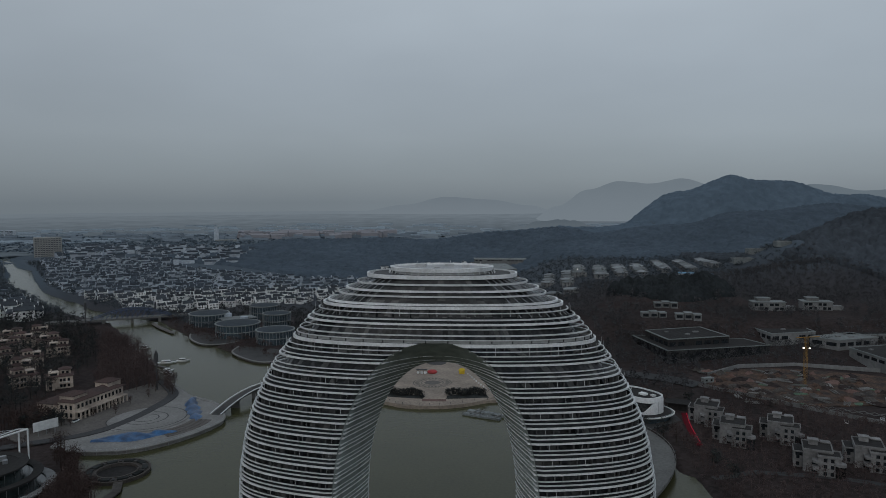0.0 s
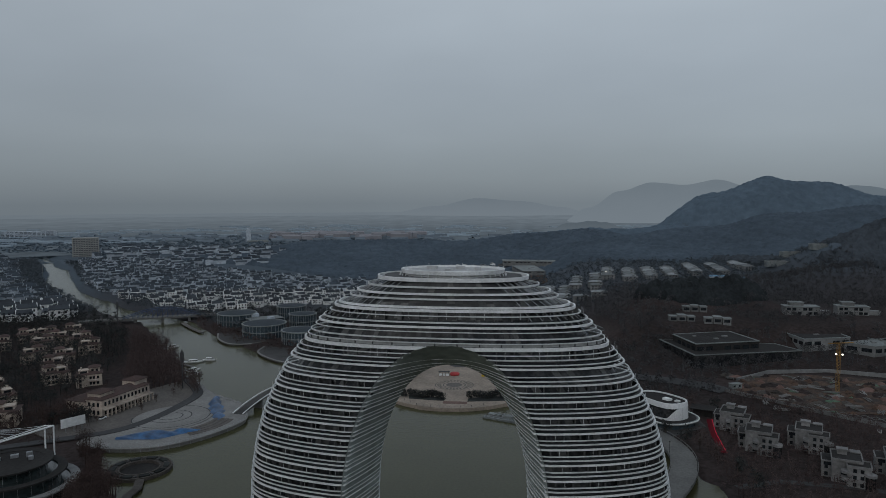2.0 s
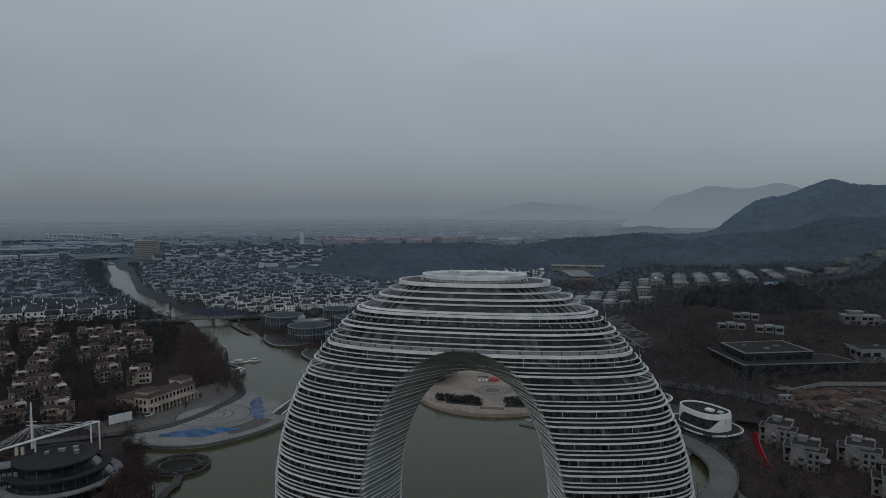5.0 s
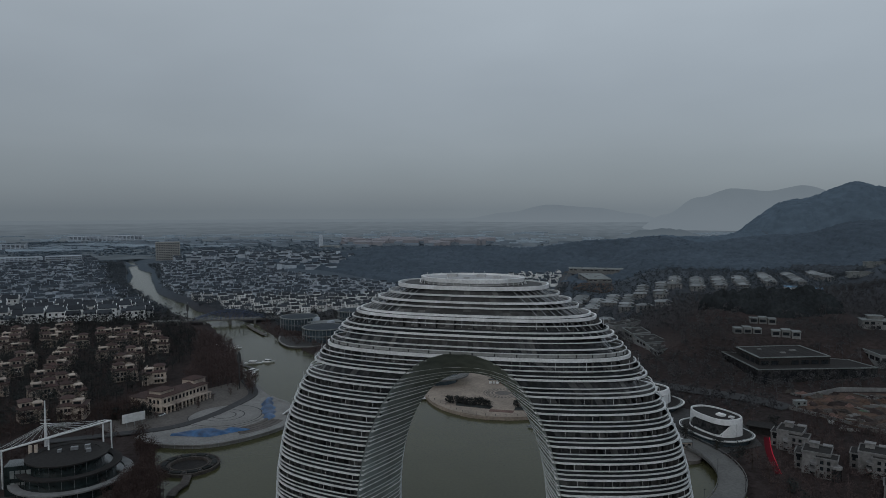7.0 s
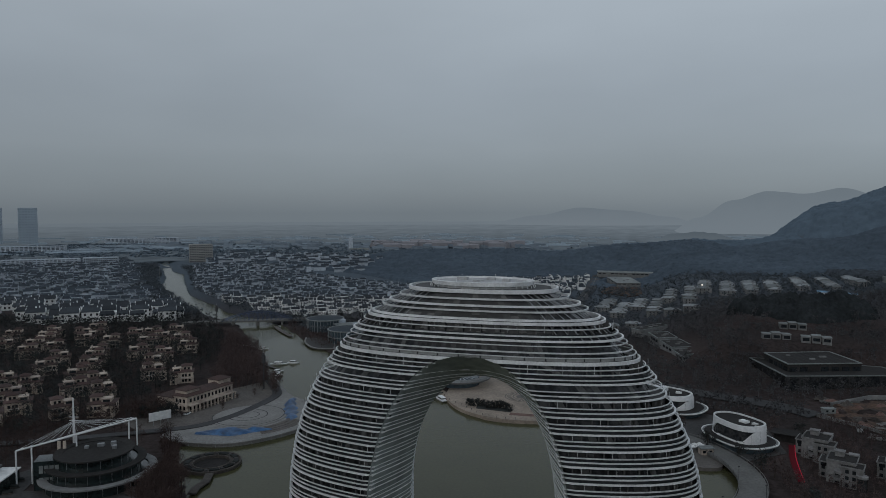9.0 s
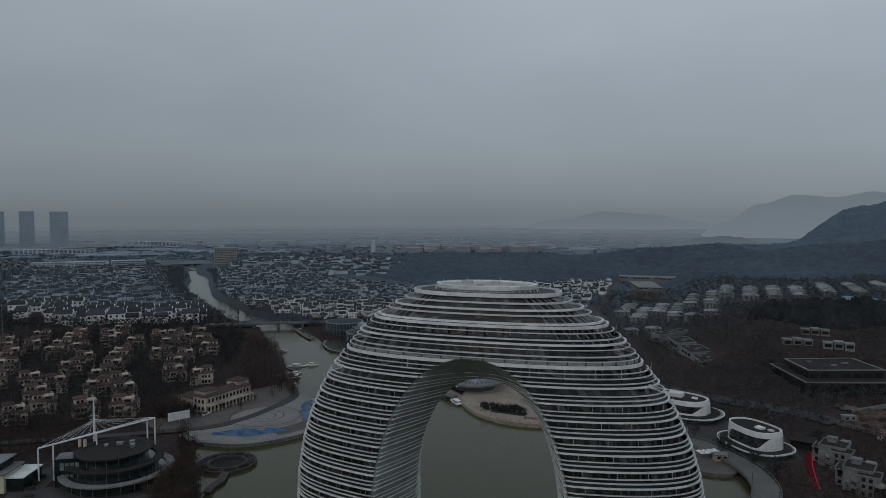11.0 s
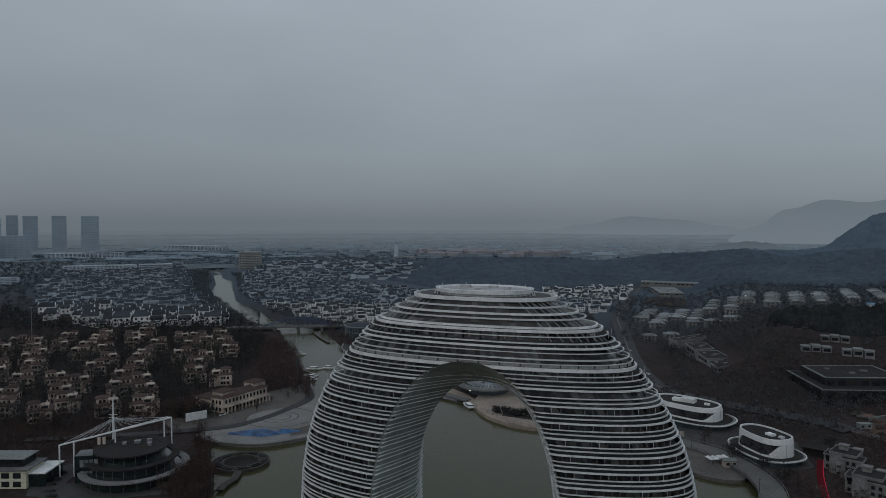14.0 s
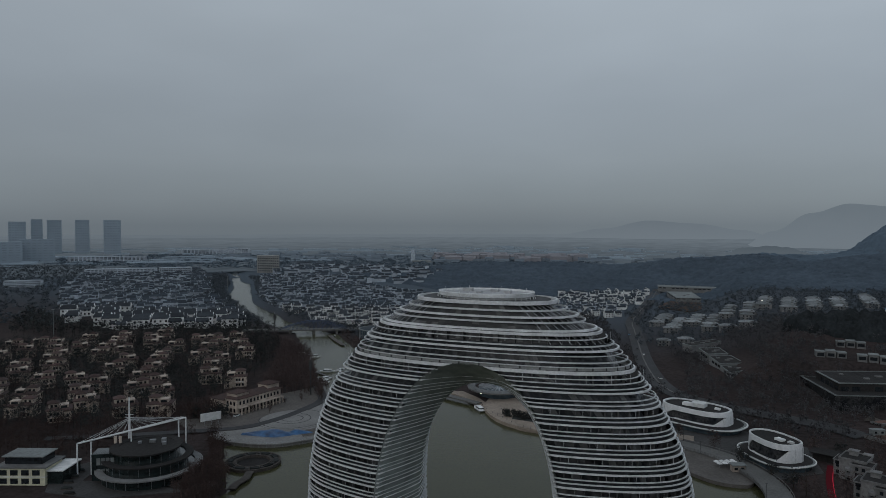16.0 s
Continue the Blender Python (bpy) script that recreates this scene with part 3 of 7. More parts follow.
WALLS, MULLIONS = MB(), MB()
for nf_, (z0, z1) in enumerate(zip(FLOORS, FLOORS[1:])):
    upper = z0 > 88
    inset = 0.1 if upper else -0.8
    zs = [z0 + 0.2, (z0 + z1) / 2, z1 + 0.2]
    cuts = [c for c in (H_NECK, H_TOP) if zs[0] < c < zs[2]]
    spans = [zs] if not cuts else [[zs[0], cuts[0] - 0.12], [cuts[0] + 0.06, zs[2]]]
    for span in spans:
        stacks = [loops_at(z) for z in span]
        if not all(len(s) == len(stacks[0]) and [len(q) for q in s] == [len(q) for q in stacks[0]] for s in stacks):
            continue
        for k in range(len(stacks[0])):
            lv = [[(x, y, z) for x, y in offset(s[k], inset, -0.6 if z0 < 69 else -0.8, 5.5 if upper else 2.4)] for s, z in zip(stacks, span)]
            if z0 < 69 or z0 > 84:
                glaze(lv, True, nf_ * 10 + k, upper)
                continue
            # round the arch's crown only the outer wall is glazed
            for run in outer_runs(stacks[0][k]):
                glaze([[row[q] for q in run] for row in lv], False, nf_ * 10 + k, upper)
    if not cuts:
        for lp in loops_at((z0 + z1) / 2):
            a, b2 = offset(lp, -0.75, -0.6, 2.2), offset(lp, 0.15, -0.6, 1.2)
            for i in range(1, len(lp), 2):
                if not lp[i][2] and not upper:
                    WALLS.add([(*a[i], z0 + 0.4), (*b2[i], z0 + 0.4), (*b2[i], z1), (*a[i], z1), (a[i][0] + 0.25, a[i][1], z0 + 0.4), (b2[i][0] + 0.25, b2[i][1], z0 + 0.4), (b2[i][0] + 0.25, b2[i][1], z1), (a[i][0] + 0.25, a[i][1], z1)], [(0, 1, 2, 3), (7, 6, 5, 4), (1, 5, 6, 2)])
            po = offset(lp, 0.8, 0.0, 0.0)
            for i in range(2, len(po), 4):
                if not lp[i][2] and not upper:
                    MULLIONS.beam((*po[i], z0 + 2.4), (po[i][0], po[i][1], z1 + 0.1), 0.045, 4)
        for lp in loops_at(z0 + 1.2):
            if not upper:
                part("parapet", ring_mesh(lp, z0 + 0.3, 1.6, 0.05, 0.2, *((-0.5, -0.4) if z0 < 69 else (-2.4, -2.2))), M["spandrel"], tower)
tagged(part("balcony_wall", WALLS, M["slab"], tower), kind="stuff")
tagged(part("railing_post", MULLIONS, M["rail"], tower), kind="stuff")
# the pale balustrade of the terrace above the arch, with its dark posts
for lp in loops_at(80.2):
    part("balustrade", ring_mesh(lp, 79.8, 0.8, 0.55, 0.62, -2.4, -2.2), M["pale_glass"], tower, "pale glass balustrade of the terrace")
    po = offset(lp, 0.75, 0.0)
    for i in range(1, len(po), 2):
        part("balustrade_post", MB().box(po[i][0], po[i][1], 79.8, 0.3, 0.3, 0.85), M["asphalt"], tower)
# slabs between the storeys
for z0 in FLOORS:
    for lp in loops_at(z0 + 0.05):
        o = offset(lp, 0.4, -0.3)
        if len(lp) < 140 and not (H_NECK < z0 < H_TOP):
            part("floor_slab", MB().add([(x, y, z0 + 0.12) for x, y in o], [tuple(range(len(o)))]), M["slab"], tower)
# the opening's glazed funnel, front and back
for side in (-1, 1):
    rows = []
    for s in [i / 9 for i in range(10)] + [1.07]:
        top = H_NECK + (H_TOP - H_NECK) * s
        row = []
        for z in [3 + (top - 3) * (1 - (1 - i / 44) ** 2) for i in range(45)]:
            row.append((-hole(z, s), z))
        # the last row is the lip, level with the faces of the bands
        k, lip = min(s, 1.0), 1.04 if s > 1 else 0.0
        row = [(x + H_X, side * (outer(x + H_X if s > 0.99 else hole(z, 1.0), z) * k + lip), z) for x, z in row] + [(-x + H_X, side * (outer(hole(z, 1.0), z) * k + lip), z) for x, z in reversed(row[:-1])]
        rows.append(row)
    part("arch_lining", MB().loft(rows, closed=False), M["hole_glass"], tower, "grey-green glass lining of the arch", smooth=True)
# sloping struts that show between the upper bands at both ends
for sgn in (-1, 1):
    for z0, z1 in zip(FLOORS[-4:], FLOORS[-3:]):
        a0, a1 = float(np.interp(z0, PZ, PA)), float(np.interp(z1, PZ, PA))
        for u in (0.62, 0.7, 0.77, 0.83, 0.88, 0.93, 0.965, 0.985):
            x0, x1 = sgn * u * a0, sgn * u * a1
            part("strut", MB().beam((x0, -outer(x0, z0) + 0.1, z0 + 0.3), (x1, -outer(x1, z1) + 0.1, z1), 0.13, 5), M["steel"], tower)
# roof: deck, oval white parapet with posts, plant
deck = [(x, y) for x, y, _ in loops_at(96.9)[0]]
part("roof_deck", MB().prism([(x * 0.99, y * 0.99) for x, y in deck], 96.9, 97.3), M["slab"], tower)
ov = lambda k, z: [(14.4 * k * math.cos(2 * math.pi * i / 64), 9.6 * k * math.sin(2 * math.pi * i / 64), z) for i in range(64)]  # noqa: E731
part("crown_wall", MB().loft([ov(1.0, 98.0), ov(1.02, 99.1), ov(0.98, 99.15), ov(0.96, 98.0), ov(1.0, 98.0)]), M["band"], tower, "white oval roof parapet")
part("crown_base", MB().loft([ov(0.93, 97.2), ov(0.93, 98.1)]), M["white"], tower)
part("crown_roof", MB().loft([ov(0.955, 98.6), ov(0.6, 98.75), ov(0.05, 98.8)]), M["roof_grey"], tower, "grey roof within the parapet")
for i in range(26):
    t = 2 * math.pi * i / 26
    part("roof_post", MB().beam((14.2 * math.cos(t), 9.45 * math.sin(t), 99.0), (14.2 * math.cos(t), 9.45 * math.sin(t), 99.4 + 0.35 * (i % 3 == 0)), 0.07, 5), M["rail"], tower)
for x, y, sx, h in ((-6, 1, 3, 0.9), (2, 2.5, 2.4, 0.7), (7, -1, 2, 0.8), (-1, -3, 1.6, 0.5)):
    part("roof_unit", MB().box(x, y, 98.7, sx, 1.6, h), M["roof_grey"], tower)
for i in range(22):
    t = math.pi + math.pi * i / 21
    u, v = 17.6 * math.cos(t), 10.3 * math.sin(t)
    part("roof_bracket", MB().beam((u * 0.86, v * 0.93, 97.2), (u * 0.84, v * 0.93, 98.1), 0.12, 4), M["rail"], tower)

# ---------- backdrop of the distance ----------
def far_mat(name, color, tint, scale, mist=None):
    """Far country with the haze's pale colour put into its emission."""
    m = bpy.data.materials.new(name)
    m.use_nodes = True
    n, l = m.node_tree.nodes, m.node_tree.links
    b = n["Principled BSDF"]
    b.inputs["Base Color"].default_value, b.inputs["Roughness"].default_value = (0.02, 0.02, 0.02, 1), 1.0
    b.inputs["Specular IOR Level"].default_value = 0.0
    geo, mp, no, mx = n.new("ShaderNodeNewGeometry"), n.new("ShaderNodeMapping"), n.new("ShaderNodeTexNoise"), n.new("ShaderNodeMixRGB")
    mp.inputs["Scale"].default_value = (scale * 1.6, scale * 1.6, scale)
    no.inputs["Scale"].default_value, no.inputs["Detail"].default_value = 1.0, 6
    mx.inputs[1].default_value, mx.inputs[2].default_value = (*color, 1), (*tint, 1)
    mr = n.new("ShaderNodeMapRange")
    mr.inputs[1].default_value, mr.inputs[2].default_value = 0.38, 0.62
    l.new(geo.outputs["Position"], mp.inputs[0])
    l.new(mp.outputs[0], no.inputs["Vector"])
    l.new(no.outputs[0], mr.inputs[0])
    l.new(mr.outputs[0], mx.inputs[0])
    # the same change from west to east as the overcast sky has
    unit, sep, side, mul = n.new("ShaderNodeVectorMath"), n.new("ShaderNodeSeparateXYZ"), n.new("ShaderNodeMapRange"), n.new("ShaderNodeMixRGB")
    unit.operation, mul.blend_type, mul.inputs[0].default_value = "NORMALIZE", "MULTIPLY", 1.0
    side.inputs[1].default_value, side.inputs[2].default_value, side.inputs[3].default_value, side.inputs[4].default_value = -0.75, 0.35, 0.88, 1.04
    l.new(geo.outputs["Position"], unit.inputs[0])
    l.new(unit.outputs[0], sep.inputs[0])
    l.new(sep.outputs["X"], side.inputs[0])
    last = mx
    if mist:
        # mist round a range's foot, put into its emission colour
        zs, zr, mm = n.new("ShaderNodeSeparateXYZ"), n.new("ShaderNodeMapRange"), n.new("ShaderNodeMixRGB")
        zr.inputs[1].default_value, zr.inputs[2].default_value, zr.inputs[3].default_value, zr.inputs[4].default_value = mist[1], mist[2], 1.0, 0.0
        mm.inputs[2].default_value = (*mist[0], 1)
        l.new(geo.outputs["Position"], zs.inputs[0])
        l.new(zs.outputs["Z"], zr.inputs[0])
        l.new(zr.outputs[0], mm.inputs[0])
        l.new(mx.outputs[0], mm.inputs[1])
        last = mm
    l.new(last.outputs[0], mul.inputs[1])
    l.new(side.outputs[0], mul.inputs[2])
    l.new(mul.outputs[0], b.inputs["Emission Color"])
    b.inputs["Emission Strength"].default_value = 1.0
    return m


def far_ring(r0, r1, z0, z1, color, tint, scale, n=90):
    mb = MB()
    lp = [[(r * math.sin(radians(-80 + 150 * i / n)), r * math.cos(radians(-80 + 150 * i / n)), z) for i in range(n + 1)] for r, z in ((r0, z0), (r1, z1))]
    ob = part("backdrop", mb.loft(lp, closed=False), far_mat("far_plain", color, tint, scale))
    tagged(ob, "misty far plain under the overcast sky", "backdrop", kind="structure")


RADII = [1560, 1700, 1850, 2000, 2150, 2300, 2480, 2680, 2900, 3150, 3450, 3800, 4200, 4700]
for r0, r1 in zip(RADII, RADII[1:]):
    # painted haze: the emission colour nears the horizon sky's, ring by ring
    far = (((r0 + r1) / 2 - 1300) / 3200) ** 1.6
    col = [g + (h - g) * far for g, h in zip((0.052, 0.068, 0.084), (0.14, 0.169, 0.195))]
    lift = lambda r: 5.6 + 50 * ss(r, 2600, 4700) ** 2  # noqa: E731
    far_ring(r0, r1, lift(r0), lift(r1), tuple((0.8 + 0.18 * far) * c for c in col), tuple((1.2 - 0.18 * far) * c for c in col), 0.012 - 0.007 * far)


def far_hill(az, half, dist, peaks, color, tint, mist):
    """A misty far range: a solid ridge with its heights at even steps across its width."""
    n = 64
    front, top, back = [], [], []
    for i in range(n + 1):
        u = i / n * (len(peaks) - 1)
        k = min(int(u), len(peaks) - 2)
        t = u - k
        t = t * t * (3 - 2 * t)
        h = peaks[k] * (1 - t) + peaks[k + 1] * t + 3 * noise.noise((i * 0.35, dist * 0.01, 0))
        a = radians(az - half + 2 * half * i / n)
        for lst, r, z in ((front, dist - 260, 0), (top, dist, max(h, 1)), (back, dist + 260, 0)):
            lst.append((r * math.sin(a), r * math.cos(a), z))
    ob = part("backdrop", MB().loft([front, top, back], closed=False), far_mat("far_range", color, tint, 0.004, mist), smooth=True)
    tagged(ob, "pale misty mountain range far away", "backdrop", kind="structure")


# emission colour that stands for mist before the ranges
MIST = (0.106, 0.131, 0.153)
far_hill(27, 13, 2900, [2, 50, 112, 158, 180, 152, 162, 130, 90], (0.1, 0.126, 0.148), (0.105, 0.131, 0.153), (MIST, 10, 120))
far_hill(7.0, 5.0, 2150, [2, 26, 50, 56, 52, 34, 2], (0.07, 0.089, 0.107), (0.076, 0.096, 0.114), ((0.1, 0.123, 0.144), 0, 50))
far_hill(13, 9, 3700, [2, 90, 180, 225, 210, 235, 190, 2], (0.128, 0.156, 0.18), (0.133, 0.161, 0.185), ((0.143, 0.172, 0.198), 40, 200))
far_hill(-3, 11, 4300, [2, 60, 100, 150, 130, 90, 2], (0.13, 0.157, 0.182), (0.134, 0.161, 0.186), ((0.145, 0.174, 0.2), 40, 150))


# ---------- trees ----------
def crown_points(rng, n, r, h, clumps=7):
    """Leaf places gathered in clumps, with gaps between them."""
    c = rng.normal(size=(clumps, 3))
    c /= np.linalg.norm(c, axis=1)[:, None]
    c *= rng.uniform(0.35, 0.85, (clumps, 1))
    p = c[rng.integers(0, clumps, n)] + rng.normal(scale=0.24, size=(n, 3))
    return p * (r, r, h / 2)


def quads(rng, centres, size, flat=1.0):
    n = len(centres)
    u = rng.normal(size=(n, 3)) * (1, 1, flat)
    u /= np.linalg.norm(u, axis=1)[:, None]
    w = rng.normal(size=(n, 3)) * (1, 1, flat)
    w -= (w * u).sum(1)[:, None] * u
    w /= np.linalg.norm(w, axis=1)[:, None]
    s = size * rng.uniform(0.6, 1.3, (n, 1))
    v = np.stack([centres - u * s, centres + w * s * 0.55, centres + u * s, centres - w * s * 0.55], 1)
    return v.reshape(-1, 3)


def mesh_np(name, v, f, material):
    me = bpy.data.meshes.new(name)
    me.from_pydata(v.tolist(), [], f.tolist())
    me.materials.append(material)
    return me


def make_tree(seed, h, r, material, n, size, bare=0.35, label=""):
    """A tapered trunk with limbs, and a crown of small leaves or twigs in clumps."""
    rng = np.random.default_rng(seed)
    t = thing("tree", 0, 0, 0, 0, label, "tree", "trees")
    mb = MB()
    top = h * 0.8
    mb.beam((0, 0, -0.3), (0.15, 0.1, top), h * 0.018 + 0.05, 6, 0.04)
    for i in range(9):
        a, z0 = rng.uniform(0, 6.28), h * rng.uniform(bare * 0.8, 0.7)
        ln = r * rng.uniform(0.5, 0.95)
        mb.beam((0.1, 0.05, z0), (ln * math.cos(a), ln * math.sin(a), z0 + ln * rng.uniform(0.5, 1.0)), h * 0.007 + 0.02, 4, 0.02)
    part("trunk", mb, M["bark"], t)
    ch = h * (1 - bare)
    c = crown_points(rng, n, r, ch * 1.15) + (0, 0, h * bare + ch / 2)
    v = quads(rng, c, size)
    part("crown", mesh_np("crown", v, np.arange(len(v)).reshape(-1, 4), material), None, t)
    return t


def wood(name, pts, h, r, n, size, material, label, seed, flat=0.7, lift=0.6, trunks=True):
    """Woodland that nobody could count: trunks and leaf clumps of many trees in one mesh."""
    rng = np.random.default_rng(seed)
    pts = np.asarray(pts)
    z = ground_np(pts[:, 0], pts[:, 1])
    keep = z > 0.6
    pts, z = pts[keep], z[keep]
    k = rng.uniform(0.7, 1.25, len(pts))
    vs, fs, o = [], [], 0
    for (x, y), g, s in zip(pts, z, k):
        c = crown_points(rng, n, r * s, h * s * 0.75, 5) + (x, y, g + h * s * lift)
        q = quads(rng, c, size, flat)
        vs.append(q)
        fs.append(np.arange(len(q)).reshape(-1, 4) + o)
        o += len(q)
        if not trunks:
            continue
        w = 0.02 * h * s
        t = np.array([(x - w, y - w, g - 0.3), (x + w, y - w, g - 0.3), (x + w * 0.3, y, g + h * s * 0.7), (x - w * 0.3, y, g + h * s * 0.7)])
        vs.append(t)
        fs.append(np.arange(4).reshape(1, 4) + o)
        o += 4
    me = mesh_np(name, np.concatenate(vs), np.concatenate(fs), material)
    return tagged(new(name, me), label, "trees", kind="stuff")


def canopy(name, x0, x1, y0, y1, cell, space, height, keep, material, label, seed):
    """A closed far forest seen from above: crowns side by side as one uneven sheet over the ground."""
    rng = np.random.default_rng(seed)
    xs, ys = np.arange(x0, x1, cell), np.arange(y0, y1, cell)
    X, Y = np.meshgrid(xs, ys)
    X, Y = X + rng.uniform(-0.3, 0.3, X.shape) * cell, Y + rng.uniform(-0.3, 0.3, Y.shape) * cell
    nx, ny = int((x1 - x0) / space) + 3, int((y1 - y0) / space) + 3
    px, py = rng.uniform(0, 1, (ny, nx)), rng.uniform(0, 1, (ny, nx))
    tall = rng.uniform(0.55, 1.25, (ny, nx))
    best, hgt = np.full(X.shape, 1e9), np.zeros(X.shape)
    ci, cj = ((X - x0) / space).astype(int) + 1, ((Y - y0) / space).astype(int) + 1
    for di in (-1, 0, 1):
        for dj in (-1, 0, 1):
            i, j = np.clip(ci + di, 0, nx - 1), np.clip(cj + dj, 0, ny - 1)
            d = np.hypot((i - 1 + px[j, i]) * space + x0 - X, (j - 1 + py[j, i]) * space + y0 - Y)
            near = d < best
            best, hgt = np.where(near, d, best), np.where(near, tall[j, i], hgt)
    Z = ground_np(X, Y) + height * hgt * (0.45 + 0.55 * np.clip(1 - (best / (0.75 * space)) ** 2, 0, 1)) + rng.normal(0, 0.35, X.shape)
    ok = keep(X, Y)
    ok[:2], ok[-2:], ok[:, :2], ok[:, -2:] = False, False, False, False
    inner = ok.copy()
    for ax in (0, 1):
        inner &= np.roll(ok, 1, ax) & np.roll(ok, -1, ax)
    edge = inner.astype(float)
    for _ in range(3):
        for ax in (0, 1):
            edge = (np.roll(edge, -1, ax) + edge + np.roll(edge, 1, ax)) / 3 * inner
    G0 = ground_np(X, Y)
    Z = G0 - 2.5 + (Z - G0 + 2.5) * np.clip(edge * 1.5, 0, 1)
    idx = np.arange(X.size).reshape(X.shape)
    good = ok[:-1, :-1] & ok[:-1, 1:] & ok[1:, 1:] & ok[1:, :-1]
    f = np.stack([idx[:-1, :-1], idx[:-1, 1:], idx[1:, 1:], idx[1:, :-1]], -1)[good]
    used = np.unique(f)
    lut = np.zeros(X.size, int)
    lut[used] = np.arange(len(used))
    v = np.stack([X.ravel(), Y.ravel(), Z.ravel()], 1)[used]
    return tagged(new(name, mesh_np(name, v, lut[f], material)), label, "forest", kind="stuff")


def inside(poly, X, Y):
    p = np.array(poly, float)
    r = np.zeros(X.shape, bool)
    for (ax, ay), (bx, by) in zip(p, np.roll(p, -1, 0)):
        r ^= ((ay > Y) != (by > Y)) & (X < (bx - ax) * (Y - ay) / ((by - ay) or 1e-9) + ax)
    return r


def scatter(poly, step, seed, jitter=0.45, keep=1.0):
    """Places inside a polygon, on a shaken grid."""
    rng = np.random.default_rng(seed)
    p = np.array(poly, float)
    xs, ys = np.arange(p[:, 0].min(), p[:, 0].max(), step), np.arange(p[:, 1].min(), p[:, 1].max(), step)
    g = np.stack(np.meshgrid(xs, ys), -1).reshape(-1, 2) + rng.uniform(-jitter, jitter, (len(xs) * len(ys), 2)) * step
    g = g[rng.uniform(size=len(g)) < keep]
    inside = np.zeros(len(g), bool)
    for (ax, ay), (bx, by) in zip(p, np.roll(p, -1, 0)):
        cross = (ay > g[:, 1]) != (by > g[:, 1])
        inside ^= cross & (g[:, 0] < (bx - ax) * (g[:, 1] - ay) / ((by - ay) or 1e-9) + ax)
    return g[inside]


def clear_of(pts, spots, r):
    """The places that lie farther than r from all the given spots."""
    if not len(spots):
        return pts
    s = np.asarray(spots, float)[:, :2]
    return np.array([p for p in pts if np.min(np.hypot(*(s - p).T)) > r])


# ---------- houses ----------
def windows(parent, spots, w=1.1, h=1.4, name="window", material="window"):
    """Each window is a pane, set proud of its wall. Spots: x, y, z of its sill, and the way that it faces in degrees."""
    for x, y, z, a in spots:
        part(name, MB().box(x, y, z, w, 0.16, h, a), M[material], parent)


def white_house(v, label):
    """A two-storey white house with a dark tiled roof between raised white gable walls."""
    rng = random.Random(100 + v)
    t = thing("white_house", 0, 0, 0, 0, label, "house", "white village houses")
    sx, sy, hh = rng.uniform(8, 11), rng.uniform(6.5, 8), rng.choice((4.6, 5.4, 6.4))
    w = MB().box(0, 0, -1, sx, sy, hh + 1)
    rh = sy * 0.26
    for s in (-1, 1):
        x = s * (sx / 2 + 0.05)
        if v % 2:
            w.prism([(x - 0.2, -sy / 2), (x + 0.2, -sy / 2), (x + 0.2, sy / 2), (x - 0.2, sy / 2)], hh - 0.05, hh + 0.9)
            w.box(x, 0, hh + 0.9, 0.4, sy * 0.62, 0.9)
            w.box(x, 0, hh + 1.8, 0.4, sy * 0.26, 0.9)
        else:
            w.add([(x - 0.2, -sy / 2, hh), (x + 0.2, -sy / 2, hh), (x + 0.2, sy / 2, hh), (x - 0.2, sy / 2, hh), (x - 0.2, 0, hh + rh + 0.5), (x + 0.2, 0, hh + rh + 0.5)], [(0, 1, 5, 4), (2, 3, 4, 5), (0, 4, 3), (1, 2, 5)])
    part("wall", w, M["white"], t)
    part("roof", MB().gable(0, 0, hh, sx - 0.5, sy, rh, 0.0 if v % 2 else 0.4, 0.3), M["dark_roof"], t, "dark grey tiled roof")
    if v % 3 == 0:
        part("porch", MB().box(0, -sy / 2 - 1.2, -1, sx * 0.5, 2.4, 4.2), M["white"], t)
        part("porch_roof", MB().box(0, -sy / 2 - 1.3, 3.2, sx * 0.55, 2.8, 0.3), M["dark_roof"], t)
    sp = [(x * sx, -sy / 2 - 0.02, z, 0) for x in (-0.32, 0.0, 0.32) for z in ((1.2, 3.9) if v % 3 else (3.9,))]
    sp += [(sx / 2 + 0.27, y, 3.8, 90) for y in (-1.6, 1.6)]
    windows(t, sp, 1.2, 1.4)
    return t


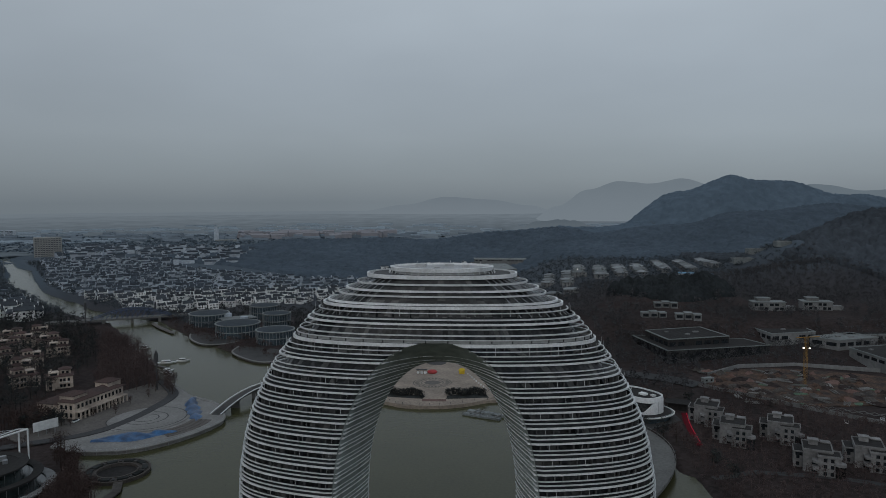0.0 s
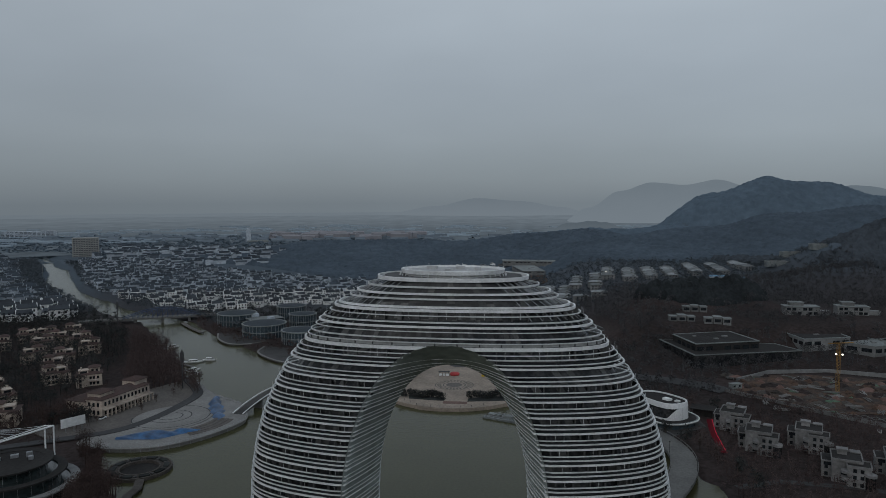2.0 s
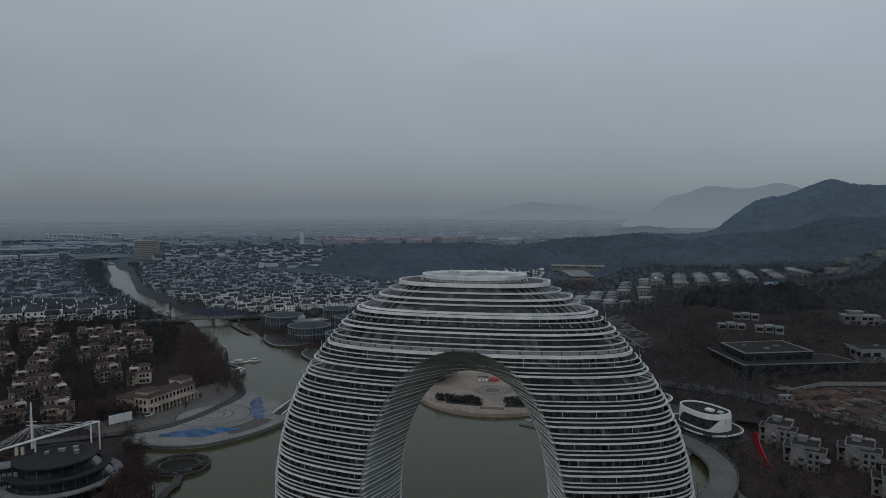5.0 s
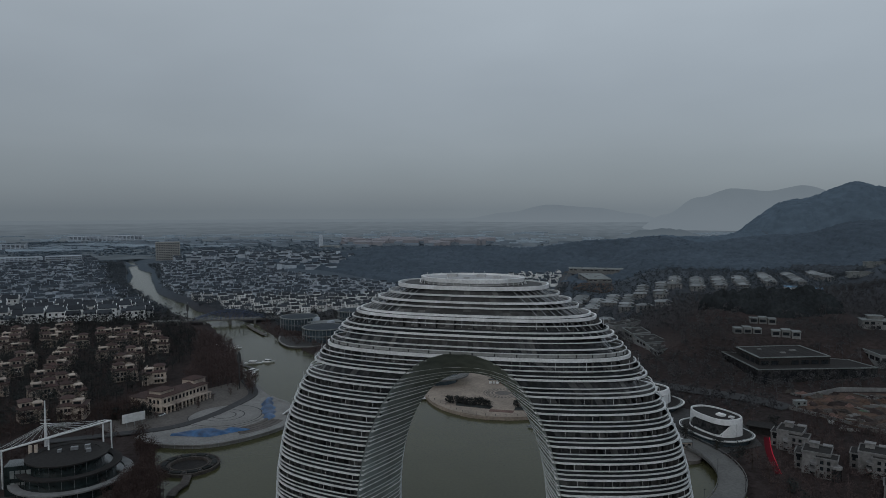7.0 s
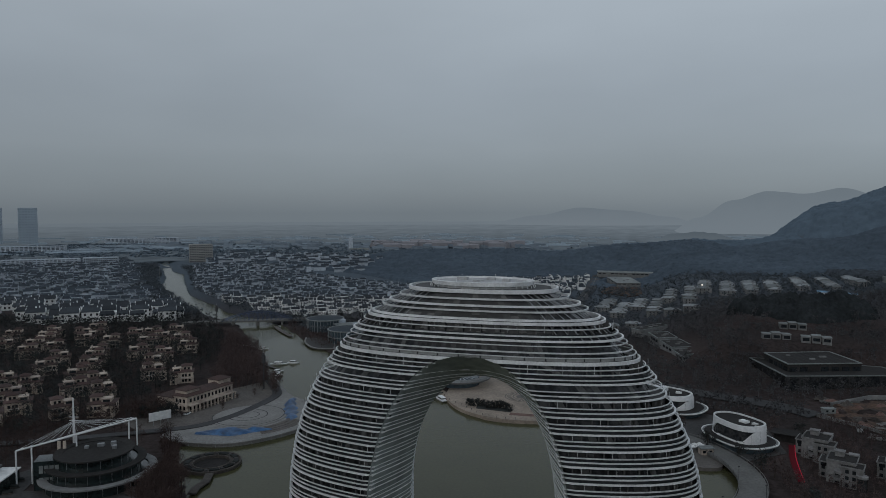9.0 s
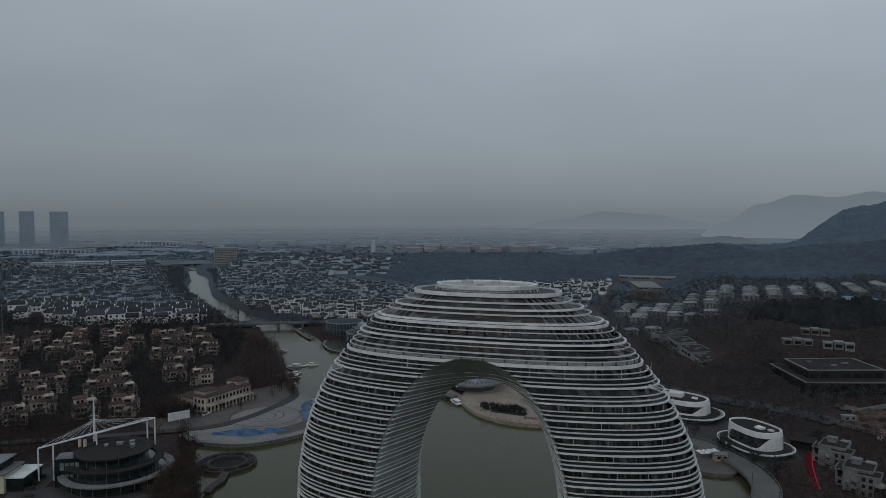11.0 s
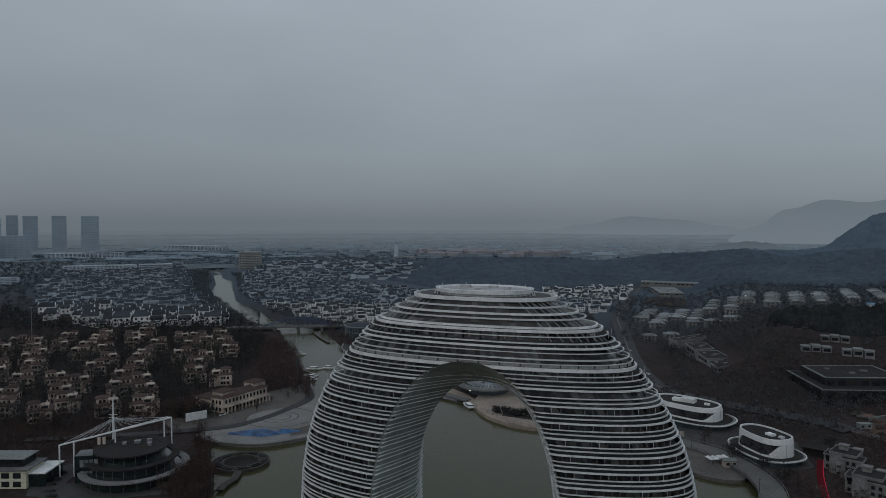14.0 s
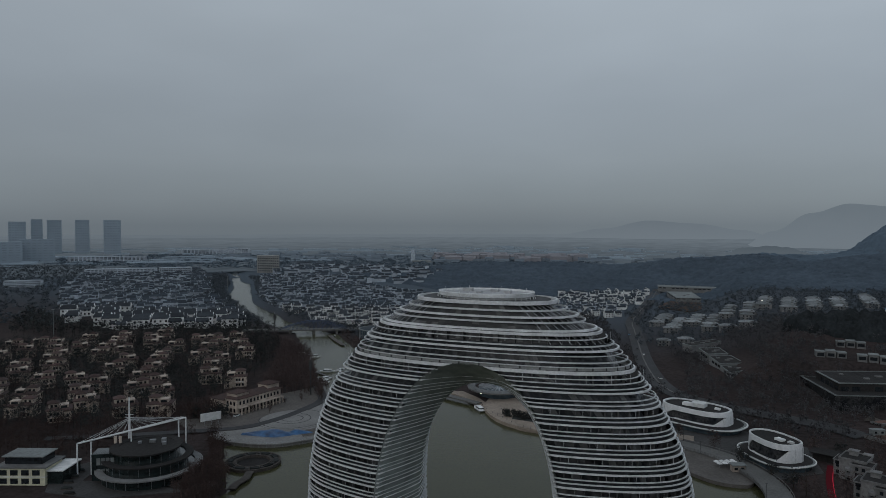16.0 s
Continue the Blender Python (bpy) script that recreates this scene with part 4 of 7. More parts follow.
def cream_villa(v, label):
    """A cream rendered villa with stepped red-brown hipped roofs, a balcony and a chimney."""
    rng = random.Random(300 + v)
    t = thing("cream_villa", 0, 0, 0, 0, label, "house", "cream villas")
    sx, sy = rng.uniform(12.5, 15), rng.uniform(9, 11)
    h1, h2 = 7.0, 10.2
    part("wall", MB().box(0, 0, -1, sx, sy, h1 + 1), M["cream"], t)
    part("roof", MB().hip(0, 0, h1, sx, sy, 1.5, 0.6, 0.25), M["red_roof"], t, "brown-red tiled hipped roof")
    s = -1 if v % 2 else 1
    tw = MB().box(s * sx * 0.22, sy * 0.1, h1 - 0.5, sx * 0.42, sy * 0.55, h2 - h1 + 0.5)
    part("upper_storey", tw, M["cream"], t)
    part("upper_roof", MB().hip(s * sx * 0.22, sy * 0.1, h2, sx * 0.42, sy * 0.55, 1.4, 0.6, 0.22), M["red_roof"], t)
    tx, ty = -s * sx * 0.2, -sy * 0.12
    part("roof_loggia", MB().box(tx, ty, h1 - 0.2, sx * 0.36, sy * 0.5, 2.5).box(tx, ty, h1 + 2.3, sx * 0.36 + 0.5, sy * 0.5 + 0.5, 0.3), M["cream"], t, "pale flat-roofed loggia")
    part("loggia_opening", MB().box(tx, ty - sy * 0.25 - 0.02, h1 + 0.5, sx * 0.26, 0.16, 1.5), M["window"], t)
    part("wing", MB().box(-s * sx * 0.34, -sy * 0.5 - 1.0, -1, sx * 0.3, 3.4, h1 - 0.6 + 1), M["cream"], t)
    part("wing_roof", MB().gable(-s * sx * 0.34, -sy * 0.5 - 0.9, h1 - 0.6, 3.6, sx * 0.3, 1.2, 0.5, 0.2, 90), M["red_roof"], t)
    part("chimney", MB().box(-s * sx * 0.3, sy * 0.25, h1 + 0.4, 0.8, 0.8, 2.6).box(-s * sx * 0.3, sy * 0.25, h1 + 3.0, 1.1, 1.1, 0.25), M["cream"], t)
    bal = part("balcony", MB().box(s * sx * 0.18, -sy / 2 - 0.75, 3.0, sx * 0.4, 1.5, 0.25), M["cream"], t)
    rl = MB().box(s * sx * 0.18, -sy / 2 - 1.45, 4.05, sx * 0.4, 0.1, 0.12)
    for i in range(7):
        rl.box(s * sx * 0.18 + (i - 3) * sx * 0.4 / 6.2, -sy / 2 - 1.45, 3.25, 0.08, 0.08, 0.8)
    part("railing", rl, M["white"], bal)
    sp = [(s * sx * k, -sy / 2 - 0.02, z, 0) for k in (0.06, 0.18, 0.34) for z in (0.9, 4.2)]
    sp += [(-s * sx * 0.34, -sy * 0.5 - 2.72, z, 0) for z in (0.9, 3.4)]
    sp += [(s * sx * k, sy * 0.1 - sy * 0.275 - 0.02, h1 + 0.9, 0) for k in (0.14, 0.3)]
    sp += [(sx / 2 + 0.02, y, z, 90) for y in (-2, 2) for z in (0.9, 4.2)]
    windows(t, sp, 1.25, 1.6)
    return t


def place_copies(protos, pts, turn, spread, seed, sink=0.0, size=1.0):
    """Stands copies of the models on the ground, and takes the models themselves for the first places."""
    rng = random.Random(seed)
    for i, (x, y) in enumerate(pts):
        m = pose(float(x), float(y), gz(x, y) - sink, 0, 0, turn + rng.uniform(-spread, spread)) @ Matrix.Diagonal((size, size, size, 1))
        if i < len(protos):
            protos[i].matrix_basis = m
        else:
            copy_thing(protos[rng.randrange(len(protos))], m)


def joined_houses(name, pts, turn, seed, roof, wall, label, size=(8.5, 6.8, 4.8)):
    """Far roofs and walls, too many to count, in two meshes."""
    rng = random.Random(seed)
    a, b = MB(), MB()
    for x, y in pts:
        g = gz(x, y)
        sx, sy, h = size[0] * rng.uniform(0.8, 1.5), size[1] * rng.uniform(0.85, 1.1), size[2] * rng.choice((0.85, 1, 1.35))
        rz = turn + rng.uniform(-6, 6) + (90 if rng.random() < 0.22 else 0)
        a.box(x, y, g - 1, sx, sy, h + 1, rz)
        c, s = math.cos(radians(rz)), math.sin(radians(rz))
        for k in ((-1, 1) if rng.random() < 0.75 else ()):
            a.box(x + c * k * sx / 2, y + s * k * sx / 2, g + h - 0.1, 0.5, sy * 0.9, 1.1, rz)
            a.box(x + c * k * sx / 2, y + s * k * sx / 2, g + h + 1, 0.5, sy * 0.4, 1.6 * rng.uniform(0.6, 1.4), rz)
        b.gable(x, y, g + h, sx - 0.6, sy, sy * 0.27, 0.3, 0.3, rz)
    tagged(part(name + "_walls", a, M[wall]), label + " walls", "houses", kind="stuff")
    tagged(part(name + "_roofs", b, M[roof]), label + " roofs", "houses", kind="stuff")


TREES = [make_tree(1, 11, 4.2, M["leaf_brown"], 260, 0.42, 0.3, "bare brown winter tree with a fine twiggy crown"),
         make_tree(2, 9, 3.6, M["leaf_brown"], 240, 0.4, 0.3, "bare brown winter tree with a fine twiggy crown"),
         make_tree(3, 8, 3.4, M["leaf_dark"], 300, 0.45, 0.22, "dark evergreen tree with a dense uneven crown"),
         make_tree(4, 10, 4.0, M["leaf_dark"], 320, 0.48, 0.22, "dark evergreen tree with a dense uneven crown")]

VILLAGE_R = [(-440, 572), (-300, 518), (-190, 565), (-110, 650), (-10, 715), (-60, 815), (-250, 800), (-420, 890), (-690, 1130), (-850, 1110), (-600, 755)]
VILLAGE_L = [(-392, 475), (-540, 405), (-640, 430), (-760, 520), (-1000, 720), (-1360, 1120), (-1100, 1210), (-880, 975), (-720, 780), (-555, 620)]
VILLAGE_E = [(-150, 985), (-5, 1060), (-12, 850), (-40, 745), (-123, 790)]
CREAM = [(-236, 150), (-262, 118), (-330, 88), (-420, 120), (-545, 275), (-440, 392), (-325, 385), (-275, 300), (-240, 215)]


def far_from_water(pts, d):
    return pts[lake_depth(pts[:, 0], pts[:, 1]) < -d]


pts = far_from_water(scatter(VILLAGE_R, 14.5, 11, 0.3, 0.88), 14)
order = np.argsort(pts[:, 1] - 0.25 * pts[:, 0])
pts = pts[order]
protos = [white_house(v, lab) for v, lab in enumerate(("white two-storey village house with a dark tiled roof", "white village house with stepped gable walls, dark roof", "white village house under a dark pitched roof", "white house with stepped fire gables and porch", "tall white village house with a dark roof", "white rendered house with stepped gables, dark tiles"))]
place_copies(protos, pts[:150], 28, 9, 5)
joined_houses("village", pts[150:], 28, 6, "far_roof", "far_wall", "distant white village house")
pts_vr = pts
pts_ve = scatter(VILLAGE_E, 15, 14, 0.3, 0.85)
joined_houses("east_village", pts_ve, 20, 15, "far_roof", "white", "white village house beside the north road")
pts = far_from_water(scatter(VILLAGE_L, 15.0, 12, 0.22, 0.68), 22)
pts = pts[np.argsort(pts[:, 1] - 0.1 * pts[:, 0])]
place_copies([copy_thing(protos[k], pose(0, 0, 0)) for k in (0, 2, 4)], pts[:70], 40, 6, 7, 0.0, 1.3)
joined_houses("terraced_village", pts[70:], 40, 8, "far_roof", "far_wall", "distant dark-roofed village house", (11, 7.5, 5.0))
pts_vl = pts
pts = scatter(CREAM, 28.0, 13, 0.36, 0.8)
pts = pts[np.hypot(pts[:, 0] + 195, pts[:, 1] - 175) > 34]
protos = [cream_villa(v, "cream rendered villa with red-brown tiled hipped roofs") for v in range(4)]
place_copies(protos, pts, 38, 15, 9, 0.0, 1.04)
pts_cr = pts

# ---------- woods ----------
HOUSES = np.concatenate([pts_vr, pts_vl, pts_cr])
wood("wood", clear_of(scatter([(-330, 400), (-255, 345), (-188, 243), (-184, 226), (-196, 212), (-215, 215), (-255, 290), (-300, 370)], 4.2, 21), np.concatenate([pts_cr, [(-178.5, 221), (-180, 214)]]), 8), 12, 3.6, 130, 0.34, M["leaf_brown"], "bare brown winter woodland by the lake", 31)
wood("wood", clear_of(scatter([(-560, 265), (-420, 100), (-330, 70), (-240, 110), (-225, 160), (-262, 300), (-320, 400), (-440, 410)], 6.5, 22, keep=0.95), pts_cr, 7.2), 11.5, 4.0, 120, 0.42, M["leaf_dark"], "dark evergreen trees between the villas", 32)
wood("wood", clear_of(scatter([(-620, 330), (-400, 400), (-340, 440), (-400, 480), (-530, 400), (-640, 420), (-800, 500)], 8.5, 23), HOUSES, 9), 10, 4.2, 36, 0.9, M["leaf_dark"], "dark belt of trees before the village", 33)
bank_w = [(-925, 1097), (-752, 880), (-684, 781), (-571, 654), (-500, 586), (-450, 541), (-407, 504)]
bank_e = [(-404, 533), (-462, 594), (-501, 625), (-557, 680), (-608, 746), (-762, 955), (-840, 1028)]
belt = np.concatenate([scatter([(x - 4, y - 4) for x, y in bank_w] + [(x - 48, y - 22) for x, y in reversed(bank_w)], 7, 24), scatter([(x + 4, y + 4) for x, y in bank_e] + [(x + 26, y + 20) for x, y in reversed(bank_e)], 8, 25), scatter([(-290, 470), (-345, 500), (-400, 540), (-350, 530), (-250, 480), (-200, 420), (-180, 380)], 9, 25)])
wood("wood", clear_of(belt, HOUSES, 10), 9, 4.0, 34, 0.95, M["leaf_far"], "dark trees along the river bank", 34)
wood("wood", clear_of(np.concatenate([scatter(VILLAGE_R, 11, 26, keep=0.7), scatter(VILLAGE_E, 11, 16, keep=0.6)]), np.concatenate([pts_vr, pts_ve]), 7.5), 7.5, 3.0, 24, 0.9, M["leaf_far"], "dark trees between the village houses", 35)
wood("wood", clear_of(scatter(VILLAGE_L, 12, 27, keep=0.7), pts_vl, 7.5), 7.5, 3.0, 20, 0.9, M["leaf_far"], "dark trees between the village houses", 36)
wood("wood", scatter([(-156, 113), (-150, 98), (-144, 84), (-126, 64), (-116, 40), (-140, 44), (-147, 66), (-150, 84), (-172, 108), (-176, 114)], 2.9, 28, keep=0.97), 10.5, 3.2, 330, 0.22, M["leaf_near"], "bare brown winter trees on the lake shore", 37)
wood("wood", clear_of(scatter([(-545, 275), (-420, 110), (-330, 80), (-240, 120), (-230, 170), (-262, 300), (-320, 395), (-440, 400)], 9.5, 29, keep=0.6), pts_cr, 7.6), 11, 3.8, 110, 0.34, M["leaf_brown"], "bare brown trees among the villas", 38)
wood("wood", clear_of(scatter([(-300, 452), (-262, 420), (-225, 382), (-196, 352), (-168, 326), (-122, 290), (-108, 300), (-150, 345), (-172, 375), (-205, 385), (-225, 410), (-262, 440), (-285, 470)], 6, 30, keep=0.6), [(-240, 452), (-191, 404), (-143, 362)], 15), 7, 3.2, 60, 0.5, M["leaf_brown"], "brown waterside trees and reeds by the glass drums", 39)
wood("wood", clear_of(scatter([(-320, 480), (-250, 470), (-215, 430), (-165, 400), (-120, 330), (-100, 330), (-90, 400), (-140, 520), (-200, 530), (-300, 510)], 8, 31, keep=0.8), [(-240, 452), (-191, 404), (-143, 362), (-196, 484), (-172, 452)], 19), 8, 3.4, 46, 0.7, M["leaf_dark"], "dark trees round the glass drums", 40)
wood("wood", clear_of(scatter([(-206, 152), (-214, 130), (-250, 97), (-300, 70), (-330, 85), (-262, 118), (-238, 150), (-226, 190), (-212, 202)], 5.5, 61, keep=0.9), pts_cr, 8), 9.5, 3.4, 170, 0.3, M["leaf_near"], "dark winter trees beside the lakeside road", 62)
wood("wood", clear_of(scatter([(-620, 380), (-650, 440), (-780, 540), (-1010, 740), (-1360, 1130), (-1500, 1250), (-1750, 1150), (-1300, 700), (-900, 400)], 15, 63, keep=0.75), pts_vl, 14), 9, 6.0, 26, 1.5, M["leaf_far"], "dark woodland beside the terraced village", 64, 0.5, 0.45, False)
wood("wood", scatter([(-310, 78), (-258, 88), (-222, 98), (-204, 92), (-206, 78), (-228, 62), (-280, 40), (-330, 50)], 5, 65, keep=0.9), 8.5, 3.2, 170, 0.27, M["leaf_near"], "dark winter trees behind the round pavilion", 66)
wood("wood", scatter([(-206, 150), (-198, 130), (-180, 122), (-172, 116), (-178, 112), (-200, 114), (-222, 124), (-224, 142)], 5, 67, keep=0.45), 6.5, 2.4, 130, 0.25, M["leaf_near"], "small dark trees along the lakeside road", 68)
wood("wood", scatter([(-200, 144), (-214, 140), (-226, 150), (-216, 168), (-205, 162)], 3.8, 69, keep=0.9), 9.5, 3.0, 90, 0.45, M["leaf_near"], "dark evergreen clump behind the billboard", 70)

# ---------- the lakeside, west ----------
def slab(name, poly, z0, z1, material, label, category, parent=None, kind="structure"):
    ob = part(name, MB().prism(poly, z0, z1), M[material], parent)
    return tagged(ob, label, category, kind=kind) if parent is None else ob


def strip(path, w, z):
    """A ribbon's two edges along a line of points."""
    left, right = [], []
    for i, p in enumerate(path):
        a, b = Vector(path[max(i - 1, 0)][:2]), Vector(path[min(i + 1, len(path) - 1)][:2])
        d = (b - a).normalized()
        zz = p[2] if len(p) > 2 else z
        left.append((p[0] - d.y * w / 2, p[1] + d.x * w / 2, zz))
        right.append((p[0] + d.y * w / 2, p[1] - d.x * w / 2, zz))
    return left, right


def smooth_path(pts, n=6):
    """Catmull-Rom points along a path."""
    p = [Vector(q if len(q) > 2 else (*q, 0)) for q in pts]
    p = [p[0] * 2 - p[1]] + p + [p[-1] * 2 - p[-2]]
    out = []
    for i in range(1, len(p) - 2):
        for k in range(n):
            t = k / n
            a, b, c, d = p[i - 1], p[i], p[i + 1], p[i + 2]
            out.append(tuple(0.5 * (2 * b + (c - a) * t + (2 * a - 5 * b + 4 * c - d) * t * t + (3 * b - a - 3 * c + d) * t ** 3)))
    return out + [tuple(p[-2])]


def ribbon(name, path, w, thick, material, label="", category="", parent=None, kind="structure"):
    l, r = strip(path, w, 0)
    lo = lambda row: [(x, y, z - thick) for x, y, z in row]  # noqa: E731
    mb = MB().loft([lo(l), l, r, lo(r), lo(l)], closed=False)
    ob = part(name, mb, M[material], parent)
    return tagged(ob, label, category, kind=kind) if parent is None else ob


# promenade and open-air stage
SHORE = smooth_path([(-182, 121), (-170, 116), (-156, 116), (-145, 118), (-136, 123), (-127, 133), (-120, 145), (-116, 156), (-115, 166), (-122, 182), (-130, 193), (-149, 207), (-168, 227), (-182, 246)], 5)
INNER = smooth_path([(-186, 242), (-171, 223), (-162.5, 208), (-161.5, 188), (-164.5, 161), (-174, 139), (-183, 128)], 5)
WALK = smooth_path([(-186, 242), (-171, 223), (-162.5, 208), (-161.5, 188), (-164.5, 161), (-174, 139), (-198, 122), (-226, 104), (-262, 84)], 5)
prom = slab("promenade", [p[:2] for p in SHORE] + [p[:2] for p in INNER], -2, 1.9, "stage_paving", "pale grey paved lakeside promenade with a curved edge", "promenade")
lot = slab("pavement", [(-186, 244), (-173, 224), (-164, 208), (-163, 188), (-166, 161), (-175.5, 140), (-198.5, 125), (-222, 138), (-204, 152), (-190, 198), (-200, 214)], 0, 1.7, "lot_paving", "brown-grey paved car park before the arcade", "pavement")
edge = ribbon("pavement", [(x, y, 2.24) for x, y, z in [(p[0], p[1], 0) for p in WALK]], 6.0, 0.55, "asphalt", "dark curved tiled walk between car park and stage", "path")
piles = thing("pier_railing", -140, 125, 1.9, 0, "dark posts and rail along the promenade edge", "railing")
for i in range(2, len(SHORE) - 12, 2):
    x, y, _ = SHORE[i]
    part("post", MB().beam((x + 140, y - 125, -4), (x + 140, y - 125, 1.0), 0.14), M["steel"], piles)
rl = MB().tube([(p[0] + 140, p[1] - 125, 0.95) for p in SHORE[2:-12]], 0.06, 4)
part("rail", rl, M["steel"], piles)
stage = thing("stage", -155, 165, 1.9, 0, "pale round open-air stage with dark concentric step lines", "stage")
part("deck", MB().prism([(x + 155, y - 165) for x, y in circle(-155, 164, 20.5, 48, ry=21.5)], 0, 0.25), M["stage_paving"], stage)
for k, r in enumerate((20.3, 11.2, 6.6)):
    lo, hi = circle(-2 + 0.6 * (k == 0), 0, r, 48, -165, 95), circle(-2 + 0.6 * (k == 0), 0, r - 0.6, 48, -165, 95)
    part("step_line", MB().loft([[(x, y, 0.262 + 0.01 * k) for x, y in lo], [(x, y, 0.262 + 0.01 * k) for x, y in hi]], closed=False), M["asphalt"], stage)
ribbon("kerb", [(p[0], p[1], 2.12) for p in SHORE[1:-10]], 1.6, 0.5, "stage_paving", "pale stone kerb along the promenade edge", "kerb")
tp = thing("tarpaulin", -155, 140, 1.9, 0, "crumpled blue tarpaulin covering the lower stage steps", "tarpaulin", "blue covers")
low = smooth_path([(-166, 127.2, 2.0), (-154.5, 128.6, 2.0), (-145.7, 130.0, 2.0), (-140.6, 134.6, 2.0), (-137, 138.6, 2.0), (-130, 143.4, 2.0)], 8)
top = smooth_path([(-166, 129.5, 2.5), (-157, 134.1, 3.6), (-149.6, 137.8, 4.0), (-142.5, 138.4, 3.2), (-139.8, 142.6, 3.6), (-130.4, 144.4, 2.6)], 8)
rows = []
for k in range(7):
    v = k / 6
    rows.append([tuple(Vector(a).lerp(Vector(b), v) + Vector((155, -140, -1.9 + 0.45 * math.sin(i * 0.55 + 2.2 * v) * math.sin(math.pi * v) + 0.5 * v * (1 - v)))) for i, (a, b) in enumerate(zip(low, top))])
rows.append([(x + 0.3, y + 0.8, 0.05) for x, y, z in rows[-1]])
part("sheet", MB().loft(rows, closed=False), M["blue"], tp, smooth=True)
tp = thing("tarpaulin", -142, 186, 1.9, 0, "blue tarpaulin draped over a pile beside the stage", "tarpaulin", "blue covers")
spine = smooth_path([(-148, 204, 0.4), (-145, 194, 3.2), (-140, 184, 2.2), (-135.5, 176, 1.2), (-131, 168, 1.6), (-127, 160, 0.4)], 6)
rows = []
for i, (x, y, z) in enumerate(spine):
    w = 1.2 + 3.0 * math.sin(math.pi * i / (len(spine) - 1)) + 0.8 * math.sin(i * 1.1)
    rows.append([(x + 142 + 0.75 * u * w, y - 186 + 0.6 * u * w, max(0.05, z * (1 - abs(u) ** 1.5)) + 0.12 * math.sin(3 * u + i)) for u in (-1, -0.6, -0.2, 0.2, 0.6, 1)])
part("sheet", MB().loft(rows, closed=False), M["blue"], tp, smooth=True)

st = thing("stage_steps", -155, 164, 1.9, 0, "brown-grey curved steps down from the stage to the water", "steps")
for k in range(4):
    lo, hi = circle(0, -1, 24 + 2.6 * k, 14, -48, 2, 25 + 2.6 * k), circle(0, -1, 26.4 + 2.6 * k, 14, -48, 2, 27.4 + 2.6 * k)
    part("step", MB().prism(lo + list(reversed(hi)), 0.0, 0.62 - 0.15 * k), M["lot_paving"], st)
# footbridge to the northern bank
fb = thing("footbridge", -122, 172, 1.8, 0, "arched white-edged footbridge over the lake", "bridge")
bp = [(13 * u + 12 * u * u, 80 * u - 3 * u * u, 4.6 * math.sin(math.pi * u)) for u in np.linspace(0, 1, 25)]
ribbon("deck", bp, 5.6, 0.6, "paving_dark", parent=fb)
for side in (-1, 1):
    l, r = strip(bp, 6.2, 0)
    row = l if side < 0 else r
    part("arch_rail", MB().tube([(a[0], a[1], a[2] + 0.7) for a in row], 0.3, 6), M["shell"], fb)
for k in (6, 12, 18):
    part("pier", MB().box(bp[k][0], bp[k][1], -6, 5, 1.4, bp[k][2] + 5.2), M["concrete"], fb)

# round planted pier
rp = thing("ring_pier", -135, 96, 0, 0, "round stone planter pier standing in the lake", "pier")
part("deck", MB().loft([[(x, y, z) for x, y in circle(0, 0, r, 56)] for r, z in ((13.4, -3), (13.4, 1.2), (8.3, 1.2), (8.3, -3))]), M["stone_dark"], rp)
part("rim", MB().loft([[(x, y, z) for x, y in circle(0, 0, r, 56)] for r, z in ((13.6, 0.8), (13.6, 1.55), (12.9, 1.55), (12.9, 0.8))]), M["stone_dark"], rp)
part("inner_rim", MB().loft([[(x, y, z) for x, y in circle(0, 0, r, 48)] for r, z in ((8.9, 1.1), (8.9, 1.6), (8.2, 1.6), (8.2, 0.2))]), M["stone_dark"], rp)
part("inner_deck", MB().prism(circle(0, 0, 8.25, 40), -1.5, 0.25), M["flat_roof"], rp)
for i in range(10):
    a = 36 * i + 10
    part("planter", MB().prism([(x, y) for x, y in circle(0, 0, 12.2, 4, a, a + 22)] + list(reversed(circle(0, 0, 10.0, 4, a, a + 22))), 1.2, 1.9), M["leaf_dark"], rp)
    part("bench", MB().box(11 * math.cos(radians(a + 29)), 11 * math.sin(radians(a + 29)), 1.2, 1.6, 1.2, 0.6, a + 29), M["paving_dark"], rp)
ribbon("walkway", [(-122, 62, 1.4), (-124, 68, 1.4), (-124, 75, 1.4), (-128, 84, 1.35)], 3.6, 0.6, "stone_dark", "grey walkway to the round pier", "path")

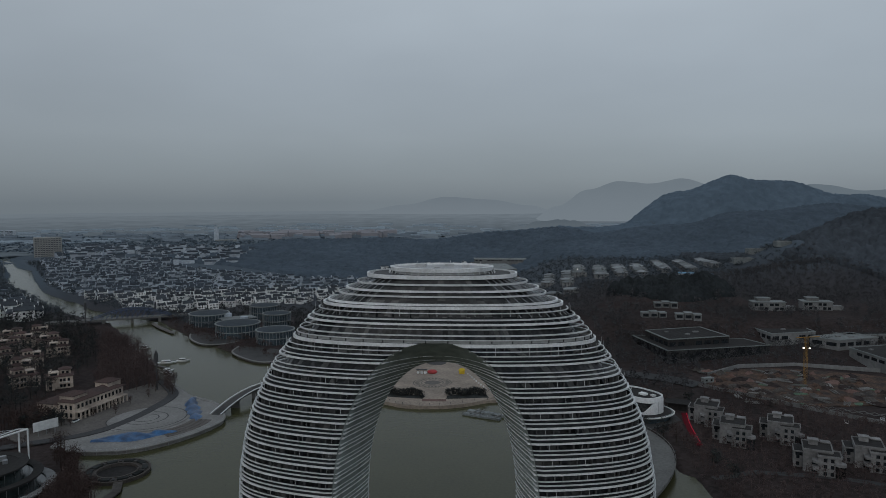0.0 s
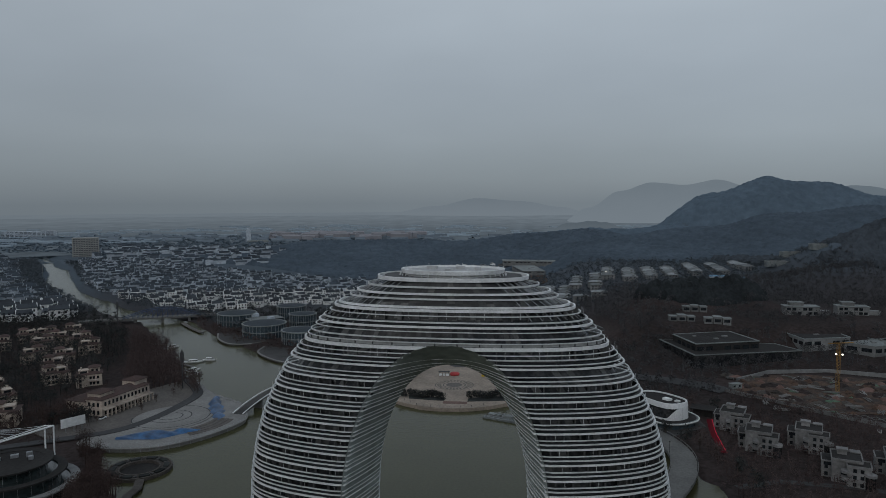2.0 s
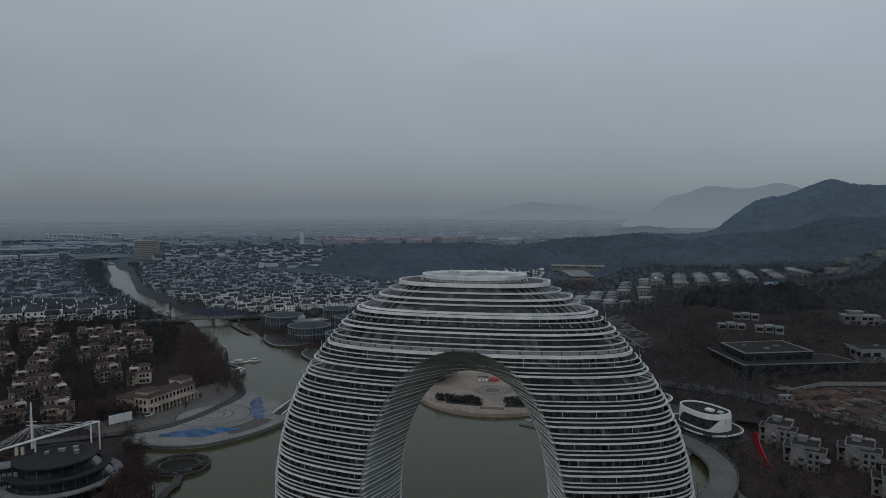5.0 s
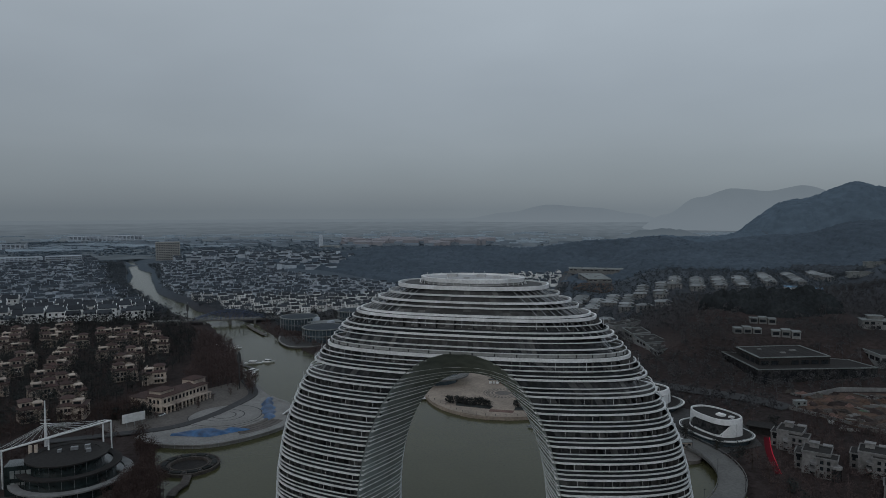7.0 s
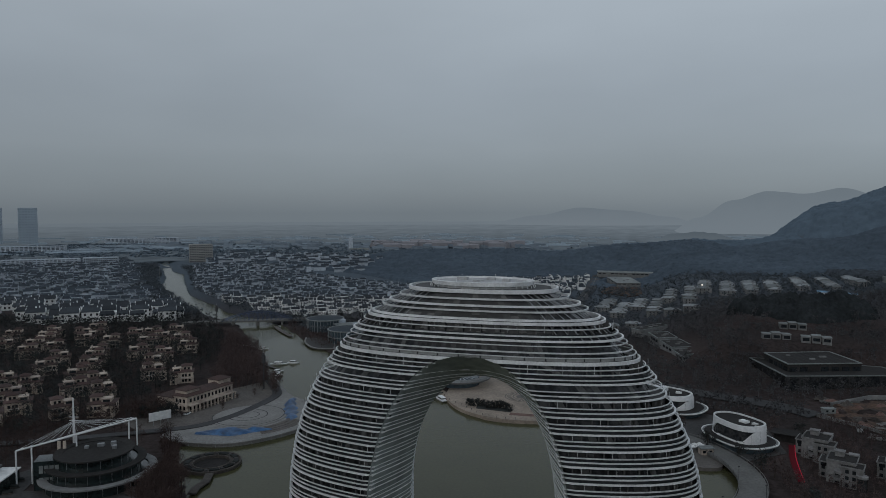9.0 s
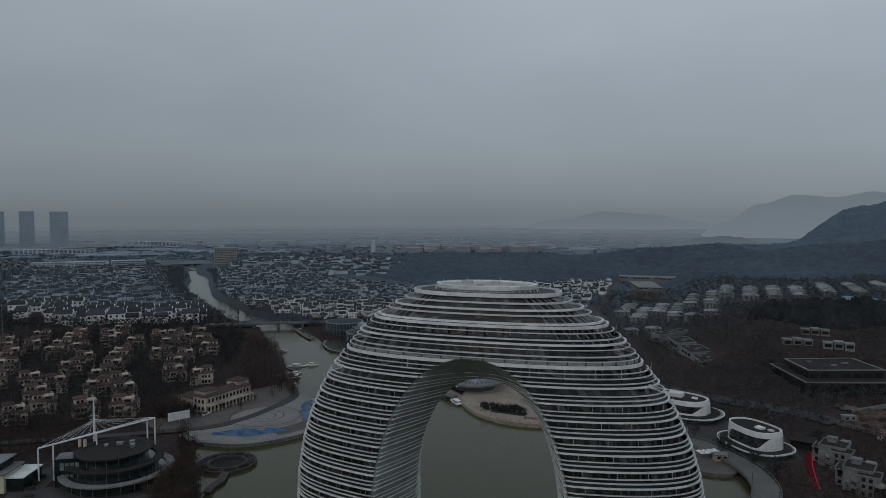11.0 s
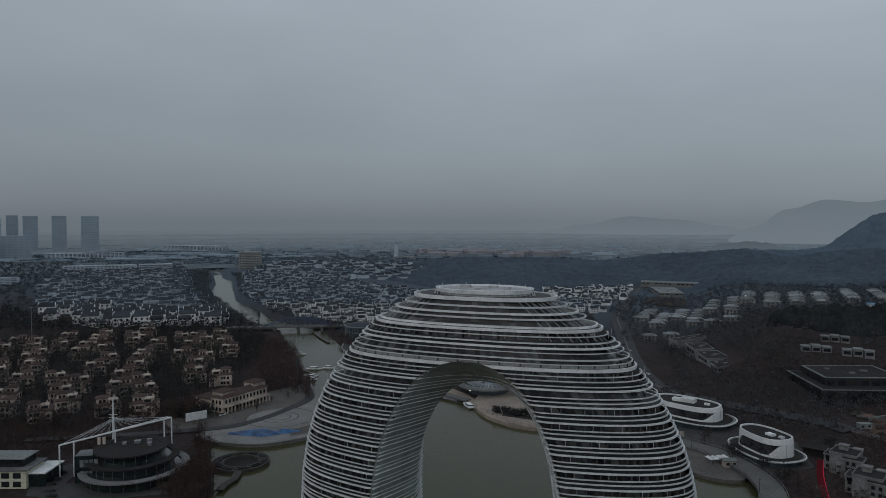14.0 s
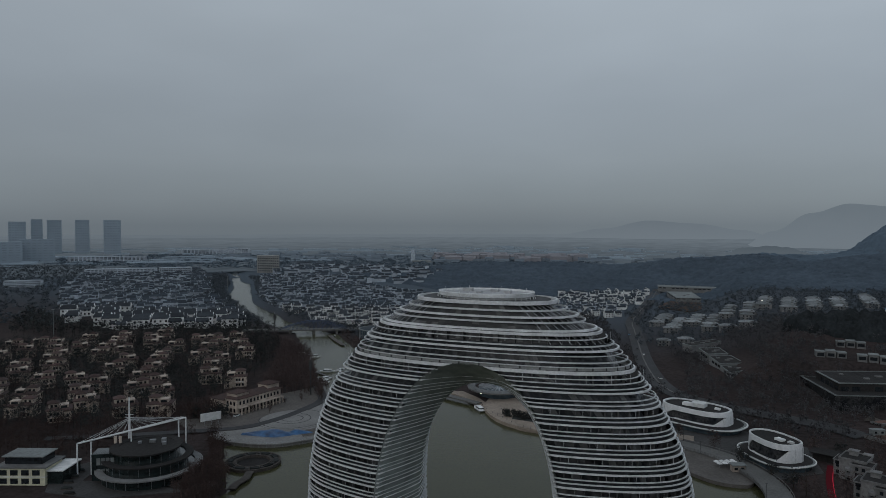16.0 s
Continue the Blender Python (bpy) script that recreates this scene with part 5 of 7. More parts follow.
# arcaded lakeside building
def arcade_house():
    t = thing("arcade_building", -196.5, 181, 1.6, 0, "cream arcaded lakeside building with red-brown roofs", "building")
    L, W = 37, 11
    ang = 79
    body = MB().box(0, 0, 0, L, W, 9.0, ang)
    part("wall", body, M["cream"], t)
    part("roof", MB().hip(0, 0, 9.0, L, W, 2.4, 0.8, 0.3, ang), M["red_roof"], t, "brown-red tiled hipped roof")
    c, s = math.cos(radians(ang)), math.sin(radians(ang))

    def loc(u, v):
        return c * u - s * v, s * u + c * v

    for u, hh in ((14, 12.6), (-12, 12.0)):
        x, y = loc(u, 1)
        part("tower_block", MB().box(x, y, 6, 10, 9, hh - 6, ang), M["cream"], t)
        part("tower_roof", MB().hip(x, y, hh, 10, 9, 1.8, 0.7, 0.25, ang), M["red_roof"], t)
    x, y = loc(0, 12)
    part("wing", MB().box(*loc(-8, 12), 0, 22, 13, 7.5, ang), M["cream"], t)
    part("wing_roof", MB().hip(*loc(-8, 12), 7.5, 22, 13, 2.2, 0.7, 0.25, ang), M["red_roof"], t)
    # arcade along the lake side
    x, y = loc(0, -W / 2 - 1.7)
    part("arcade_roof", MB().box(x, y, 3.9, L, 3.4, 0.35, ang), M["cream"], t)
    for i in range(13):
        x, y = loc(-L / 2 + 1 + i * (L - 2) / 12, -W / 2 - 3.0)
        part("arcade_pillar", MB().box(x, y, 0, 0.8, 0.8, 3.9, ang), M["cream"], t)
    spots = []
    for i in range(12):
        u = -L / 2 + 2.6 + i * (L - 5.2) / 11
        x, y = loc(u, -W / 2 - 0.02)
        spots += [(x, y, 5.4, ang)]
        x, y = loc(u, -W / 2 - 0.02)
        spots += [(x, y, 0.6, ang)]
    for v in (-3, 0, 3):
        x, y = loc(-L / 2 - 0.02, v)
        spots += [(x, y, 1.0, ang + 90), (x, y, 5.2, ang + 90)]
    windows(t, spots, 1.4, 2.2)


arcade_house()

# billboard
bb = thing("billboard", -195, 138, 1.2, 0, "white billboard on posts beside the road", "billboard")
part("board", MB().box(0, 0, 3.2, 12, 0.4, 4.6, 58), M["white"], bb)
for k in (-4, 0, 4):
    part("post", MB().beam((k * math.cos(radians(58)), k * math.sin(radians(58)) + 0.4, -0.5), (k * math.cos(radians(58)), k * math.sin(radians(58)) + 0.4, 3.4), 0.2), M["steel"], bb)

# pole lamps and slender towers
def pole_tower(x, y, h, label, dark=True):
    t = thing("light_tower", x, y, gz(x, y), 0, label, "tower")
    part("mast", MB().beam((0, 0, -1), (0, 0, h * 0.72), 0.45, 8, 0.35), M["asphalt" if dark else "band"], t)
    part("lantern", MB().box(0, 0, h * 0.7, 1.7, 1.7, h * 0.22).box(0, 0, h * 0.92, 0.9, 0.9, h * 0.05), M["asphalt" if dark else "band"], t)
    part("spike", MB().beam((0, 0, h * 0.96), (0, 0, h * 1.04), 0.12), M["steel"], t)


pole_tower(-178.5, 221, 25.5, "dark slender light tower on the lake shore")
pole_tower(-345, 422, 25, "dark slender light tower by the river bridge")
for x, y, h in ((-533, 316, 33), (-700, 800, 26), (-742, 1010, 24), (-900, 1190, 26)):
    t = thing("flood_light_pole", x, y, gz(x, y), 0, "tall thin grey floodlight pole", "pole", "floodlight poles")
    part("mast", MB().beam((0, 0, -1), (0, 0, h), 0.45, 6, 0.3), M["shed_roof"], t)
    part("head", MB().box(0, 0, h - 0.5, 2.2, 2.2, 0.7), M["shed_roof"], t)


# boats at the jetty
def boat(x, y, rz, L, label):
    t = thing("boat", x, y, 0.05, rz, label, "boat", "moored boats")
    hull = []
    for z, k in ((-0.3, 0.75), (0.9, 1.0)):
        hull.append([(L * k * u, L * 0.16 * k * w, z) for u, w in ((-0.5, -1), (0.15, -1), (0.38, -0.55), (0.52, 0), (0.38, 0.55), (0.15, 1), (-0.5, 1))])
    part("hull", MB().loft(hull, caps=True), M["white"], t)
    part("cabin", MB().prism([(-0.3 * L, -0.11 * L), (0.12 * L, -0.11 * L), (0.22 * L, 0), (0.12 * L, 0.11 * L), (-0.3 * L, 0.11 * L)], 0.9, 2.4, 0.85), M["white"], t)
    part("window_band", MB().prism([(-0.29 * L, -0.112 * L), (0.12 * L, -0.112 * L), (0.221 * L, 0), (0.12 * L, 0.112 * L), (-0.29 * L, 0.112 * L)], 1.35, 1.9, 0.97), M["window"], t)


for x, y, rz, L in ((-208, 296, 20, 14), (-199, 303, 15, 10), (-196, 272, 65, 11), (-190, 262, 70, 8), (-268, 351, 25, 16), (-250, 346, 20, 9)):
    boat(x, y, rz, L, "white moored motor boat with a low cabin")
boat(-60, 231, 130, 15, "pale moored ferry with a low cabin at the plaza")
ribbon("jetty", [(-186, 250, 0.9), (-200, 280, 0.9), (-216, 290, 0.9)], 2.2, 0.4, "concrete", "narrow grey mooring jetty", "jetty")


# ---------- round restaurant with its masted roof frame ----------
def mast_building():
    cx, cy = -169.5, 64
    t = thing("round_pavilion", cx, cy, 1.2, 0, "round green-glass pavilion with stepped terraces under a white masted frame", "building")
    for k, (r, z0, h, off) in enumerate(((21, 0, 4.6, 0), (17.5, 4.6, 4.2, -1.5), (13.5, 8.8, 4.0, -3))):
        part("storey_glass", MB().prism(circle(off, -off * 0.4, r, 48), z0, z0 + h), M["pav_glass"], t)
        part("terrace_edge", MB().loft([[(x, y, z) for x, y in circle(off, -off * 0.4, q, 56)] for q, z in ((r + 2.6, z0 + h - 0.1), (r + 2.6, z0 + h + 0.5), (r - 1.0, z0 + h + 0.5), (r - 1.0, z0 + h - 0.1))] ), M["grey_wall" if k == 0 else "flat_roof"], t)
        for i in range(24 if k < 2 else 18):
            a = 2 * math.pi * i / (24 if k < 2 else 18)
            part("mullion", MB().beam((off + (r + 0.08) * math.cos(a), -off * 0.4 + (r + 0.08) * math.sin(a), z0), (off + (r + 0.08) * math.cos(a), -off * 0.4 + (r + 0.08) * math.sin(a), z0 + h), 0.1, 4), M["steel"], t)
    part("roof_deck", MB().prism(circle(-3, 1.2, 13.4, 48), 12.8, 13.1), M["flat_roof"], t)
    for x, y, sx, h in ((-4, 6, 4, 1.6), (1, 8, 3, 2.4), (4, 5, 2.5, 1.8), (-8, 2, 2.2, 1.4)):
        part("roof_unit", MB().box(x, y, 13.1, sx * 0.7, 1.8, h * 0.8, 30), M["steel"], t)
    part("entrance_block", MB().box(-15, -10, 0, 12, 9, 12.5, 30), M["pav_glass"], t)
    for i in range(4):
        for j in range(2):
            part("entrance_window", MB().box(-15 + 4.7 * math.sin(radians(30)) + (i - 1.5) * 2 * math.cos(radians(30)), -10 - 4.7 * math.cos(radians(30)) + (i - 1.5) * 2 * math.sin(radians(30)), 2.5 + 5 * j, 1.6, 0.12, 3.2, 30), M["shed_roof"], t)
    for x, y in ((-19, -2), (-17, -1)):
        part("chimney", MB().beam((x, y, 12), (x, y, 16.5), 0.7, 10), M["cream"], t)
    # the frame: mast, two long beams, columns, cables
    mx, my, mz = -188.2 - cx, 70.3 - cy, 33.6
    part("mast", MB().beam((mx, my, 8), (mx, my, mz), 0.75, 10, 0.25), M["band"], t, "white tapered mast")
    for z in (23.5, 25.0):
        part("spreader", MB().beam((mx - 2, my - 0.6, z), (mx + 2, my + 0.6, z), 0.15, 5), M["band"], t)
    a, b = (-198.7 - cx, 49.4 - cy, 15.6), (-167.6 - cx, 85.9 - cy, 21.4)
    for p, q, br in ((a, b, 0.42), (a, (-176 - cx, 92 - cy, 19.2), 0.2), ((-176 - cx, 92 - cy, 19.2), b, 0.2)):
        part("frame_beam", MB().beam(p, q, br, 8), M["band"], t)
    for u in (0.0, 0.12, 0.48, 0.93, 1.0):
        p = tuple(i + (j - i) * u for i, j in zip(a, b))
        part("column", MB().beam((p[0], p[1], -1.0 if u < 0.2 else 4.0 if u > 0.9 else 9.0), p, 0.34, 8), M["band"], t)
    back = (-176 - cx, 92 - cy, 19.2)
    for i in range(13):
        u = i / 12
        for far_end, top in ((b, mz - 10.2), (back, mz - 11.0)):
            p = tuple(x + (y - x) * u for x, y in zip(a, far_end))
            part("cable", MB().beam((mx, my, top), p, 0.045, 4), M["rail"], t)
    for i in range(14):
        u = 0.06 + i / 15
        p, q = tuple(x + (y - x) * u for x, y in zip(a, b)), tuple(x + (y - x) * u for x, y in zip(a, (-176 - cx, 92 - cy, 19.2)))
        part("purlin", MB().beam(p, q, 0.06, 4), M["rail"], t)


mast_building()

# pale yellow office beside it
yb = thing("yellow_office", -212, 41, 1.2, 0, "pale yellow two-storey office with dark windows and grey roof", "building")
part("wall", MB().box(-4, -2, -0.5, 22, 14, 8.5, 20), M["pale_yellow"], yb)
part("upper_glass", MB().box(-5, -1, 8.6, 17, 10, 3.4, 20), M["window"], yb, "dark glazed upper floor")
part("upper_roof", MB().box(-5, -1, 12.0, 19, 12, 0.4, 20), M["shed_roof"], yb)
part("string_course", MB().box(-4, -2, 3.7, 22.3, 14.3, 0.4, 20), M["white"], yb)
part("roof", MB().box(-4, -2, 8.0, 24, 16, 0.6, 20), M["grey_wall"], yb)
part("side_hall", MB().box(9, 5, -0.5, 7, 15, 6.5, 20), M["pav_glass"], yb)
part("side_roof", MB().box(9, 5, 6.0, 8, 16, 0.5, 20), M["white"], yb)
windows(yb, [(-4 + 7.1 * math.sin(radians(20)) + k * math.cos(radians(20)), -2 - 7.1 * math.cos(radians(20)) + k * math.sin(radians(20)), z, 20) for k in (-8, -3, 2, 7) for z in (0.8, 4.6)], 3.4, 2.4)
slab("pavement", [(-215, 50), (-196, 30), (-170, 32), (-140, 52), (-150, 62), (-192, 46), (-206, 78)], 0.9, 1.45, "paving_dark", "grey paved forecourt with steps", "pavement")

fs = thing("forecourt_steps", -150, 46, 1.3, 0, "curved grey stone steps down to the lake walk", "steps")
for k in range(6):
    r = 15 - 1.3 * k
    part("step", MB().prism(circle(0, 0, r, 16, 60, 170) + list(reversed(circle(0, 0, r - 1.2, 16, 60, 170))), -0.4, 0.9 - 0.15 * k), M["stone_dark"], fs)
for x, y, rz in ((-196, 42, 20), (-190, 36, 30), (-199, 48, 10), (-184, 32, 35), (-203, 55, 0)):
    pl = thing("planter", x, y, 1.45, rz, "low dark hedge in a stone planter on the forecourt", "planter", "forecourt planters")
    part("box", MB().prism([(u * 1.0, v) for u, v in circle(0, 0, 2.6, 14, ry=1.3)], 0, 0.5), M["stone_dark"], pl)
    part("hedge", MB().loft([[(u, v, z) for u, v in circle(0, 0, 2.3 * q, 14, ry=1.05 * q)] for q, z in ((1, 0.5), (1.02, 0.9), (0.8, 1.25))], caps=True), M["leaf_dark"], pl)

# ---------- glass drums on the northern bank ----------
def drum(x, y, r, h, label):
    t = thing("glass_drum", x, y, gz(x, y), 0, label, "building", "glass drums")
    part("glass_wall", MB().prism(circle(0, 0, r, 48), -1, h), M["dome_glass"], t)
    for i in range(36):
        a = 2 * math.pi * i / 36
        part("fin", MB().box((r + 0.15) * math.cos(a), (r + 0.15) * math.sin(a), 0, 0.5, 0.22, h, math.degrees(a)), M["steel"], t)
    part("belt_course", MB().loft([[(u, v, z) for u, v in circle(0, 0, q, 48)] for q, z in ((r + 0.1, h * 0.46), (r + 0.7, h * 0.46), (r + 0.7, h * 0.52), (r + 0.1, h * 0.52))]), M["shed_roof"], t)
    part("eave", MB().loft([[(u, v, z) for u, v in circle(0, 0, q, 48)] for q, z in ((r + 0.9, h - 0.2), (r + 0.9, h + 0.6), (r - 0.4, h + 0.6), (r - 0.4, h - 0.2))]), M["shed_roof"], t)
    part("roof", MB().loft([[(u, v, h + z) for u, v in circle(0, 0, q, 48)] for q, z in ((r - 0.4, 0.35), (r * 0.7, 0.9), (r * 0.3, 1.3))], caps=True), M["drum_roof"], t, "low convex dark roof")


for x, y, r, h in ((-238.5, 448, 18, 11), (-191.5, 396, 18.5, 11), (-199, 492, 14.5, 12), (-171.5, 443, 12.5, 12), (-150, 370, 15.4, 10.5)):
    drum(x, y, r, h, "blue-grey glass drum building with metal fins")
link = thing("link_building", -208, 440, 1.5, 0, "low pale flat-roofed block between the glass drums", "building")
part("wall", MB().box(0, 0, -1, 30, 16, 8.5, 40), M["dome_glass"], link)
part("roof", MB().box(0, 0, 7.5, 32, 18, 0.5, 40), M["shed_roof"], link, "pale flat roof")
part("stair_block", MB().box(-14, 6, 7.5, 10, 7, 3.5, 40).box(9, -7, 7.5, 6, 5, 2.6, 40), M["far_wall"], link)
ribbon("quay", smooth_path([(-296, 452, 1.3), (-276, 428, 1.3), (-254, 405, 1.3)], 5), 4, 0.5, "lot_paving", "grey paved bank walk at the water", "quay")
slab("quay", [p[:2] for p in smooth_path([(-236, 400), (-226, 378), (-208, 358), (-191, 358), (-180, 370), (-196, 390), (-220, 404)], 4)], -2, 1.5, "paving_dark", "grey rounded quay terrace at the water", "quay")
slab("quay", [p[:2] for p in smooth_path([(-176, 352), (-171, 328), (-152, 306), (-136, 297), (-122, 304), (-122, 332), (-146, 344)], 4)], -2, 1.5, "paving_dark", "grey rounded quay terrace at the water", "quay")

for line in ([(-236, 400), (-226, 378), (-208, 358), (-191, 358), (-182, 368)], [(-174, 350), (-171, 328), (-152, 306), (-136, 297), (-124, 303)]):
    ribbon("kerb", [(x, y, 1.75) for x, y, _ in smooth_path(line, 5)], 1.4, 0.6, "stage_paving", "pale kerb round the quay terrace", "kerb")

# river bridge
rb = thing("road_bridge", -322, 462, 0, 0, "grey road bridge with a blue scaffold truss over the river", "bridge")
bdir = math.degrees(math.atan2(45, 90))
part("deck", MB().box(0, 0, 4.2, 150, 12, 1.4, bdir), M["concrete"], rb)
for k in (-50, -25, 0, 25, 50):
    part("pier", MB().box(k * math.cos(radians(bdir)), k * math.sin(radians(bdir)), -3, 2.5, 10, 7.2, bdir), M["concrete"], rb)
for side in (-6, 6):
    for i in range(16):
        u0, u1 = -36 + 4.5 * i, -36 + 4.5 * (i + 1)
        h0, h1 = 6 + 8 * math.sin(math.pi * i / 16), 6 + 8 * math.sin(math.pi * (i + 1) / 16)
        P = lambda u, z: (u * math.cos(radians(bdir)) - side * math.sin(radians(bdir)), u * math.sin(radians(bdir)) + side * math.cos(radians(bdir)), z)  # noqa: E731
        part("truss_chord", MB().beam(P(u0, h0), P(u1, h1), 0.4, 5), M["blue_steel"], rb, "dark blue steel chord")
        part("truss_post", MB().beam(P(u0, 5.6), P(u0, h0), 0.22, 4), M["blue_steel"], rb)
        part("truss_diagonal", MB().beam(P(u0, 5.6), P(u1, h1), 0.2, 4), M["blue_steel"], rb)

# ---------- plaza across the lake ----------
PZC = (-8, 254)
SHRUB = make_tree(9, 4.2, 2.7, M["leaf_dark"], 520, 0.34, 0.06, "dense dark rounded shrub on the plaza edge")
SHRUB.matrix_basis = pose(-38, 216, 1.9)
slab("plaza_steps", [(-12, 203), (2, 203), (2, 207.6), (-12, 207.6)], 1.4, 2.06, "steps", "red-brown stone steps down to the quay", "steps")
QUAY_FRONT = smooth_path([(-95, 262), (-80, 254), (-64, 240), (-53, 224), (-43, 214), (-35, 206), (-26.6, 197.5), (-18, 194.5), (-7, 194), (5, 196.5), (18.6, 204), (34, 209), (52, 206), (70, 206)], 4)
for x, y, _ in QUAY_FRONT[8:46:2]:
    y += 1.2
    po = thing("quay_post", x, y, 1.6, 0, "dark lamp post on the quay edge", "post", "quay posts")
    part("shaft", MB().beam((0, 0, 0), (0, 0, 1.3), 0.09, 6), M["asphalt"], po)
    part("head", MB().box(0, 0, 1.2, 0.3, 0.3, 0.3), M["asphalt"], po)
slab("plaza", circle(PZC[0], PZC[1], 52, 72, ry=60), -2, 2.0, "paving", "buff paved round lakeside plaza", "plaza")
slab("quay", [p[:2] for p in QUAY_FRONT] + [p[:2] for p in smooth_path([(70, 215), (40, 218), (18, 214), (4, 207.5), (-24, 208.5), (-46, 226), (-66, 252), (-84, 268)], 4)], -2, 1.6, "paving", "pale curved quay along the plaza edge", "quay")
pat = thing("paving_pattern", PZC[0] - 1, PZC[1] - 10, 2.0, 0, "round paving medallion with grey patterned rings", "paving")
for r0, r1, m_ in ((0, 5.2, "lot_paving"), (6.6, 7.4, "lot_paving"), (11.8, 12.4, "lot_paving")):
    part("ring", MB().loft([[(x, y, 0.015) for x, y in circle(0, 0, max(r, 0.1), 48)] for r in (r0, r1)]), M[m_], pat)
for i in range(28):
    a = i * 360 / 28
    part("tile", MB().prism(circle(0, 0, 11.0, 2, a, a + 7) + list(reversed(circle(0, 0, 8.3, 2, a, a + 7))), 0, 0.02), M["lot_paving"], pat)
pat2 = thing("paving_ring", PZC[0] - 2, PZC[1] + 44, 2.0, 0, "faint grey paving circle at the plaza entrance", "paving")
part("disc", MB().prism(circle(0, 0, 7, 32), 0, 0.015), M["paving_dark"], pat2)
for x0, x1, yy in ((-36, -13, 212), (3, 24, 214)):
    for i in range(9):
        x = x0 + (x1 - x0) * i / 8
        copy_thing(SHRUB, pose(x, yy + 2.0 * math.sin(i * 1.3) + abs(x + 6) * 0.12, 1.9, 0, 0, 40 * i))
slab("planting_bed", [(-33, 211), (-12, 208), (-11, 214), (-24, 217), (-34, 219)], 1.5, 2.15, "leaf_dark", "dark clipped planting bed", "planting")
slab("planting_bed", [(2, 208), (27, 212), (24, 221), (10, 218), (2, 214)], 1.5, 2.15, "leaf_dark", "dark clipped planting bed", "planting")
k1 = thing("kiosk", -11, 269, 2.0, 0, "low round red inflatable kiosk on the plaza", "kiosk")
part("body", MB().loft([[(x, y, z) for x, y in circle(0, 0, r, 24)] for r, z in ((3.0, 0), (3.4, 0.9), (2.6, 1.7), (0.6, 2.0))], caps=True), M["red"], k1)
k2 = thing("kiosk", 9, 268, 2.0, 0, "yellow kiosk with a pitched roof on the plaza", "kiosk")
part("body", MB().box(0, 0, 0, 3.6, 3.0, 2.4), M["yellow"], k2)
part("roof", MB().hip(0, 0, 2.4, 3.6, 3.0, 1.2, 0.4, 0.15), M["yellow"], k2)
k3 = thing("stall", -18, 267, 2.0, 0, "small dark-roofed market stalls on the plaza", "stall")
for i in range(3):
    part("table", MB().box(-2.4 + 2.4 * i, 0, 0, 1.6, 1.4, 1.2), M["white"], k3)
part("awning", MB().box(0, 0.6, 2.3, 7.4, 2.8, 0.3).box(-3, 0.6, 0, 0.15, 0.15, 2.3).box(3, 0.6, 0, 0.15, 0.15, 2.3), M["asphalt"], k3)
for i in range(9):
    x, y = 13 + 1.5 * i, 266 - 4.5 * i
    b = thing("bollard", x, y, 2.0, 0, "white stone bollard on the plaza", "bollard", "bollards")
    part("body", MB().beam((0, 0, 0), (0, 0, 0.9), 0.45, 8, 0.35), M["white"], b)
# pontoon with work boat
pt = thing("pontoon", 24, 184, 0.1, -25, "grey steel pontoon with pipes moored at the quay", "pontoon")
for k in (-3, 3):
    part("float", MB().box(0, k, -0.4, 22, 3.2, 1.3), M["shed_roof"], pt)
part("deck_house", MB().box(3, 0, 0.9, 5, 3, 1.3), M["shed_roof"], pt)
for k in (-7, -4, -1, 8):
    part("pipe", MB().beam((k, -4, 1.1), (k + 2.5, 4, 1.4 + 0.2 * (k % 3)), 0.3, 6), M["grey_wall"], pt)
for i in range(5):
    part("bollard_post", MB().beam((-9 + 4.4 * i, -4.2, 0.8), (-9 + 4.4 * i, -4.2, 1.9), 0.2, 6), M["steel"], pt)
# round canopy hall at the plaza
hall = thing("canopy_hall", -57, 267, 1.9, 0, "low round hall under a wide finned ring roof", "building")
part("drum", MB().prism(circle(0, 0, 14, 40), 0, 5.0), M["dome_glass"], hall)
part("ring_roof", MB().loft([[(x, y, z) for x, y in circle(0, 0, r, 56)] for r, z in ((21.5, 4.6), (21.8, 5.6), (16.5, 6.2), (16.3, 5.2))] + [[(x, y, 4.6) for x, y in circle(0, 0, 21.5, 56)]]), M["grey_wall"], hall, "wide grey ring roof")
for i in range(48):
    a = 7.5 * i
    part("roof_fin", MB().box(19.2 * math.cos(radians(a)), 19.2 * math.sin(radians(a)), 5.7, 4.6, 0.25, 0.4, a), M["shed_roof"], hall)
part("lit_window", MB().box(-9.7, -10.4, 1.8, 0.8, 0.4, 0.6, -43), M["lamp"], hall)
for i in range(30):
    a = 12 * i
    part("roof_slat", MB().box(9.5 * math.cos(radians(a)), 9.5 * math.sin(radians(a)), 5.6, 9.5, 0.5, 0.3, a), M["steel"], hall)
ribbon("quay", [(-102, 257, 2.4), (-84, 248, 2.6), (-62, 238, 2.4)], 5, 1.0, "concrete", "grey ramp down to the water stairs", "ramp")

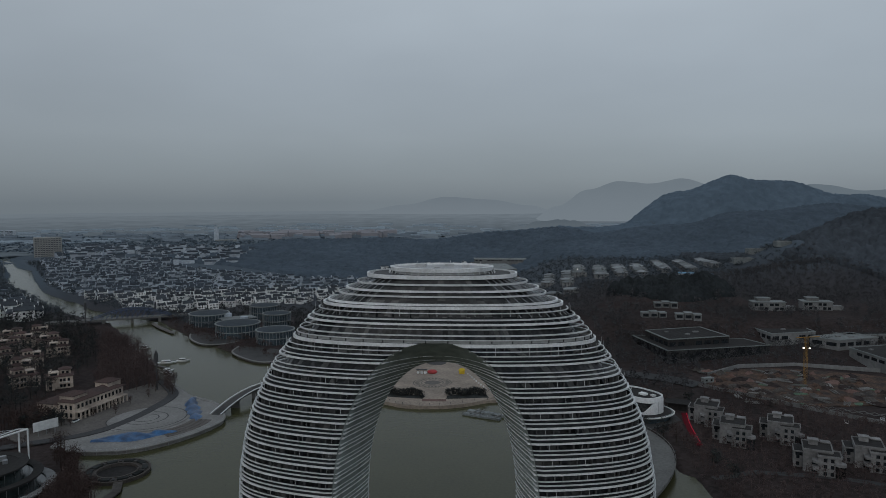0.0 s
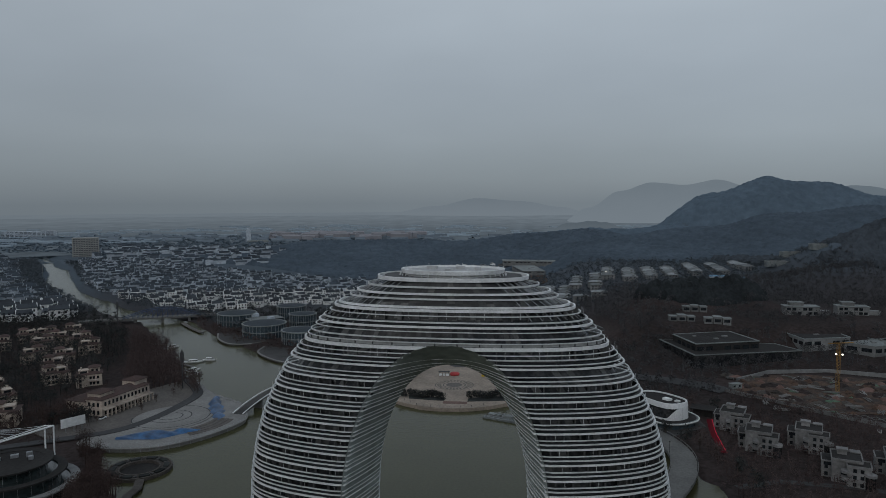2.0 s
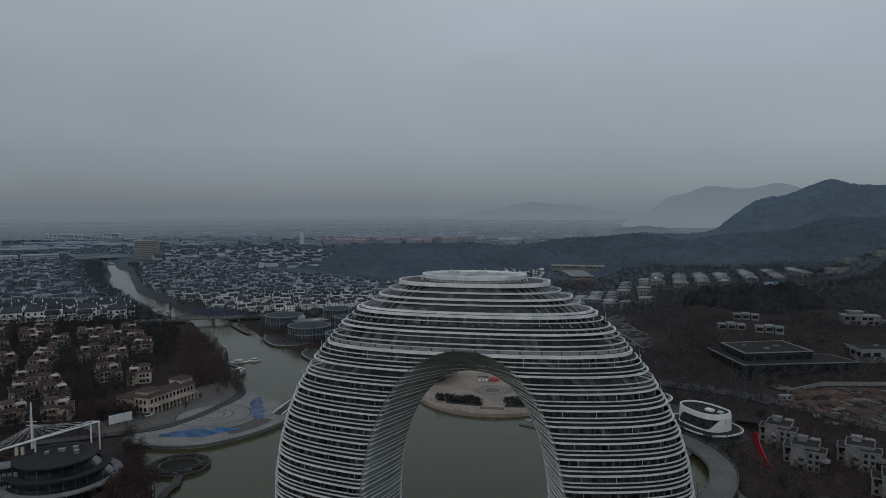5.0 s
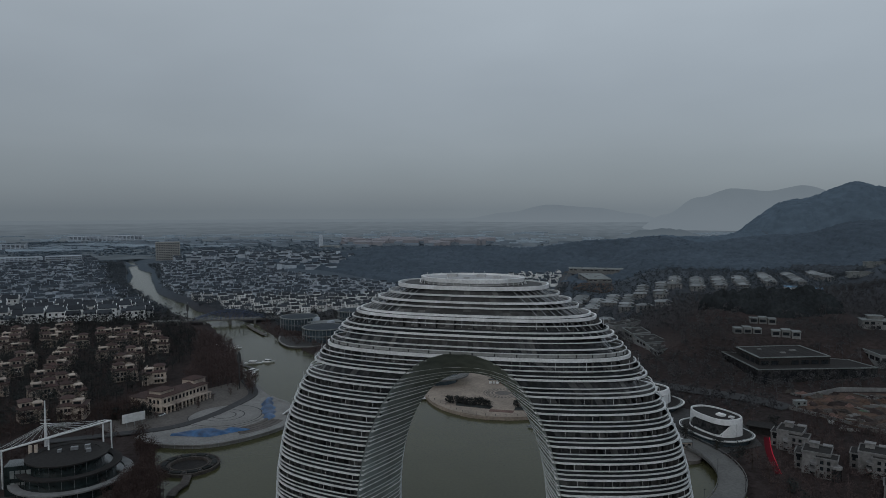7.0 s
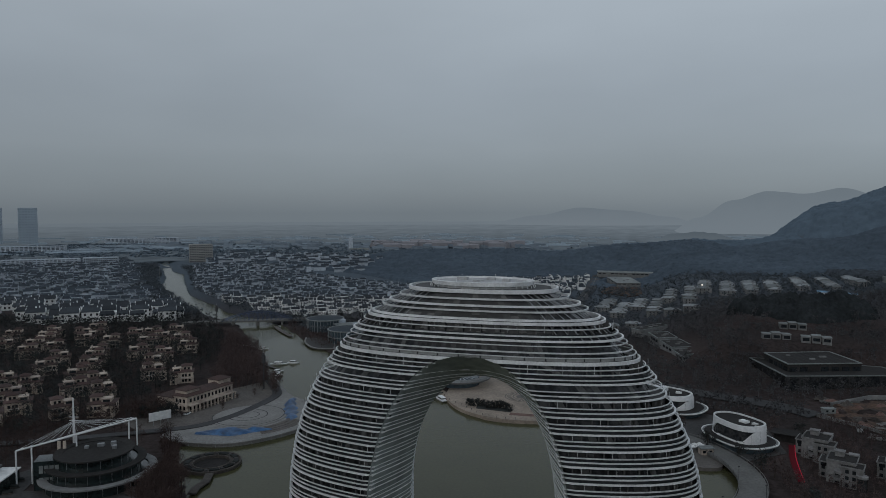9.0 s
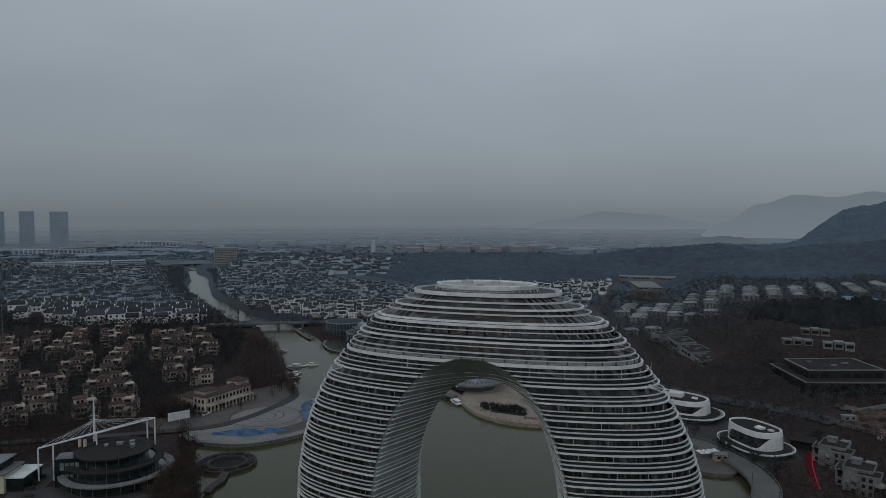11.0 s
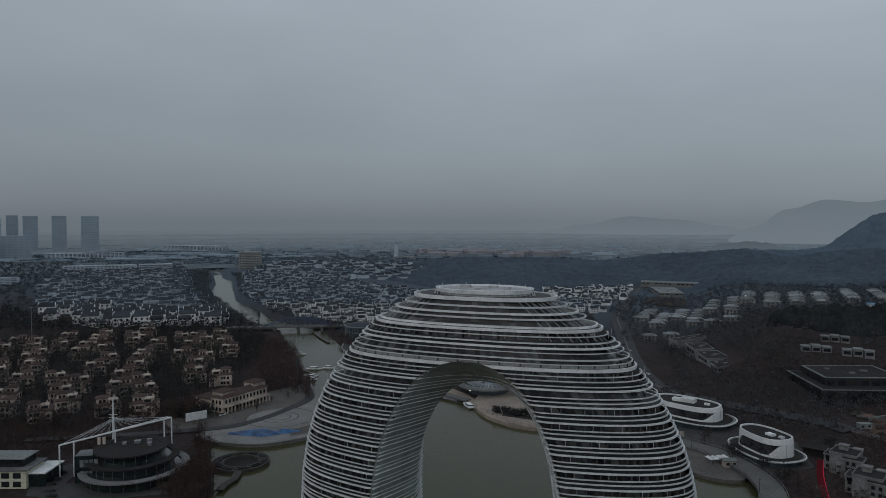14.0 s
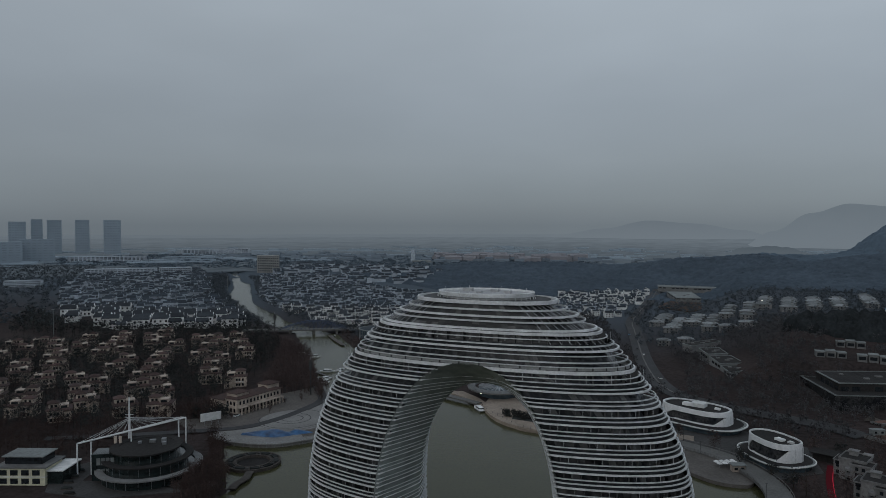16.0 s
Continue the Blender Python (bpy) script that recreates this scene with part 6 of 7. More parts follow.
# ---------- east of the tower ----------
drive = smooth_path([(50, 204, 2.0), (68, 194, 2.2), (84, 182, 2.6), (96, 164, 3.0), (103, 146, 3.2), (104.5, 126, 3.3), (99, 104, 3.3), (86, 80, 3.2), (70, 58, 3.0), (56, 40, 2.8)], 6)
ribbon("drive", drive, 11, 1.2, "concrete", "pale curved hotel drive on a low causeway", "road")
for side in (-1, 1):
    row = strip([(x, y, z) for x, y, z in drive], 11.4, 0)[0 if side < 0 else 1]
    rt = thing("parapet", row[0][0], row[0][1], 0, 0, "pale low parapet with posts along the curved drive", "railing", "drive parapets")
    o = row[0]
    part("rail", MB().tube([(a[0] - o[0], a[1] - o[1], a[2] + 0.95) for a in row], 0.16, 5), M["concrete"], rt)
    for a in row[::2]:
        part("post", MB().box(a[0] - o[0], a[1] - o[1], a[2] - 0.2, 0.4, 0.4, 1.3), M["concrete"], rt)
for k in range(4, len(drive) - 4, 5):
    x, y, z = strip(drive, 10.6, 0)[1 if k % 2 else 0][k]
    la = thing("street_lamp", x, y, z, 0, "slim dark street lamp beside the hotel drive", "street lamp", "drive lamps")
    part("post", MB().beam((0, 0, -0.2), (0, 0, 6.0), 0.09, 6), M["asphalt"], la)
    part("head", MB().box(0, 0, 5.9, 0.9, 0.3, 0.18), M["asphalt"], la)
for k in range(8, len(drive) - 6, 6):
    x, y, z = drive[k]
    tagged(part("causeway_pier", MB().box(x, y, -4, 6, 2, z + 3.2), M["concrete"]), "grey concrete pier under the drive", "pier", "causeway piers")
slab("quay", [p[:2] for p in smooth_path([(40, 203), (58, 170), (66, 158), (80, 147), (93, 147), (96, 156), (88, 172), (78, 186), (60, 200)], 4)], -2, 1.6, "lot_paving", "grey paved landing beside the drive", "quay")
slab("pavement", [(46, 214), (70, 200), (88, 186), (98, 168), (108, 160), (128, 176), (126, 215), (96, 236), (60, 246), (44, 232)], 0.6, 1.55, "paving_dark", "grey paved forecourt round the white pavilions", "pavement")
kb = thing("gatehouse", 90, 165, 1.6, 20, "small cream gatehouse with a flat roof", "kiosk")
part("wall", MB().box(0, 0, 0, 6, 3.6, 3.0), M["cream"], kb)
part("roof", MB().box(0, 0, 3.0, 7, 4.6, 0.35), M["shed_roof"], kb)
windows(kb, [(-1.5, -1.82, 1.0, 0), (1.5, -1.82, 1.0, 0)], 1.6, 1.2)
tents = thing("sunshade_group", 82, 166, 1.6, 30, "white folded sunshades and tables on the landing", "sunshade")
for i in range(4):
    for j in range(2):
        part("canopy", MB().prism([(i * 2.8 - 1.2, j * 2.8 - 1.2), (i * 2.8 + 1.2, j * 2.8 - 1.2), (i * 2.8 + 1.2, j * 2.8 + 1.2), (i * 2.8 - 1.2, j * 2.8 + 1.2)], 2.2, 3.0, 0.12), M["white"], tents)
        part("pole", MB().beam((i * 2.8, j * 2.8, 0), (i * 2.8, j * 2.8, 2.3), 0.07, 5), M["steel"], tents)


def egg(a, b, n=44, sharp=2.4, tail=0.0):
    """A rounded plan, narrower towards -x when tail is above 0."""
    out = []
    for i in range(n):
        t = 2 * math.pi * i / n
        c, s = math.cos(t), math.sin(t)
        x = a * math.copysign(abs(c) ** (2 / sharp), c)
        y = b * math.copysign(abs(s) ** (2 / sharp), s) * (1 + tail * c)
        out.append((x, y))
    return out


def white_pavilion(x, y, rz, a, b, h, tail, label, boxes):
    """A white rounded pavilion whose solid shell sweeps down over a glazed middle, on a wide slab."""
    t = thing("white_pavilion", x, y, 1.5, rz, label, "building", "white pavilions")
    plan = egg(a, b, 48, 2.6, tail)
    sl = egg(a * 1.35, b * 1.55, 48, 2.5, tail)
    part("base_wall", MB().prism([(u * 0.9, v * 0.9) for u, v in sl], -0.5, 2.6), M["dome_glass"], t)
    part("base_slab", MB().loft([[(u * k, v * k, z) for u, v in sl] for k, z in ((0.97, 2.5), (1.0, 2.7), (1.0, 3.3), (0.96, 3.45))], caps=True), M["shed_roof"], t)
    part("slab_rim", MB().loft([[(u * k, v * k, z) for u, v in sl] for k, z in ((1.0, 3.0), (1.012, 3.1), (1.012, 3.62), (0.985, 3.62), (0.985, 3.4))]), M["white"], t, "thin white slab rim")
    part("terrace", MB().prism([(u * 0.93, v * 0.93) for u, v in sl], 3.45, 3.5), M["flat_roof"], t)
    part("glazing", MB().loft([[(u * k, v * k, z) for u, v in plan] for k, z in ((0.95, 3.5), (0.93, h - 2.2))]), M["glass"], t)
    # the solid end: a curved shell that rises round the nose and tapers along both sides
    n = len(plan)
    lo, hi = [], []
    for i in range(n):
        ang = 2 * math.pi * i / n
        k = 0.5 + 0.5 * math.cos(ang - 0.55)
        hgt = 3.5 + (h - 5.4) * ss(k, 0.5, 0.98)
        lo.append((plan[i][0] * 1.0, plan[i][1] * 1.0, 3.5))
        hi.append((plan[i][0] * 0.985, plan[i][1] * 0.985, max(hgt, 4.3 if k > 0.12 else 3.6)))
    inner = [(u * 0.94, v * 0.94, z) for u, v, z in hi]
    part("lower_shell", MB().loft([lo, hi, inner]), M["shell"], t, "white panelled lower shell")
    up = []
    for i in range(n):
        ang = 2 * math.pi * i / n
        k = 0.5 + 0.5 * math.cos(ang - math.pi - 0.2)
        up.append(h - 2.6 - (h - 6.2) * ss(k, 0.72, 1.0))
    o = [(u * 0.99, v * 0.99, z) for (u, v), z in zip(plan, up)]
    p = [(u * 0.955, v * 0.955, h) for u, v in plan]
    q = [(u * 0.9, v * 0.9, h) for u, v in plan]
    r = [(u * 0.9, v * 0.9, h - 0.8) for u, v in plan]
    part("upper_shell", MB().loft([[(u * 0.94, v * 0.94, z) for (u, v, z) in o], o, p, q, r]), M["shell"], t, "white panelled parapet band")
    for i in range(0, n, 3):
        u, v, z = hi[i]
        if z > 5.0:
            part("panel_joint", MB().beam((lo[i][0] * 1.003, lo[i][1] * 1.003, 3.6), (u * 1.004, v * 1.004, z), 0.06, 4), M["grey_wall"], t)
    part("roof", MB().prism([(u * 0.905, v * 0.905) for u, v in plan], h - 1.1, h - 0.75), M["flat_roof"], t, "dark flat roof")
    for bx, by, sx, sy, hh in boxes:
        part("roof_unit", MB().box(bx, by, h - 0.75, sx, sy, hh, 8), M["white"], t)


white_pavilion(107.5, 187, -55, 14.5, 9, 12.2, 0.12, "white curved pavilion with dark glazing on a round slab", [(4, 0, 4, 3, 1.0), (9, 2, 2.4, 2, 0.8)])
white_pavilion(71, 241, -28, 21, 11.5, 11.2, 0.05, "long white oval pavilion with a dark roof", [(1, 1, 8, 6, 2.2), (-5, -1, 5, 4, 1.6), (12, 2, 3, 2, 1.0)])
hut = thing("dark_hut", 132, 198, 1.2, -20, "dark low hut with a flat roof", "hut")
part("wall", MB().box(0, 0, -0.5, 10, 7, 4.3), M["flat_roof"], hut)
part("roof", MB().box(0, 0, 3.8, 13, 10, 0.4), M["flat_roof"], hut)


def modern_villa(v, label):
    """A three-storey pale villa with stepped terraces, curved balconies and flat dark roofs."""
    t = thing("pale_villa", 0, 0, 0, 0, label, "house", "pale villas")
    part("wall", MB().box(0, 0, -1, 11, 12, 10.2), M["villa_grey"], t)
    part("front_block", MB().box(4.2, -5.5, -1, 8.5, 8, 9.2), M["villa_grey"], t)
    part("back_block", MB().box(-5.5, 3, -1, 7, 9, 7.8), M["villa_grey"], t)
    part("stair_tower", MB().box(3.5, 6.2, -1, 3.4, 3, 11.0).box(3.5, 6.2, 10.0, 4.0, 3.6, 0.3), M["villa_grey"], t)
    for nm, x, y, sx, sy, z in (("roof", 0, 0, 11.6, 12.6, 9.2), ("front_roof", 4.2, -5.5, 9.1, 8.6, 8.2), ("back_roof", -5.5, 3, 7.6, 9.6, 6.8)):
        part(nm, MB().box(x, y, z, sx, sy, 0.45), M["villa_grey"], t)
        part("roof_deck", MB().box(x, y, z + 0.45, sx - 0.9, sy - 0.9, 0.06), M["flat_roof"], t)
    for z in (2.6, 5.6):
        b = part("balcony", MB().prism([(-2.2, -9.5), (-1.2, -10.6), (0.6, -11.0), (0.6, -1.5), (-2.2, -1.5)], z, z + 1.1), M["villa_grey"], t)
    for z in (0.4, 3.4):
        part("loggia", MB().box(-0.9, -6.08, z, 2.6, 0.3, 2.0), M["window"], t)
    part("side_loggia", MB().box(-5.5, -1.56, 5.2, 5.6, 0.2, 1.4), M["window"], t)
    for bx, by, z, sx, sy in ((0, 0, 9.65, 11.6, 12.6), (4.2, -5.5, 8.65, 9.1, 8.6)):
        part("parapet", MB().loft([[(bx + u * sx * k / 2, by + v * sy * k / 2, q) for u, v in ((-1, -1), (1, -1), (1, 1), (-1, 1))] for k, q in ((1, z), (1, z + 0.5), (0.95, z + 0.5), (0.95, z))]), M["villa_grey"], t)
    part("roof_hut", MB().box(-1.5, 2.5, 9.2, 3.6, 3.0, 2.6).box(-1.5, 2.5, 11.8, 4.4, 3.8, 0.25), M["villa_grey"], t)
    part("corner_glass", MB().beam((8.2, -9.2, -0.5), (8.2, -9.2, 5.4), 1.9, 14), M["glass"], t)
    part("corner_balcony", MB().beam((8.2, -9.2, 5.4), (8.2, -9.2, 6.5), 2.2, 14), M["villa_grey"], t)
    sp = [(x, -9.52, z, 0) for x in (2.6, 5.2) for z in (0.6, 3.6, 6.3)] + [(8.47, y, z, 90) for y in (-6.5, -3.4) for z in (0.8, 3.6, 6.2)] + [(-5.5 + k, -1.52, z, 0) for k in (-1.8, 1.6) for z in (0.8, 3.8)] + [(5.52, y, 6.6, 90) for y in (1, 4)]
    windows(t, sp, 1.3, 1.5)
    return t


vp = [modern_villa(v, "pale three-storey villa with flat roofs and balconies") for v in range(2)]
place_copies(vp, [(141, 176), (144, 147), (168, 151), (168, 114), (192, 119)], -22, 4, 3)
rs = thing("light_strip", 129, 168, 1.25, 0, "glowing red light strip along a garden path", "light")
lit = smooth_path([(132.6, 188.5, 0.45), (129, 169.3, 0.45), (127, 152.8, 0.45), (125.6, 138, 0.45)], 6)
# the wide ribbon's emission stands for red light falling on the path
for nm, w, lift, ml in (("glowing_path", 2.6, 0.0, "red_glow"), ("light_line", 0.35, 0.12, "red_lamp")):
    l_, r_ = strip([(x - 129 + (1.5 if nm == "light_line" else 0), y - 168, z + lift) for x, y, z in lit], w, 0)
    part(nm, MB().loft([l_, r_], closed=False), M[ml], rs)
ribbon("path", [(x, y, 1.32) for x, y in ((120, 100), (140, 108), (170, 104), (200, 92))], 4, 0.3, "asphalt", "dark winding path among the trees", "path")

# construction ground
slab("construction_ground", [p[:2] for p in smooth_path([(163, 245), (172, 268), (212, 292), (272, 280), (300, 250), (262, 214), (200, 206), (170, 232)], 4)], 0, 1.75, "earth", "churned orange-brown earth of a building site", "ground")
for i in range(150):
    rng2 = random.Random(900 + i)
    x, y = rng2.uniform(170, 264), rng2.uniform(205, 286)
    if (y - 206) < (x - 262) * 1.6:
        continue
    nm, mt = rng2.choice((("rubble_pile", "stone_dark"), ("earth_heap", "earth"), ("green_net", "net"), ("timber_stack", "stage_paving"), ("earth_heap", "soil"), ("rubble_pile", "stone_dark"), ("earth_heap", "soil"), ("earth_heap", "steps"), ("timber_stack", "concrete")))
    o = thing(nm, x, y, 1.7, rng2.uniform(0, 180), {"rubble_pile": "grey rubble pile on the building site", "earth_heap": "brown earth heap on the building site", "green_net": "green dust netting over soil", "timber_stack": "stack of pale timber on the building site"}[nm], nm.split("_")[1], "building site heaps")
    mb = MB()
    if nm == "timber_stack":
        for k in range(6):
            part("plank", MB().box(0, 0.6 * k - 1.5, 0.25 * (k % 3), 9, 0.4, 0.25, rng2.uniform(-8, 8)), M[mt], o)
        continue
    else:
        s = rng2.uniform(1.8, 4) if nm == "green_net" else rng2.uniform(2.5, 7)
        lp = []
        for k, z in ((1, 0), (0.7, 0.5), (0.3, 1.0)):
            lp.append([(s * k * math.cos(q * 0.63) * rng2.uniform(0.7, 1.2), s * 0.6 * k * math.sin(q * 0.63) * rng2.uniform(0.7, 1.2), z * rng2.uniform(0.7, 1.3) * (0.5 if nm == "green_net" else 1.4)) for q in range(10)])
        mb.loft(lp, caps=True)
    part("mound" if nm != "green_net" else "sheet", mb, M[mt], o)
ribbon("site_wall", [(158, 246, 3.4), (180, 222, 3.4), (200, 202, 3.4), (226, 178, 3.4), (250, 160, 3.4)], 0.5, 2.4, "grey_wall", "grey hoarding wall round the building site", "wall")
ribbon("retaining_wall", [(172, 272, 3.4), (200, 294, 4.0), (240, 300, 4.0), (290, 286, 4.0)], 0.7, 4, "grey_wall", "curved concrete retaining wall", "wall")
for i in range(14):
    x, y = 196 + 4.4 * i, 204 - 2.4 * i
    fr = thing("pipe_frame", x, y + 6, 1.7, -30, "pale lattice frames laid on the site", "frame", "lattice frames")
    part("bar", MB().beam((-2.4, -3, 0.3), (2.4, 3, 0.3), 0.2, 5).beam((-2.4, 3, 0.5), (2.4, -3, 0.5), 0.2, 5), M["concrete"], fr)
for x, y, rz in ((166, 254, 20),):
    sc = thing("site_cabin", x, y, 1.7, rz, "small white site cabin at the building site gate", "cabin", "site cabins by the gate")
    part("wall", MB().box(0, 0, -0.3, 7, 3.4, 3.1), M["shed_roof"], sc)
    part("roof", MB().box(0, 0, 2.8, 7.5, 3.9, 0.2), M["shed_roof"], sc)
    windows(sc, [(-1.8, -1.72, 1.0, 0), (1.8, -1.72, 1.0, 0)], 1.3, 1.1)
crane = thing("tower_crane", 224, 249, 1.7, 0, "slim yellow-brown tower crane with lit floodlights", "crane")
mb = MB()
for sx in (-0.8, 0.8):
    for sy in (-0.8, 0.8):
        mb.beam((sx, sy, 0), (sx, sy, 30), 0.12, 4)
for k in range(15):
    mb.beam((-0.8, -0.8, 2 * k), (0.8, -0.8, 2 * k + 2), 0.08, 4).beam((0.8, 0.8, 2 * k), (-0.8, 0.8, 2 * k + 2), 0.08, 4)
part("mast", mb, M["crane"], crane)
part("jib", MB().beam((-6, 0, 30), (10, 4, 30), 0.3, 4), M["crane"], crane)
for dx, dz in ((-1.8, 23.5), (1.8, 23.2)):
    part("floodlight", MB().box(dx, -1.0, dz, 0.9, 0.4, 0.7), M["lamp"], crane)
for x, y, lab in ((212, 176, "white car"), (233, 181, "white van")):
    c = thing("car", x, y, 1.3, 65, lab + " parked by the site road", "car")
    part("body", MB().loft([[(u * 2.1, w * 0.9, z) for u, w in ((-1, -1), (1, -1), (1.05, 0), (1, 1), (-1, 1))] for z in (0.35, 0.95)], caps=True), M["white"], c)
    part("cabin", MB().prism([(-1.3, -0.8), (0.9, -0.8), (0.9, 0.8), (-1.3, 0.8)], 0.95, 1.5, 0.8), M["window"], c)
    for u in (-1.3, 1.3):
        for w in (-0.85, 0.85):
            part("wheel", MB().beam((u, w - 0.1, 0.33), (u, w + 0.1, 0.33), 0.33, 10), M["asphalt"], c)


# ---------- low museum halls ----------
def hall_box(name, corners, z0, z1, wall, roof, label, rim=0.5, category="building"):
    """A flat-roofed hall on four corners, with a raised rim round a sunken roof."""
    cx, cy = sum(c[0] for c in corners) / 4, sum(c[1] for c in corners) / 4
    t = thing(name, cx, cy, z0, 0, label, category)
    q = [(x - cx, y - cy) for x, y in corners]
    h = z1 - z0
    part("wall", MB().prism(q, -4, h), M[wall], t)
    sc = lambda k: [(x * k, y * k) for x, y in q]  # noqa: E731
    r = max(math.hypot(*p) for p in q)
    k1, k2 = 1 + 0.5 / r, 1 - 0.9 / r
    part("roof_rim", MB().loft([[(x, y, z) for x, y in sc(k)] for k, z in ((k1, h - 0.1), (k1, h + rim), (k2, h + rim), (k2, h + 0.05))]), M["shed_roof"], t)
    part("roof", MB().prism(sc(k2), h + 0.02, h + 0.15), M[roof], t, "dark flat roof")
    for i in (1, 0, 2):
        (ax, ay), (bx, by) = q[i], q[(i + 1) % 4]
        d = Vector((bx - ax, by - ay))
        n = max(2, int(d.length / 7))
        if h < 3 or wall in ("glass", "shed_roof"):
            break
        for k in range(n):
            if (k * 7 + i) % 5 == 0:
                continue
            u = (k + 0.5) / n
            part("window", MB().box(ax + d.x * u, ay + d.y * u, h * 0.42, d.length / n * 0.7, 0.3, h * 0.34, math.degrees(math.atan2(d.y, d.x))), M["window"], t)
    for k in range(3):
        u, v = 0.25 + 0.22 * k, 0.3 + 0.17 * ((k * 2) % 3)
        x = (q[0][0] * (1 - u) + q[3][0] * u) * (1 - v) + (q[1][0] * (1 - u) + q[2][0] * u) * v
        y = (q[0][1] * (1 - u) + q[3][1] * u) * (1 - v) + (q[1][1] * (1 - u) + q[2][1] * u) * v
        part("roof_unit", MB().box(x, y, h + 0.1, 2.4 + k, 1.8, 0.9, 15), M["grey_wall"], t)
    return t, q, h


t, q, h = hall_box("museum_hall", [(149, 350), (157, 314), (205, 329), (195, 366)], 8, 16.6, "flat_roof", "flat_roof", "dark flat-roofed museum hall on a grey plinth")
for i in range(9):
    u = i / 9
    part("roof_seam", MB().beam((q[0][0] * 0.9 + (q[3][0] - q[0][0]) * u * 0.9, q[0][1] * 0.9 + (q[3][1] - q[0][1]) * u * 0.9, h + 0.18), (q[1][0] * 0.9 + (q[2][0] - q[1][0]) * u * 0.9, q[1][1] * 0.9 + (q[2][1] - q[1][1]) * u * 0.9, h + 0.18), 0.12, 4), M["asphalt"], t)
hall_box("museum_plinth", [(140, 356), (153, 300), (232, 322), (222, 345)], 6, 11.5, "glass", "flat_roof", "long low grey-rimmed museum wing")
hall_box("museum_wing", [(236, 378), (241, 342), (278, 352), (276, 390)], 8, 16, "grey_wall", "flat_roof", "grey concrete wing with a flat dark roof")
hall_box("museum_wing", [(280, 398), (300, 350), (345, 356), (330, 420)], 8, 14, "grey_wall", "flat_roof", "broad grey wing with a flat dark roof")
hall_box("museum_wing", [(300, 425), (330, 395), (385, 440), (350, 468)], 10, 17, "grey_wall", "flat_roof", "broad grey wing with a flat dark roof")
hall_box("museum_wing", [(308, 361), (270, 343), (284, 329), (319, 342)], 6, 14, "grey_wall", "shed_roof", "low grey wing with a pale flat roof")
hall_box("museum_wing", [(286, 318), (291, 282), (330, 296), (322, 330)], 5, 11, "grey_wall", "flat_roof", "low grey wing with a flat dark roof")
for q4, zt in (([(72, 448), (79, 420), (95, 428), (89, 455)], 11.5), ([(80, 417), (88, 386), (106, 396), (97, 426)], 10.5), ([(88, 383), (94, 358), (114, 385), (106, 394)], 9.5)):
    hall_box("low_hall", q4, 5, zt, "grey_wall", "flat_roof", "low grey terraced hall with a dark roof")
hall_box("low_hall", [(58, 478), (66, 468), (92, 505), (84, 514)], 7, 9.5, "grey_wall", "flat_roof", "low white-rimmed hall with a dark roof")


def terrace_villa(x, y, n, rz, label):
    """A row of cube-like grey villas with deep dark windows."""
    t = thing("cube_villa", x, y, gz(x, y), rz, label, "house", "hillside villas")
    for i in range(n):
        u = (i - (n - 1) / 2) * 6.9
        part("block", MB().box(u, 0.8 * (i % 2), -4, 6.0, 7.5, 7.8 + 0.8 * (i % 2)), M["grey_wall"], t)
        part("roof_rim", MB().box(u, 0.8 * (i % 2), 3.8 + 0.8 * (i % 2), 6.5, 8.0, 0.4), M["shed_roof"], t)
        part("deep_window", MB().box(u, -3.8 + 0.8 * (i % 2), 0.8, 4.4, 0.3, 2.3), M["window"], t)


for x, y, n, rz in ((163, 384, 3, 0), (183, 424, 3, -4), (189, 377, 3, -8), ):
    terrace_villa(x, y, n, rz, "grey cube villas with flat roofs on the hillside")


def hillside_lodge(x, y, L, rz, label):
    """A broad two-storey grey lodge with window bays and a pale roof rim."""
    t = thing("hillside_lodge", x, y, gz(x, y), rz, label, "building", "hillside lodges")
    part("wall", MB().box(0, 0, -4, L, 12, 11), M["grey_wall"], t)
    part("upper_wing", MB().box(-L * 0.12, 2, 7, L * 0.4, 8, 3), M["grey_wall"], t)
    part("roof_rim", MB().box(0, 0, 7, L + 1.2, 13.2, 0.5), M["shed_roof"], t)
    part("wing_rim", MB().box(-L * 0.12, 2, 10, L * 0.4 + 1, 9, 0.4), M["shed_roof"], t)
    part("side_block", MB().box(L * 0.5 + 5, 1, -4, 9, 8, 7.5), M["grey_wall"], t)
    for i in range(6):
        for z in (0.6, 4.0):
            if (i + int(z)) % 3:
                part("window", MB().box((i - 2.5) * L / 6.4, -6.05, z, L / 9, 0.2, 2.2), M["window"], t)


hillside_lodge(270, 424, 27, -4, "broad grey hillside lodge with flat roofs")
hillside_lodge(313, 428, 24, -8, "broad grey hillside lodge with flat roofs")

# ---------- estate behind ----------
def estate_house(v, label, pitched=True):
    t = thing("estate_house", 0, 0, 0, 0, label, "house", "estate houses")
    L = 12 + 2 * v
    part("wall", MB().box(0, 0, -3, L, 8, 8.6), M["grey_wall"], t)
    part("roof", MB().hip(0, 0, 5.6, L, 8, 1.9, 0.7, 0.3), M["estate_roof"], t, "pale grey pitched roof")
    part("dormer", MB().box(L * 0.2, -2.0, 5.6, 2.4, 3.4, 1.6), M["grey_wall"], t)
    windows(t, [(k * L / 7, -4.02, z, 0) for k in (-2, 0, 2) for z in (0.6, 3.4)], 1.3, 1.4)
    return t


